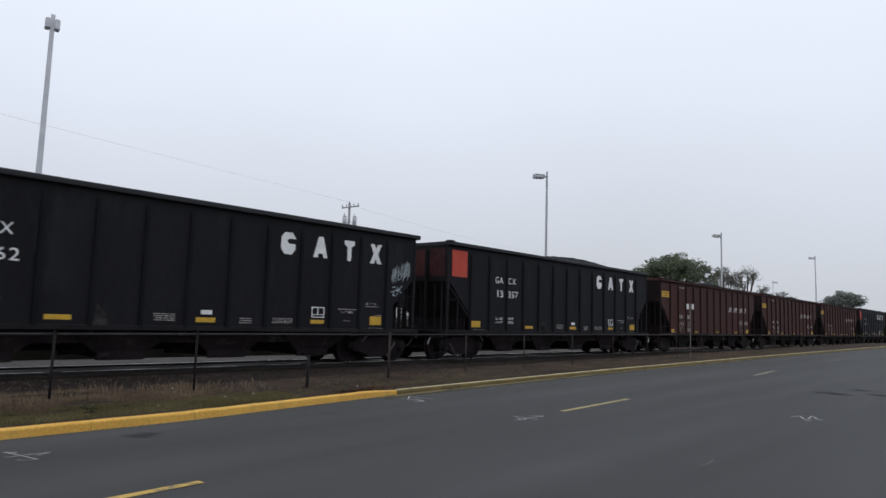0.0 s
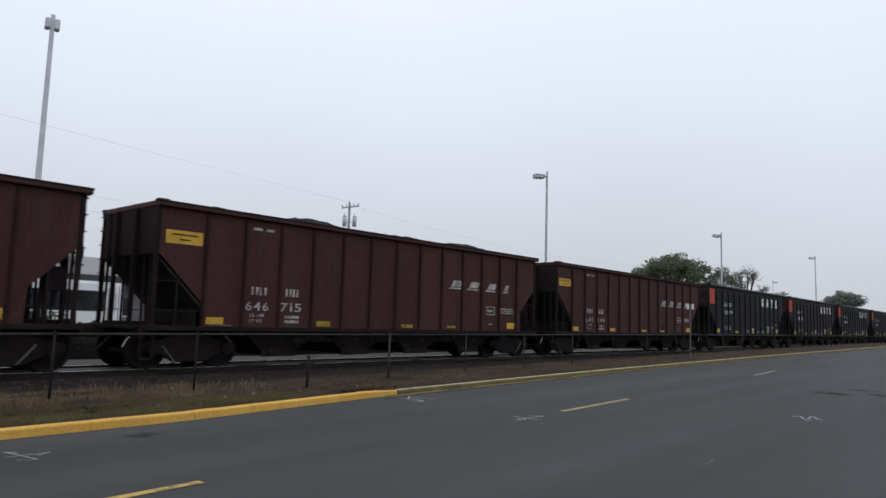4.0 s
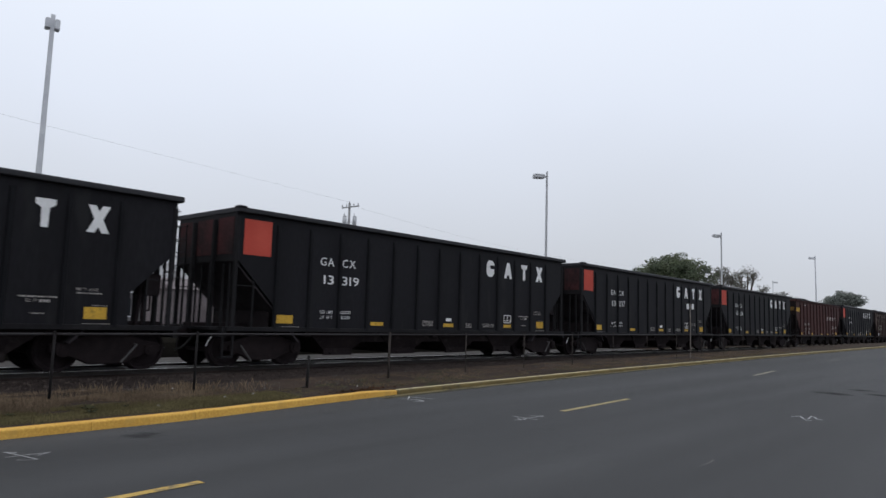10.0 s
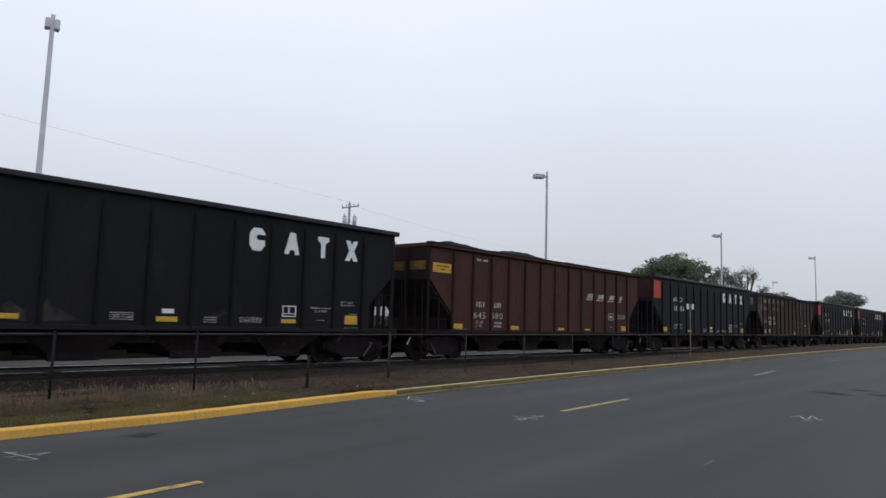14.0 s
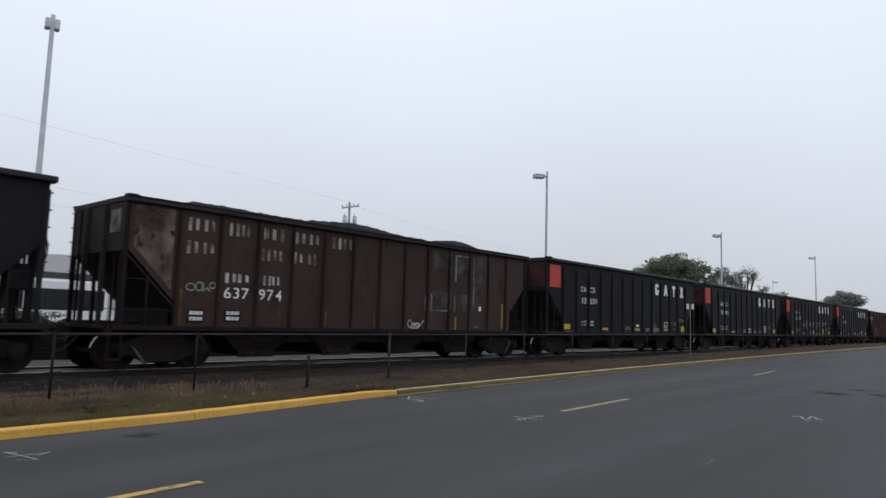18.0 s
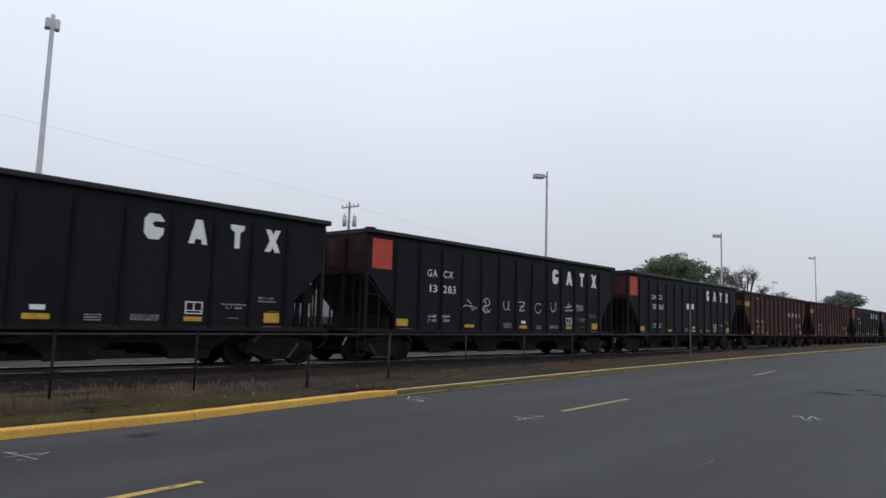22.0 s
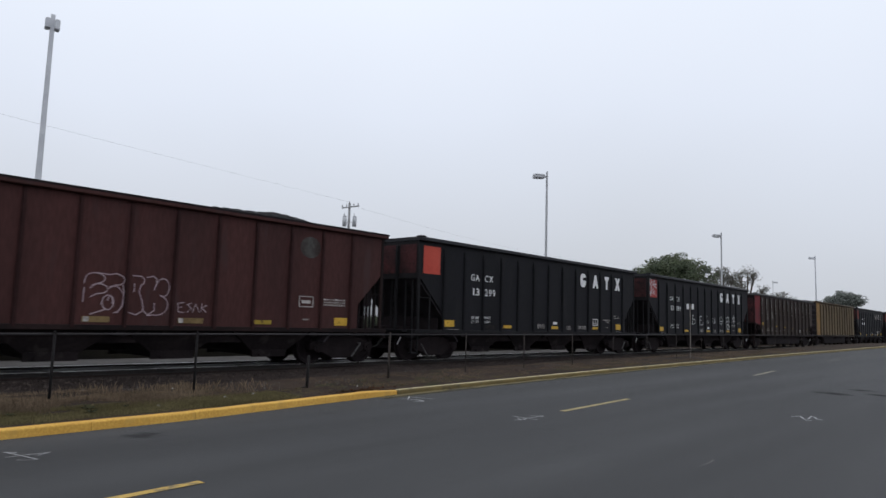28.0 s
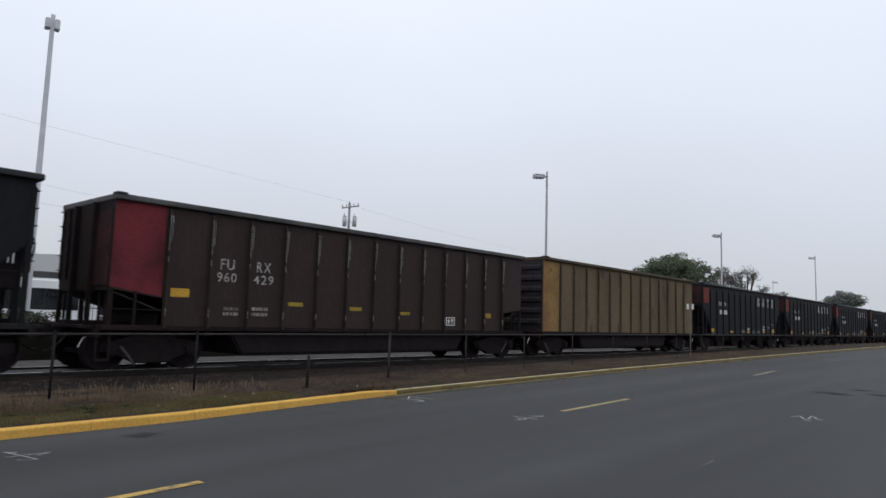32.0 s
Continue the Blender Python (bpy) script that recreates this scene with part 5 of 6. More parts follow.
        poly(bm, pts, proud)
        return bm
    for a, b, z0, z1 in ((9.65, 10.50, 2.80, 3.47), (10.72, 11.49, 2.80, 3.44), (11.66, 12.26, 2.56, 3.46), (9.56, 10.52, 1.56, 2.18), (10.70, 11.47, 1.56, 2.15), (11.66, 12.08, 1.62, 2.46)):
        decal(car, "peeled_paint", torn(a, b, z0, z1, 0.002, 0.16), "ghost_patch", "faded grey-green patch of old paint")
    for a, b, z0, z1 in ((10.44, 10.52, 2.70, 3.42), (10.71, 10.79, 2.56, 3.40), (11.42, 11.49, 2.88, 3.40), (11.66, 11.72, 2.56, 3.40), (10.46, 10.53, 1.62, 2.26), (10.70, 10.75, 1.58, 2.11), (11.40, 11.48, 1.59, 2.08), (11.66, 11.71, 1.63, 2.44), (9.55, 9.64, 1.56, 2.08), (9.30, 9.40, 1.56, 2.06), (10.80, 11.40, 3.38, 3.43), (9.62, 10.4, 1.56, 1.60), (11.75, 12.0, 1.06, 1.12)):
        decal(car, "peeled_paint", torn(a, b, z0, z1, 0.0035, 0.4), "chalky", "chalky streak where paint has peeled")
    bm = B()
    box(bm, -0.014, 0.0, -1.15, -0.66, 2.95, 3.45)
    part("end_patch", bm, M["chalky"], car, "pale worn patch on the car end")
    scrawl(car, [curl(1.55, 1.86, 0.22, 0.16, 2.6, 8.4), curl(1.75, 1.88, 0.16, 0.2, 0.5, 6.4), [(1.84, 1.98), (1.86, 1.78), (1.95, 1.86), (2.02, 1.78)], curl(2.08, 1.92, 0.14, 0.14, 0.0, 6.0)], 0.024, "spray_green", "pale green looping spray scrawl")
    scrawl(car, [curl(8.66, 1.15, 0.18, 0.22, 0.9, 5.6, 8), [(8.74, 1.20), (8.78, 1.07), (8.84, 1.18), (8.89, 1.07), (8.94, 1.19)], curl(9.0, 1.12, 0.11, 0.12, 0, 6.3, 8), [(9.05, 1.18), (9.10, 1.10), (9.26, 1.25)], [(9.14, 1.14), (9.02, 1.02), (8.7, 1.02)]], 0.024, "spray", "small white spray scrawl")
    return car


def tub_car(i, sheet, front, front_label, left, right, label):
    car = thing("coal_car", (0, TRACK_Y, RAIL_Z), label, "coal car", "coal cars in the train")
    olive = sheet == "olive"
    if olive:
        common_frame(car, sheet, "olive_rib", "chord_grey", "red_soot_shade", "tub", "red_soot_shade")
        heap(car, i)
        shared_decal(car, "corner_panel", sheet, lambda bm: poly(bm, [(0.01, 1.78), (1.12, 1.60), (1.12, 3.58), (0.01, 3.58)], 0.006), front, front_label)
        def end_paint():
            bm = B()
            box(bm, -0.012, 0.0, -1.32, -0.56, 1.8, 3.4)
            return to_mesh("end_panel", bm, M["orange_dirty"])
        linked("end_panel", cached(("tubend", sheet), end_paint), car, label="soot-darkened paint on the car end")
    else:
        common_frame(car, sheet, "tan_rib", "tan_rib", "red_soot_shade", "box", "soot")
        heap(car, i, 0.0)
        shared_decal(car, "corner_panel", sheet, lambda bm: poly(bm, [(0.01, 0.98), (1.12, 0.98), (1.12, 3.70), (0.01, 3.70)], 0.006), front, front_label)
    if left:
        number_pair(car, "FU", "RX", "white_faded", (2.50, 2.86), (3.48, 3.88), 2.31, 2.56)
        number_pair(car, left, right, "white_faded", (2.42, 2.93), (3.40, 3.97), 2.02, 2.24)
        bar_lines(car, "stencil", "ta", 2.64, 3.02, 1.22, 1.46, 2, 2, "white_ghost", "small unreadable faded stencil", 4)
        bar_lines(car, "stencil", "tb", 3.40, 3.84, 1.22, 1.48, 2, 6, "white_ghost", "small unreadable faded stencil", 5)
        for k, (x0, x1, z0, z1) in enumerate(((1.32, 1.76, 1.62, 1.81), (4.45, 4.90, 1.52, 1.62), (6.50, 6.94, 1.47, 1.57), (8.44, 8.88, 1.40, 1.49), (12.5, 12.9, 1.40, 1.56))):
            shared_decal(car, "placard", ("tub", k), lambda bm: plate(bm, x0, x1, z0, z1), "yellow" if k == 0 else "yellow_worn", "yellow reflective placard" if k == 0 else "worn yellow placard")
        def framed(bm):
            x0, x1, z0, z1 = 10.56, 10.98, 1.12, 1.38
            for a in ((x0, x1, z0, z0 + 0.025), (x0, x1, z1 - 0.025, z1), (x0, x0 + 0.025, z0 + 0.025, z1 - 0.025), (x1 - 0.025, x1, z0 + 0.025, z1 - 0.025), (x0 + 0.07, x0 + 0.19, z0 + 0.11, z0 + 0.15), (x0 + 0.11, x0 + 0.15, z0 + 0.15, z0 + 0.20), (x0 + 0.11, x0 + 0.15, z0 + 0.06, z0 + 0.11), (x0 + 0.24, x0 + 0.36, z0 + 0.16, z0 + 0.20), (x0 + 0.28, x0 + 0.32, z0 + 0.06, z0 + 0.16)):
                plate(bm, *a)
        shared_decal(car, "stencil_frame", "tub", framed, "white", "white framed stencil panel")
    return car


def scrawl(car, strokes, width, mat, label, proud=0.006):
    """Spray-painted strokes on the side of a car, each a part of its own."""
    for k, s in enumerate(strokes):
        bm = B()
        ribbon(bm, s, width, lambda x, z: (x, FACE - proud - 0.0004 * (k % 5), z))
        for f in bm.faces:
            f.normal_update()
            if f.normal.y > 0:
                f.normal_flip()
        part("graffiti", bm, M[mat], car, label)


def curl(x, z, w, h, a0, a1, n=12):
    return [(x + w / 2 * math.cos(a0 + (a1 - a0) * i / n), z + h / 2 * math.sin(a0 + (a1 - a0) * i / n)) for i in range(n + 1)]


CARS = []


def make_train():
    plan = ["362", "357", ("645", "627"), ("646", "715"), ("645", "344"), "379", "388", "319", "237", "224",
            ("645", "680"), "350", "old", "339", "405", "283", "280", ("645", "729"), ("646", "024"), "299", "389", "olive", "tan",
            "", "", "", "", "", ""]
    for i, p in enumerate(plan):
        if p == "old":
            car = old_brown_car(i)
        elif p == "olive":
            car = tub_car(i, "olive", "maroon", "deep red painted corner panel", "960", "429", "dark olive-brown gondola car with red corner, loaded with coal")
        elif p == "tan":
            car = tub_car(i, "tan", "ochre", "yellow ochre corner panel", "", "", "faded tan gondola car with ochre corner panel")
        elif isinstance(p, tuple):
            car = red_car(i, p[0], p[1], logo=i != 18)
        else:
            car = black_car(i, p)
        CARS.append(car)
        car.location.x = 0.40 + PITCH * i
    two = math.pi * 2
    # dense blue-white tag: upright letters with spiky tops, rising along the slope sheet
    spikes = []
    for k in range(9):
        x, z = 13.70 + 0.085 * k + 0.03 * math.sin(k * 5.3), 2.36 + 0.03 * k + 0.04 * math.sin(k * 3.7)
        spikes += [[(x, z - 0.05 * (k % 3)), (x + 0.03 + 0.05 * math.sin(k * 1.7), z + 0.34 + 0.09 * math.sin(k * 2.1))], [(x - 0.03, z + 0.16 + 0.05 * math.sin(k)), (x + 0.09, z + 0.22)],
                   curl(x + 0.04, z + 0.10, 0.10, 0.16, 0.6 * k, 0.6 * k + 4.0, 6), [(x + 0.05, z + 0.42), (x + 0.02, z + 0.24), (x + 0.10, z + 0.34)]]
    scrawl(CARS[0], spikes, 0.015, "spray_blue", "tangled pale blue spray scrawl")
    scrawl(CARS[0], [[(13.66, 2.06), (13.82, 2.10), (13.74, 1.98), (13.86, 1.96)], [(13.72, 2.20), (13.84, 2.22)], [(13.92, 2.24), (13.94, 2.00)], [(14.12, 2.26), (13.94, 2.12), (14.10, 2.06)], [(13.84, 2.12), (14.06, 2.15)]], 0.024, "spray_blue", "short pale blue spray scrawl")
    scrawl(CARS[8], [[(4.37, 1.92), (4.44, 1.78), (4.58, 1.34)], [(4.66, 1.96), (4.79, 1.58)], [(5.02, 1.92), (5.04, 1.84), (4.92, 1.68)]], 0.03, "dust", "faint pale spray scrawl")
    scrawl(CARS[19], [[(3.36 + 0.06 * k, 1.03 + 0.04 * math.sin(k * 2.2)), (3.40 + 0.06 * k, 1.16 + 0.03 * math.cos(k * 1.3)), (3.44 + 0.06 * k, 1.05)] for k in range(10)], 0.022, "dust", "faint grey spray scribble")
    c = CARS[15]
    scrawl(c, [[(4.2, 1.66), (4.45, 1.80), (4.75, 1.78), (5.08, 1.74), (4.85, 1.66)], [(4.55, 2.0), (4.75, 1.86), (4.78, 1.7)]], 0.027, "spray", "white arrow-like spray scrawl")
    scrawl(c, [curl(5.6, 1.95, 0.35, 0.25, -1.5, 3.4), curl(5.62, 1.72, 0.45, 0.22, 1.4, 6.0), [(5.55, 2.02), (5.52, 1.56)], [(5.6, 1.75), (5.75, 1.6)]], 0.027, "spray", "white looped spray scrawl")
    scrawl(c, [[(6.58, 2.02), (6.6, 1.78), (6.7, 1.70), (6.85, 1.78), (6.88, 2.05), (6.9, 1.75), (7.0, 1.72)]], 0.027, "spray", "white hooked spray scrawl")
    scrawl(c, [[(7.5, 2.02), (7.75, 2.04), (7.9, 2.0), (7.55, 1.72), (7.72, 1.70), (7.9, 1.74)], [(7.6, 1.88), (7.85, 1.88)]], 0.027, "spray", "white zigzag spray scrawl")
    scrawl(c, [curl(8.78, 1.84, 0.42, 0.36, 1.2, 6.0), [(8.9, 2.02), (8.98, 1.98)]], 0.027, "spray", "white open-ring spray scrawl")
    scrawl(c, [[(9.68, 2.08), (9.7, 1.84), (9.8, 1.74), (9.95, 1.80), (10.02, 2.12), (10.05, 1.78)]], 0.027, "spray", "white hooked spray scrawl")
    scrawl(c, [[(10.7, 1.94), (11.2, 2.0)], [(10.95, 2.12), (10.88, 1.80)], [(10.72, 1.80), (11.3, 1.84)], [(11.05, 2.1), (11.08, 1.9)]], 0.027, "spray", "white crossed spray scrawl")
    scrawl(c, [[(11.62 + 0.14 * k, 2.08), (11.68 + 0.14 * k, 1.82)] for k in range(4)], 0.034, "spray", "four white spray strokes")
    c = CARS[20]
    scrawl(c, [[(5.52, 1.96), (5.50, 1.74), (5.53, 1.50)], curl(5.56, 1.85, 0.42, 0.22, 2.0, -1.5), curl(5.60, 1.63, 0.62, 0.28, 1.7, -2.6, 16)], 0.027, "spray", "white looped spray scrawl")
    scrawl(c, [curl(6.75, 1.83, 0.36, 0.24, 0.6, 4.8), curl(6.78, 1.60, 0.52, 0.28, 1.6, 6.2)], 0.027, "spray", "white curled spray scrawl")
    scrawl(c, [[(7.6, 1.96), (7.62, 1.56), (7.7, 1.74), (7.8, 1.7), (7.84, 1.56), (7.98, 1.66)]], 0.027, "spray", "white hooked spray scrawl")
    scrawl(c, [[(8.54, 1.92), (8.56, 1.64), (8.7, 1.55), (8.82, 1.66), (8.86, 1.92), (8.88, 1.62), (9.0, 1.58)]], 0.027, "spray", "white hooked spray scrawl")
    scrawl(c, [curl(9.9, 1.76, 0.48, 0.44, 0.2, 6.4, 16), [(9.7, 1.72), (10.15, 1.72)]], 0.027, "spray", "white barred ring spray scrawl")
    scrawl(c, [curl(10.98, 1.78, 0.5, 0.46, 0, two, 18), [(10.78, 1.58), (10.98, 2.02), (11.18, 1.58)], [(10.8, 1.76), (11.18, 1.76)]], 0.026, "spray", "white ringed spray emblem")
    scrawl(c, [[(11.72, 1.66), (11.9, 1.74), (12.3, 1.72), (11.75, 1.9), (12.0, 2.0), (12.2, 1.95)], [(11.98, 2.12), (12.0, 1.6)], [(12.06, 2.12), (12.08, 1.6)]], 0.026, "spray", "white crossed spray scrawl")
    scrawl(c, ([(0.16, 3.40), (0.20, 3.60)] + curl(0.30, 3.50, 0.20, 0.18, 1.6, -1.6, 6) + [(0.20, 3.36)], curl(0.27, 3.24, 0.22, 0.18, 2.4, -1.5, 6), curl(0.27, 3.08, 0.24, 0.18, 1.5, -2.4, 6),
                [(0.43, 3.50), (0.46, 3.34), (0.53, 3.30), (0.58, 3.52), (0.60, 3.30)], [(0.65, 3.58), (0.62, 3.30), (0.94, 3.18), (0.65, 3.58)], [(0.70, 3.36), (0.92, 3.38)],
                [(0.42, 3.18), (0.44, 2.92), (0.71, 3.34)], [(0.56, 3.16), (0.55, 2.85), (0.66, 3.02), (0.73, 3.03), (0.72, 2.86), (0.80, 2.80)], [(0.25, 3.0), (0.33, 2.79)], [(0.18, 2.87), (0.43, 2.94)], [(0.35, 2.99), (0.26, 2.80)], [(0.88, 2.86), (0.93, 2.84)]), 0.03, "spray", "white spray scribble over the orange panel", 0.012)
    c = CARS[18]
    lilac = "lilac outlined bubble spray scrawl"
    scrawl(c, [[(6.49, 1.82)] + curl(6.70, 1.92, 0.38, 0.22, 2.9, -1.4, 9) + [(6.61, 1.72)], curl(6.78, 1.71, 0.36, 0.20, 2.4, -1.7, 9) + [(6.63, 1.54)], [(6.50, 1.72), (6.49, 1.44)]], 0.022, "spray_lilac", lilac)
    scrawl(c, [[(6.75, 2.03), (6.98, 2.01), (7.12, 2.04)] + curl(7.14, 1.91, 0.30, 0.22, 1.2, -1.8, 7) + [(6.98, 1.73)], curl(7.08, 1.50, 0.44, 0.56, 2.0, -1.4, 12), curl(6.98, 1.44, 0.24, 0.30, 4.4, -1.9, 12) + [(6.65, 1.19)], [(7.18, 1.23), (7.27, 1.39), (7.30, 1.62), (7.26, 1.80)], curl(7.02, 1.46, 0.10, 0.22, 3.0, -0.4, 6)], 0.022, "spray_lilac", lilac)
    scrawl(c, [[(7.46, 2.02), (7.64, 2.02)] + curl(7.60, 1.92, 0.22, 0.20, 1.0, -1.2, 6) + [(7.61, 1.68), (7.69, 1.49), (7.72, 1.29), (7.84, 1.19)] + curl(8.00, 1.42, 0.52, 0.44, -1.8, 1.3, 9), [(7.76, 2.0), (7.90, 2.04), (7.97, 1.98), (7.98, 1.88), (7.93, 1.74)], curl(8.12, 1.80, 0.30, 0.40, 2.6, -1.8, 10), [(7.95, 1.45), (7.96, 1.30), (7.81, 1.19)], [(7.50, 1.85), (7.50, 1.68)], [(7.42, 1.24), (7.57, 1.20), (7.72, 1.29)]], 0.022, "spray_lilac", lilac)
    scrawl(c, [[(8.63, 1.50), (8.49, 1.48), (8.51, 1.29), (8.65, 1.28)], [(8.50, 1.39), (8.60, 1.40)], [(8.82, 1.49), (8.71, 1.46), (8.82, 1.37), (8.71, 1.28)], [(8.85, 1.29), (8.91, 1.48), (9.01, 1.29)], [(9.07, 1.49), (9.05, 1.30)], [(9.18, 1.46), (9.07, 1.39), (9.18, 1.30)]], 0.018, "spray_lilac", "small lilac spray scrawl")
    bm = B()
    poly(bm, curl(12.05, 3.08, 0.66, 0.56, 0, two, 24)[:-1], 0.003)
    decal(c, "faded_emblem", bm, "ghost_patch", "faded round emblem ghost")
    for k, pts in ((13, [(9.50, 0.97), (10.36, 0.97), (10.15, 1.14), (9.80, 1.42), (9.55, 1.50)]), (1, [(5.35, 0.97), (6.05, 0.97), (5.9, 1.15), (5.6, 1.36), (5.4, 1.2)]), (9, [(4.77, 1.04), (4.62, 1.28), (4.77, 1.41), (5.04, 1.21), (5.08, 1.03)]),
                   (9, [(5.36, 1.02), (5.32, 1.31), (5.41, 1.47), (5.68, 1.26), (6.00, 1.07)]),
                   (9, [(8.66, 1.12), (8.83, 1.25), (9.18, 1.35), (9.31, 1.31), (8.95, 1.13)]),
                   (9, [(9.84, 1.05), (9.96, 1.18), (10.31, 1.22), (10.17, 1.06)]), (0, [(5.35, 0.98), (5.66, 0.97), (5.6, 1.2), (5.42, 1.42)]), (4, [(9.9, 1.05), (10.2, 1.05), (10.2, 1.5), (9.95, 1.4)])):
        bm = B()
        poly(bm, pts, 0.002)
        decal(CARS[k], "dust_smear", bm, "dust_pale" if k == 13 else "dust", "pale dusty smear low on the side")

    for k, text in ((0, "black hopper car with tangled blue graffiti at its rear"), (15, "black hopper car with white spray letters along its side"), (18, "oxide-red hopper car with lilac bubble graffiti, heaped with coal"), (20, "black hopper car with scribbled orange panel and spray letters")):
        tagged(CARS[k], text, "coal car", "coal cars in the train")


make_train()

# ---- lamp posts, utility pole and wires beyond the train ----


def lamp_post(x, y, top, twin, steel="galv"):
    post = thing("lamp_post", (x, y, 0.16), "tall grey steel lamp post with box heads" if twin else "tall grey steel lamp post with one box head", "lamp post", "yard lamp posts")
    h = top - 0.16
    bm = B()
    a, b = (0.112, 0.062) if twin else (0.075, 0.048)
    lo = [bm.verts.new((sx * a, sy * a, 0.0)) for sx, sy in ((-1, -1), (1, -1), (1, 1), (-1, 1))]
    hi = [bm.verts.new((sx * b, sy * b, h)) for sx, sy in ((-1, -1), (1, -1), (1, 1), (-1, 1))]
    for i in range(4):
        bm.faces.new((lo[i], lo[(i + 1) % 4], hi[(i + 1) % 4], hi[i]))
    bm.faces.new(hi)
    box(bm, -0.22, 0.22, -0.22, 0.22, 0.0, 0.04)
    part("mast", bm, M[steel], post)
    def head(x0, x1, y0, y1):
        bm = B()
        box(bm, x0, x1, y0, y1, h - 0.50, h - (0.17 if twin else 0.24))
        softened(bm, 0.018, 2)
        hd = part("lamp_head", bm, M[steel], post)
        bm = B()
        box(bm, x0 + 0.06, x1 - 0.06, y0 + 0.06, y1 - 0.06, h - 0.515, h - 0.503)
        part("lens", bm, M["transformer"], hd, "dull lamp lens")
    if twin:
        # two heads on opposite sides of the mast, set across the line of sight
        for s in (-1, 1):
            bm = B()
            box(bm, min(s * 0.06, s * 0.1), max(s * 0.06, s * 0.1), -0.05, 0.05, h - 0.40, h - 0.30)
            part("arm", bm, M[steel], post)
            head(min(s * 0.066, s * 0.215), max(s * 0.066, s * 0.215), -0.16, 0.16)
    else:
        bm = B()
        box(bm, -0.24, -0.06, -0.05, 0.05, h - 0.40, h - 0.30)
        part("arm", bm, M[steel], post)
        head(-0.92, -0.22, -0.22, 0.22)
    return post


p1 = lamp_post(7.34, 24.0, 11.22, True)
p1.rotation_euler = (0, 0, radians(-14))
# the two farthest posts take the paler steel, painting mist onto them
for x, top in ((36.98, 11.5), (68.83, 11.2), (105.9, 12.25)):
    p = lamp_post(x, 24.0, top, False, "galv" if x > 100 else "galv_worn")
    p.rotation_euler = (0, 0, radians(-35))
pf = lamp_post(143.0, 40.0, 11.4, False)
pf.rotation_euler = (0, 0, radians(140))


def utility_pole(x, y, top):
    pole = thing("utility_pole", (x, y, 0.16), "grey timber utility pole with transformers and crossarm", "utility pole")
    h = top - 0.16
    bm = B()
    tube(bm, (0, 0, 0), (0, 0, h), 0.17, 12, 0.11)
    part("pole", bm, M["wood_pole"], pole)
    bm = B()
    prism(bm, [(-1.02, h - 0.71), (1.12, h - 0.19), (1.12, h - 0.06), (-1.02, h - 0.58)], "y", -0.16, -0.06)
    part("crossarm", bm, M["wood_pole"], pole)
    for dx in (-0.98, -0.45, 0.45, 0.98):
        bm = B()
        z = h - 0.335 + dx * 0.243
        tube(bm, (dx, -0.11, z), (dx, -0.11, z + 0.14), 0.035, 8)
        tube(bm, (dx, -0.11, z + 0.10), (dx, -0.11, z + 0.26), 0.07, 8, 0.04)
        part("insulator", bm, M["transformer"], pole)
    bm = B()
    tube(bm, (0, 0, h), (0, 0, h + 0.22), 0.06, 8, 0.03)
    part("insulator", bm, M["transformer"], pole)
    for dx in (-0.64, 0.60):
        bm = B()
        z = h - 2.35 + (0.12 if dx > 0 else 0)
        tube(bm, (dx, -0.12, z), (dx, -0.12, z + 0.95), 0.20, 14)
        tube(bm, (dx, -0.12, z + 0.95), (dx, -0.12, z + 1.02), 0.21, 14, 0.14)
        tube(bm, (dx - 0.08, -0.12, z + 1.0), (dx - 0.08, -0.12, z + 1.28), 0.05, 8, 0.03)
        box(bm, min(0, dx), max(0, dx), -0.10, -0.04, z + 0.35, z + 0.42)
        part("transformer", bm, M["transformer"], pole, "grey can transformer")
    return pole


utility_pole(42.4, 50.0, 12.65)


def wire(a, b, sag, r=0.0055):
    a, b = Vector(a), Vector(b)
    bm = B()
    n = 24
    pts = [a.lerp(b, i / n) - Vector((0, 0, sag * 4 * (i / n) * (1 - i / n))) for i in range(n + 1)]
    rings = [[bm.verts.new(p + Vector((0, r * math.cos(k * 1.2566), r * math.sin(k * 1.2566)))) for k in range(5)] for p in pts]
    for p, q in zip(rings, rings[1:]):
        for k in range(5):
            bm.faces.new((p[k], p[(k + 1) % 5], q[(k + 1) % 5], q[k]))
    return solid("overhead_wire", bm, M["wire"], "thin grey overhead power cable", "cable", "overhead wires")


# ---- far ridge, its mist painted pale and faintly glowing ----
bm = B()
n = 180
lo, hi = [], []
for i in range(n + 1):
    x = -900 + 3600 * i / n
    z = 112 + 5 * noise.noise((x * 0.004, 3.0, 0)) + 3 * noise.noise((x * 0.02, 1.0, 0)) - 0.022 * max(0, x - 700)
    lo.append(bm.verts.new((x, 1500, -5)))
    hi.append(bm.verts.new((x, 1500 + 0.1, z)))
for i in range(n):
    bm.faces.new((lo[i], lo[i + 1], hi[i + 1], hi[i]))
solid("backdrop", bm, ridge_mat, "far wooded ridge with pale mist painted on", "hill", kind="structure")

# ---- buildings and vehicles glimpsed between the cars ----


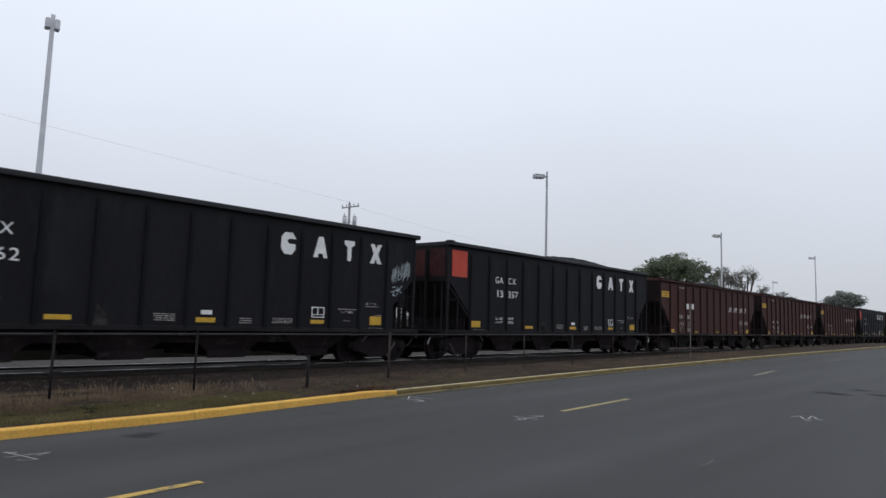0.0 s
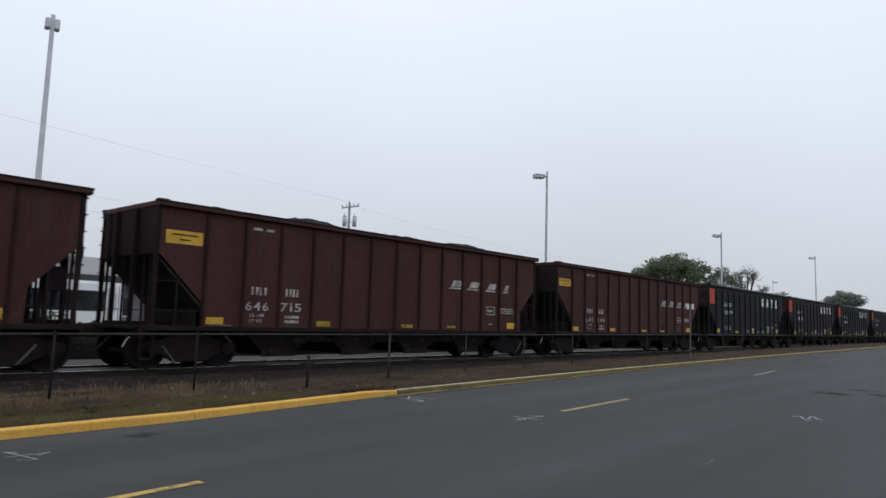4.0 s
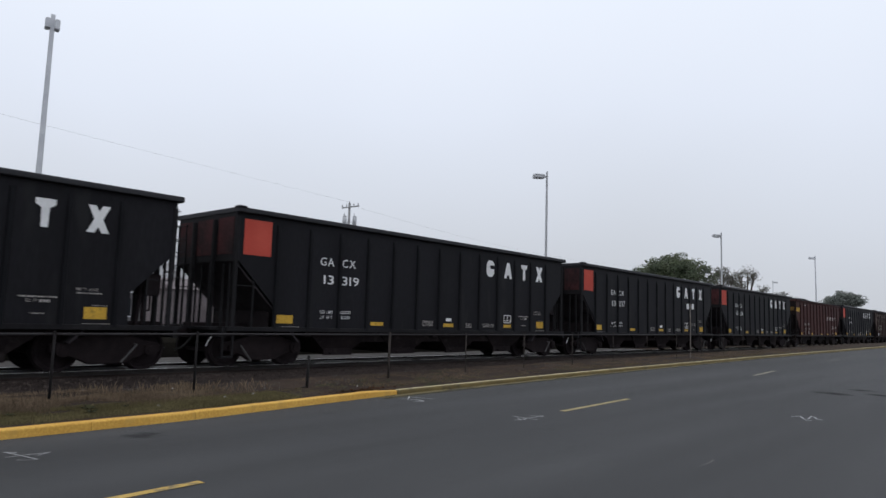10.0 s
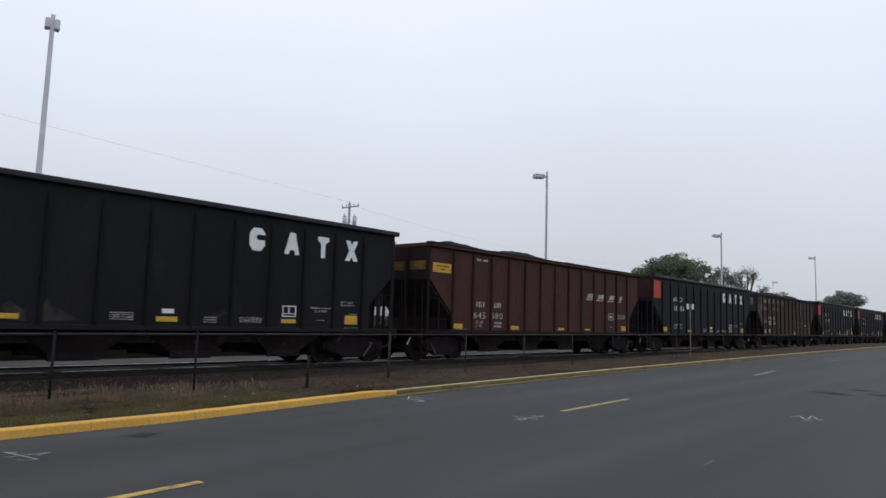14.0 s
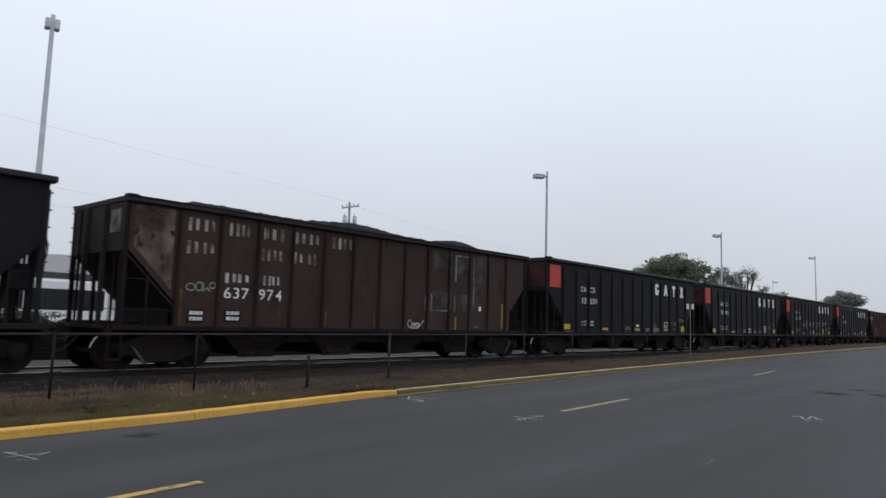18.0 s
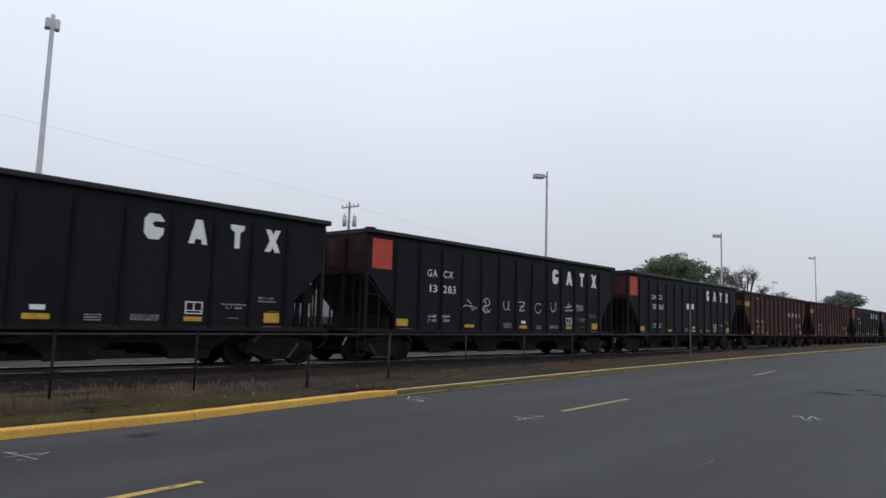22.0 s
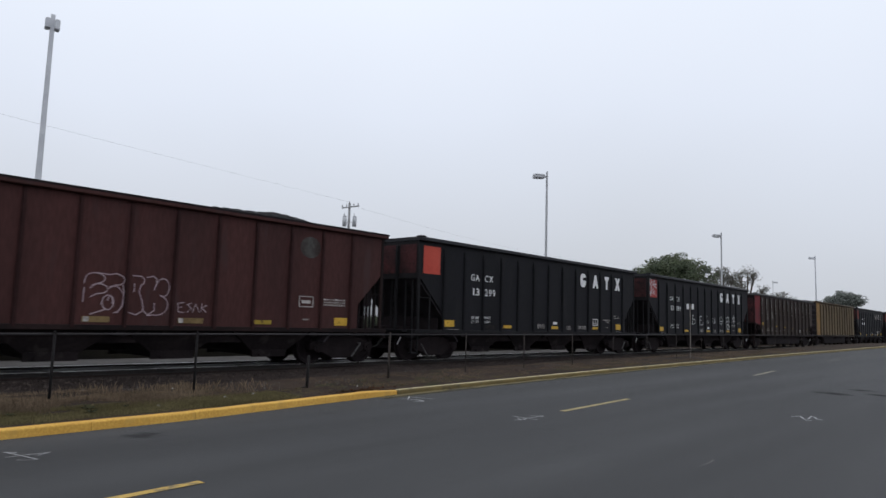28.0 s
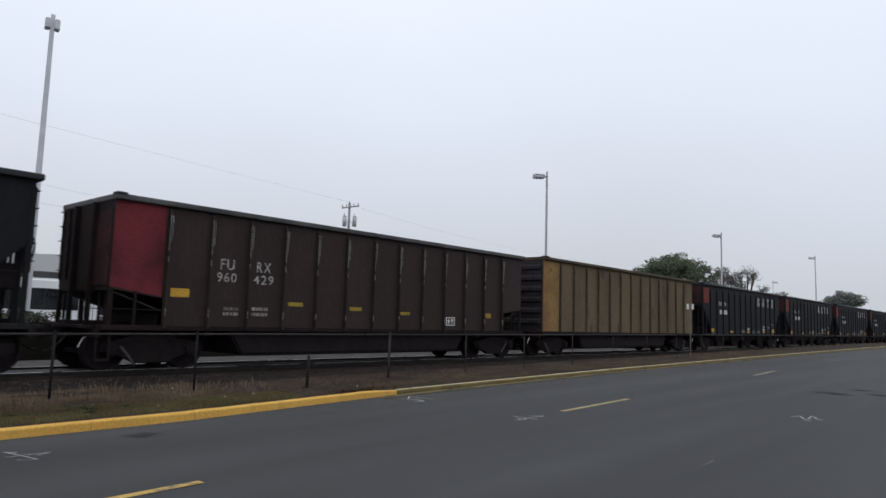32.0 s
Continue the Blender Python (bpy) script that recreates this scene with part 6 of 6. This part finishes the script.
def low_building():
    b = thing("station_shelter", (-14.0, 58.0, 0.2), "long low grey building with dark flat roof", "building")
    bm = B()
    box(bm, 0, 46, 0, 9, 0, 3.52)
    part("wall", bm, M["wall_grey"], b)
    bm = B()
    box(bm, -0.8, 46.8, -1.2, 9.8, 3.52, 4.22)
    softened(bm, 0.04)
    part("roof", bm, M["roof_dark"], b)
    for k in range(9):
        bm = B()
        box(bm, 2 + k * 5, 4.6 + k * 5, -0.05, 0.0, 1.0, 2.5)
        w = part("window", bm, M["glass"], b)
        bm = B()
        box(bm, 1.95 + k * 5, 4.65 + k * 5, -0.09, -0.05, 0.92, 1.0)
        part("sill", bm, M["bus_white"], w)
    return b


low_building()


BUS_WHEELS = []


def city_bus(x, y):
    """Twelve metre bus, its side along its own x axis."""
    bus = thing("city_bus", (x, y, 0.21), "white city bus with a dark window band, pulling away", "bus")
    bm = B()
    box(bm, 0, 12.0, 0, 2.55, 0.32, 2.86)
    softened(bm, 0.12, 3)
    part("body", bm, M["bus_white"], bus)
    for k in range(7):
        bm = B()
        box(bm, 0.5 + k * 1.5, 1.94 + k * 1.5, -0.012, 0.0, 1.34, 2.37)
        w = part("window", bm, M["glass"], bus, "dark tinted side window")
        bm = B()
        box(bm, 0.56 + k * 1.5, 1.88 + k * 1.5, -0.02, -0.012, 2.08, 2.11)
        part("window_bar", bm, M["rubber"], w)
        bm = B()
        box(bm, 1.94 + k * 1.5, 2.0 + k * 1.5, -0.014, 0.0, 1.34, 2.37)
        part("window_pillar", bm, M["rubber"], bus)
    bm = B()
    box(bm, 11.28, 11.62, -0.012, 0.0, 1.36, 2.3)
    part("driver_window", bm, M["transformer"], bus, "grey driver's window")
    for a in (11.18, 11.70):
        bm = B()
        box(bm, a, a + 0.025, -0.012, 0.0, 0.5, 2.6)
        part("body_seam", bm, M["rubber"], bus)
    bm = B()
    box(bm, 12.0, 12.02, 0.15, 2.4, 1.05, 2.6)
    part("windscreen", bm, M["glass"], bus)
    bm = B()
    tube(bm, (11.7, -0.05, 2.75), (12.05, -0.2, 2.92), 0.03, 8)
    tube(bm, (12.05, -0.2, 2.92), (12.25, -0.25, 2.75), 0.03, 8)
    box(bm, 12.2, 12.28, -0.36, -0.16, 2.35, 2.75)
    part("mirror", bm, M["bus_white"], bus)
    bm = B()
    box(bm, 2.0, 6.0, 0.8, 1.75, 2.86, 3.02)
    softened(bm, 0.05)
    part("roof_unit", bm, M["bus_white"], bus)
    bm = B()
    box(bm, 0.4, 11.6, -0.01, 0.0, 0.62, 0.66)
    part("rub_strip", bm, M["galv"], bus)
    for wx in (2.6, 9.3):
        for wy in (-0.01, 2.28):
            bm = B()
            tube(bm, (0, 0, 0), (0, 0.28, 0), 0.48, 20)
            w = part("wheel", bm, M["rubber"], bus)
            w.location = (wx, wy, 0.48)
            bm = B()
            y0 = -0.012 if wy < 1 else 0.28
            tube(bm, (0, y0, 0), (0, y0 + 0.012, 0), 0.26, 16)
            for k in range(5):
                c, d = 0.17 * math.cos(1.2566 * k), 0.17 * math.sin(1.2566 * k)
                tube(bm, (c, y0 - 0.012, d), (c, y0 + 0.02, d), 0.03, 6)
            part("rim", bm, M["galv"], w)
            BUS_WHEELS.append(w)
    return bus


BUS_X, BUS_Y = 3.55, 36.0
BUS = city_bus(BUS_X, BUS_Y)


def box_trailer(x, y):
    t = thing("box_trailer", (x, y, 0.21), "pale grey box trailer parked on the yard", "trailer")
    bm = B()
    box(bm, 0, 9.5, 0, 2.5, 1.05, 3.9)
    softened(bm, 0.04)
    part("box", bm, M["trailer_grey"], t)
    for k in range(9):
        bm = B()
        box(bm, 0.6 + k * 1.03, 0.64 + k * 1.03, -0.02, 0.0, 1.1, 3.85)
        part("post", bm, M["galv"], t)
    bm = B()
    box(bm, 0, 9.5, 0.2, 2.3, 0.85, 1.05)
    box(bm, 1.5, 1.7, 0.2, 0.4, 0.0, 0.85)
    part("chassis", bm, M["steel"], t)
    for wx in (7.2, 8.4):
        for wy in (0.05, 2.2):
            bm = B()
            tube(bm, (wx, wy, 0.5), (wx, wy + 0.25, 0.5), 0.5, 18)
            part("wheel", bm, M["rubber"], t)
    return t


box_trailer(24.3, 37.0)


def yard_shed():
    s = thing("storage_shed", (20.2, 40.0, 0.2), "dull reddish-grey ribbed metal storage shed", "shed")
    bm = B()
    box(bm, 0, 6.0, 0, 4.0, 0, 2.9)
    part("wall", bm, M["shed_sheet"], s)
    bm = B()
    prism(bm, [(-0.2, 2.85), (4.2, 2.85), (2.0, 3.6)], "x", -0.2, 6.2)
    part("roof", bm, M["shed_sheet"], s)
    for k in range(14):
        bm = B()
        box(bm, 0.2 + k * 0.42, 0.26 + k * 0.42, -0.03, 0.0, 0.05, 2.85)
        part("cladding_rib", bm, M["shed_sheet"], s)
    return s


yard_shed()


def leaf_cloud(bm, centre, radii, count, size, rnd, hollow=0.55):
    for _ in range(count):
        while True:
            p = Vector((rnd.uniform(-1, 1), rnd.uniform(-1, 1), rnd.uniform(-1, 1)))
            if hollow < p.length < 1.0:
                break
        k = 1 + 0.25 * noise.noise(p * 2.2 + Vector(centre))
        c = Vector(centre) + Vector((p.x * radii[0], p.y * radii[1], p.z * radii[2])) * k
        u = Vector((rnd.gauss(0, 1), rnd.gauss(0, 1), rnd.gauss(0, 0.6))).normalized()
        w = u.orthogonal().normalized() * size * rnd.uniform(0.35, 0.7)
        u = u * size * rnd.uniform(0.6, 1.2)
        bm.faces.new([bm.verts.new(c + q) for q in (-u, w * 0.9, u, -w)])


def make_tree(x, y, height, spread, leafmat, seed, clumps, leaves, size, label, bare=0.0):
    rnd = random.Random(seed)
    tree = thing("tree", (x, y, 0.16), label, "tree", "trees beyond the train")
    bm = B()
    fork = height * 0.28
    tube(bm, (0, 0, 0), (0.1, 0, fork), 0.32, 10, 0.22)
    tips = []
    for k in range(clumps):
        a = 2 * math.pi * k / clumps * 2.4 + rnd.uniform(-0.3, 0.3)
        r = spread * math.sqrt((k + 0.6) / clumps) * rnd.uniform(0.75, 1.0)
        z = fork + (height - fork) * (0.30 + 0.58 * math.sqrt(max(0, 1 - (r / spread) ** 2)) * rnd.uniform(0.8, 1.05))
        tip = Vector((math.cos(a) * r, math.sin(a) * r, z))
        mid = Vector((tip.x * 0.4, tip.y * 0.4, fork + (z - fork) * 0.55))
        tube(bm, (0.1, 0, fork * 0.95), mid, 0.13, 7, 0.08)
        tube(bm, mid, tip, 0.08, 6, 0.03)
        for _ in range(6 if bare else 3):
            e = tip + Vector((rnd.uniform(-1, 1), rnd.uniform(-1, 1), rnd.uniform(0.1, 1.1))) * spread * 0.26
            tube(bm, mid.lerp(tip, rnd.uniform(0.5, 1)), e, 0.03, 5, 0.012)
            tips.append(e)
        tips.append(tip)
    part("trunk", bm, M["bark"], tree)
    bm = B()
    per = max(6, leaves // len(tips))
    for t in tips:
        rr = spread * rnd.uniform(0.16, 0.30)
        leaf_cloud(bm, t, (rr, rr, rr * 0.75), per, size, rnd, 0.25)
    part("crown", bm, M[leafmat], tree)
    return tree


make_tree(76.1, 32.0, 9.3, 4.15, "leaf", 11, 30, 12500, 0.16, "broad leafy green tree with rounded crown")
make_tree(89.2, 31.0, 9.5, 2.3, "leaf_pale", 12, 14, 1900, 0.13, "thin grey-green tree with gaps", 1.0)
make_tree(98.6, 31.0, 10.3, 2.4, "leaf_pale", 17, 13, 1100, 0.14, "half-bare tree with sparse leaves", 1.0)
make_tree(106.5, 31.0, 7.8, 1.9, "leaf_pale", 23, 9, 420, 0.16, "half-bare tree with sparse leaves", 1.0)
make_tree(116.0, 31.0, 7.7, 2.2, "leaf_pale", 29, 9, 260, 0.16, "half-bare tree with sparse leaves", 1.0)
make_tree(154.6, 30.0, 9.25, 3.7, "leaf_far", 37, 22, 8500, 0.20, "rounded green tree, its leaves painted pale with haze")

# yard beyond the strip, and the dark shrub bank before it
strip("yard", 23.0, 70.0, -70.0, 220.0, 0.20, M["lot"], "pale grey concrete yard", "pavement", zf=lambda x: 0.0, step=10.0)


def shrub_bank():
    bm = B()
    xs = [-30 + 0.8 * i for i in range(200)]
    prof = ((20.55, 0.12), (20.75, 0.62), (21.1, 0.98), (21.9, 1.10), (22.5, 0.7), (22.9, 0.15))
    rows = [[bm.verts.new((x, y + 0.12 * noise.noise((x * 0.9, y, 1)), z * (1.36 if x < 7.0 else (1.0 if x < 13.6 else 1.45)) * (1 + 0.12 * noise.noise((x * 0.6, y, 7))))) for y, z in prof] for x in xs]
    for i in range(len(xs) - 1):
        for j in range(len(prof) - 1):
            bm.faces.new((rows[i][j], rows[i + 1][j], rows[i + 1][j + 1], rows[i][j + 1]))
    solid("earth_bank", bm, M["bank"], "low dark earth bank under shrubs", "bank", kind="structure")
    bm = B()
    rnd = random.Random(3)
    for k in range(420):
        x = -10 + 0.27 * k
        if x < 7.2:
            top = 1.30
        elif x < 13.6:
            top = 1.02
        else:
            top = min(1.52, 1.30 + 0.03 * (x - 13.6))
        layers = 1 if x < 13.6 else 2
        for n in range(layers):
            leaf_cloud(bm, (x, 21.0 + rnd.uniform(-0.2, 0.5), top - 0.34 * n + rnd.uniform(-0.12, 0.06)), (0.42, 0.36, 0.28), 110 if x < 7.2 else (34 if x < 13.6 else 60), 0.065 if x < 13.6 else 0.10, rnd, 0.2)
    tagged(new("shrubs", to_mesh("shrubs", bm, M["hedge"])), "dark green shrubs on the bank", "shrubs", kind="stuff")


shrub_bank()
# ---- sign post on the verge ----
sp = thing("sign_post", (28.6, 11.3, road_z(28.6) + 0.14), "thin post with two small white plates", "sign")
bm = B()
box(bm, -0.018, 0.018, -0.015, 0.015, -0.05, 2.25)
part("post", bm, M["post_grey"], sp)
for dx in (-0.1, 0.1):
    bm = B()
    box(bm, dx - 0.045, dx + 0.045, -0.03, -0.016, 2.02, 2.25)
    part("plate", bm, M["sign"], sp)
sp.rotation_euler = (0, 0, radians(-66))

# ---- grass, stones and litter on the verge ----


def grass(name, material, count, x0, x1, y0, y1, height, seed, label, bare=-0.12):
    rnd = random.Random(seed)
    vs, fs = [], []
    for _ in range(count):
        x, y = rnd.uniform(x0, x1), rnd.uniform(y0, y1)
        thin = name == "dry_grass" and x < 9.0 and rnd.random() < (x - 3.8) / 3.4
        if thin or noise.noise((x * 0.8, y * 1.1, seed)) < bare or y < kerb_line(x) + 0.26:
            continue
        z = verge_z(x, y) - 0.015
        for _b in range(6):
            a = rnd.uniform(0, 6.283)
            l = height * rnd.uniform(0.4, 1.15)
            lean = rnd.uniform(0.05, 0.55) * l
            w = rnd.uniform(0.0016, 0.0042)
            px, py = x + rnd.gauss(0, 0.05), y + rnd.gauss(0, 0.05)
            cx, cy = math.cos(a), math.sin(a)
            i = len(vs)
            vs += [(px - cy * w, py + cx * w, z), (px + cy * w, py - cx * w, z), (px + cx * lean * 0.4 + cy * w * 0.7, py + cy * lean * 0.4 - cx * w * 0.7, z + l * 0.6), (px + cx * lean, py + cy * lean, z + l)]
            fs += [(i, i + 1, i + 2), (i, i + 2, i + 3)]
    me = bpy.data.meshes.new(name)
    me.from_pydata(vs, [], fs)
    me.materials.append(M[material])
    tagged(new(name, me), label, "grass", kind="stuff")


grass("dry_grass", "dry_grass", 12000, 0.5, 8.0, 10.5, 12.2, 0.085, 1, "pale dry grass tufts on the verge")
grass("dry_grass", "dry_grass", 6500, 7.0, 45.0, 10.5, 12.4, 0.055, 2, "short dry grass on the verge")
grass("green_grass", "green_grass", 15000, 0.5, 7.5, 9.78, 10.75, 0.06, 3, "short green grass along the kerb", -0.45)
grass("green_grass", "green_grass", 2600, 7.0, 40.0, 10.3, 11.0, 0.04, 4, "short green grass along the kerb")
grass("dry_grass", "dry_grass", 3600, 0.5, 7.2, 12.0, 13.1, 0.10, 6, "thin brown grass thinning out over the ballast foot", 0.0)
grass("tall_grass", "dry_grass", 160, 0.5, 8.0, 10.9, 12.4, 0.17, 5, "thin taller stalks of dry grass")
grass("tall_grass", "dry_grass", 70, 4.4, 7.4, 11.3, 12.7, 0.17, 8, "thin taller stalks of dry grass")


def stones():
    rnd = random.Random(7)
    vs, fs = [], []
    for _ in range(15000):
        x = 1.5 + 42.0 * rnd.random() ** 1.7
        y = rnd.uniform(12.4, 14.6)
        z = max(ground_z(x, y), 0.03 + 0.17 * min(1.0, max(0.0, (y - 13.5) / 0.9)) if y > 13.5 else -9) + 0.01
        r = rnd.uniform(0.012, 0.034)
        i = len(vs)
        for k in range(4):
            a = k * 1.571 + rnd.uniform(-0.5, 0.5)
            vs.append((x + r * math.cos(a) * rnd.uniform(.7, 1.3), y + r * math.sin(a), z + rnd.uniform(-0.3, 0.3) * r))
        vs.append((x + rnd.uniform(-.3, .3) * r, y, z + r * rnd.uniform(0.6, 1.1)))
        fs += [(i, i + 1, i + 4), (i + 1, i + 2, i + 4), (i + 2, i + 3, i + 4), (i + 3, i, i + 4)]
    me = bpy.data.meshes.new("ballast_stones")
    me.from_pydata(vs, [], fs)
    me.materials.append(M["stone"])
    tagged(new("ballast_stones", me), "loose grey-brown ballast stones", "gravel", kind="stuff")


stones()


def chips():
    """Pale chips and dead leaves scattered on the bare soil of the verge."""
    rnd = random.Random(11)
    vs, fs = [], []
    for _ in range(1500):
        x, y = 5.5 + 34 * rnd.random() ** 1.6, rnd.uniform(10.4, 12.6)
        if noise.noise((x * 0.7, y * 0.9, 2)) < 0.0 or y < kerb_line(x) + 0.3:
            continue
        z, r = verge_z(x, y) + 0.012, rnd.uniform(0.008, 0.026)
        i = len(vs)
        for k in range(4):
            a = k * 1.571 + rnd.uniform(-0.6, 0.6)
            vs.append((x + r * math.cos(a), y + r * math.sin(a), z + rnd.uniform(-0.2, 0.3) * r))
        vs.append((x, y, z + r * 0.9))
        fs += [(i, i + 1, i + 4), (i + 1, i + 2, i + 4), (i + 2, i + 3, i + 4), (i + 3, i, i + 4)]
    me = bpy.data.meshes.new("gravel_chips")
    me.from_pydata(vs, [], fs)
    me.materials.append(M["gravel"])
    tagged(new("gravel_chips", me), "pale gravel chips scattered on dark soil", "gravel", kind="stuff")


chips()

for k, (x, y, s) in enumerate(((5.06, 10.21, 0.028), (6.35, 10.50, 0.035), (6.94, 10.57, 0.022), (5.16, 13.43, 0.030), (6.18, 12.00, 0.018), (9.34, 10.52, 0.020))):
    bm = B()
    z = verge_z(x, y) + 0.02
    pts = [(x + s * math.cos(a) * (1 + 0.3 * math.sin(3 * a + k)), y + s * 0.7 * math.sin(a)) for a in (0.3, 1.4, 2.6, 3.7, 4.9, 5.8)]
    prism(bm, pts, "z", z, z + 0.015 + 0.006 * (k % 3))
    solid("litter", bm, M["litter"], "scrap of pale litter in the grass", "litter", "litter on the verge")


def weed(x, y, r, seed):
    """A low clump of broad leaves."""
    rnd = random.Random(seed)
    root = thing("weed", (x, y, verge_z(x, y)), "low dark green broad-leaved weed clump", "weed", "weeds on the verge")
    bm = B()
    for _ in range(34):
        a, l, up = rnd.uniform(0, 6.283), r * rnd.uniform(0.5, 1.1), rnd.uniform(0.15, 0.9)
        w = l * rnd.uniform(0.16, 0.28)
        c, d = math.cos(a), math.sin(a)
        pts = [(0, 0, 0), (c * l * 0.5 - d * w, d * l * 0.5 + c * w, l * up * 0.7), (c * l, d * l, l * up * 0.55), (c * l * 0.5 + d * w, d * l * 0.5 - c * w, l * up * 0.7)]
        bm.faces.new([bm.verts.new(p) for p in pts])
    part("leaves", bm, M["weed_leaf"], root)


for k, (x, y, r) in enumerate(((4.12, 10.40, 0.17), (4.03, 10.06, 0.12), (3.1, 10.4, 0.10), (4.66, 10.43, 0.07), (6.25, 10.15, 0.08), (2.6, 10.9, 0.12), (7.25, 10.13, 0.07))):
    weed(x, y, r, 40 + k)


def dead_leaves():
    """A drift of rust-brown dead leaves at the kerb."""
    rnd = random.Random(21)
    vs, fs = [], []
    for _ in range(300):
        x = rnd.gauss(9.2, 0.55)
        y = kerb_line(x) + 0.2 + abs(rnd.gauss(0, 0.10))
        z, r, a = verge_z(x, y) + rnd.uniform(-0.005, 0.03), rnd.uniform(0.012, 0.03), rnd.uniform(0, 6.283)
        c, d = math.cos(a) * r, math.sin(a) * r
        i = len(vs)
        vs += [(x - c, y - d, z), (x + d * 0.6, y - c * 0.6, z + rnd.uniform(0, r)), (x + c, y + d, z), (x - d * 0.6, y + c * 0.6, z + rnd.uniform(0, r))]
        fs += [(i, i + 1, i + 2), (i, i + 2, i + 3)]
    me = bpy.data.meshes.new("dead_leaves")
    me.from_pydata(vs, [], fs)
    me.materials.append(M["dead_leaf"])
    tagged(new("dead_leaves", me), "drift of rust-brown dead leaves against the kerb", "leaves", kind="stuff")


dead_leaves()
wire((42.4, 50.0, 12.75), (-8.0, 50.0, 15.1), 0.1)
wire((42.35, 49.8, 8.16), (-8.0, 50.0, 11.45), 0.05)
wire((42.35, 49.8, 7.8), (-8.0, 50.0, 9.4), 0.05)
wire((43.4, 50.0, 12.4), (110.0, 52.0, 12.0), 1.2)


# ---- the whole train rolls past, its wheels turning; the bus creeps back ----
RUN = [(0.0, 0.12), (6.0, 63.10), (13.0, 136.22), (19.0, 198.86), (25.0, 261.45), (28.0, 292.72), (30.5, 318.65), (32.0, 334.28)]


def travelled(t):
    for (a, p), (b, q) in zip(RUN, RUN[1:]):
        if t <= b:
            return p + (q - p) * (t - a) / (b - a)
    return RUN[-1][1]


def bus_way(t):
    """How far the bus has rolled back towards the left by time t."""
    return 0.5 * 0.56 * max(0.0, t - 29.9) ** 2


def motions():
    times = [0.0, 29.9] + [30.1 + 0.2 * k for k in range(9)] + [32.0]
    walk(BUS, [(t, pose(BUS_X - bus_way(t), BUS_Y, 0.21)) for t in times])
    for w in BUS_WHEELS:
        x, y, z = w.location
        walk(w, [(t, pose(x, y, z, 0, -math.degrees(bus_way(t) / 0.48), 0)) for t in times])
    for i, car in enumerate(CARS):
        x0 = 0.40 + PITCH * i
        walk(car, [(t, pose(x0 - s, TRACK_Y, RAIL_Z)) for t, s in RUN])
    # the wheelsets all turn alike: key one of each pair, and let the rest follow the same keys
    for side, sets in WHEELSETS.items():
        rows = []
        steps = 960
        for k in range(steps + 1):
            t = 32.0 * k / steps
            rows.append((t, pose(side * 0.89, 0, 0.46, 0, -math.degrees(travelled(t) / 0.46) % 360.0, 0)))
        walk(sets[0], rows)
        keys = sets[0].animation_data
        for w in sets[1:]:
            w.rotation_mode = "QUATERNION"
            own = w.animation_data_create()
            own.action = keys.action
            own.action_slot = keys.action_slot


motions()
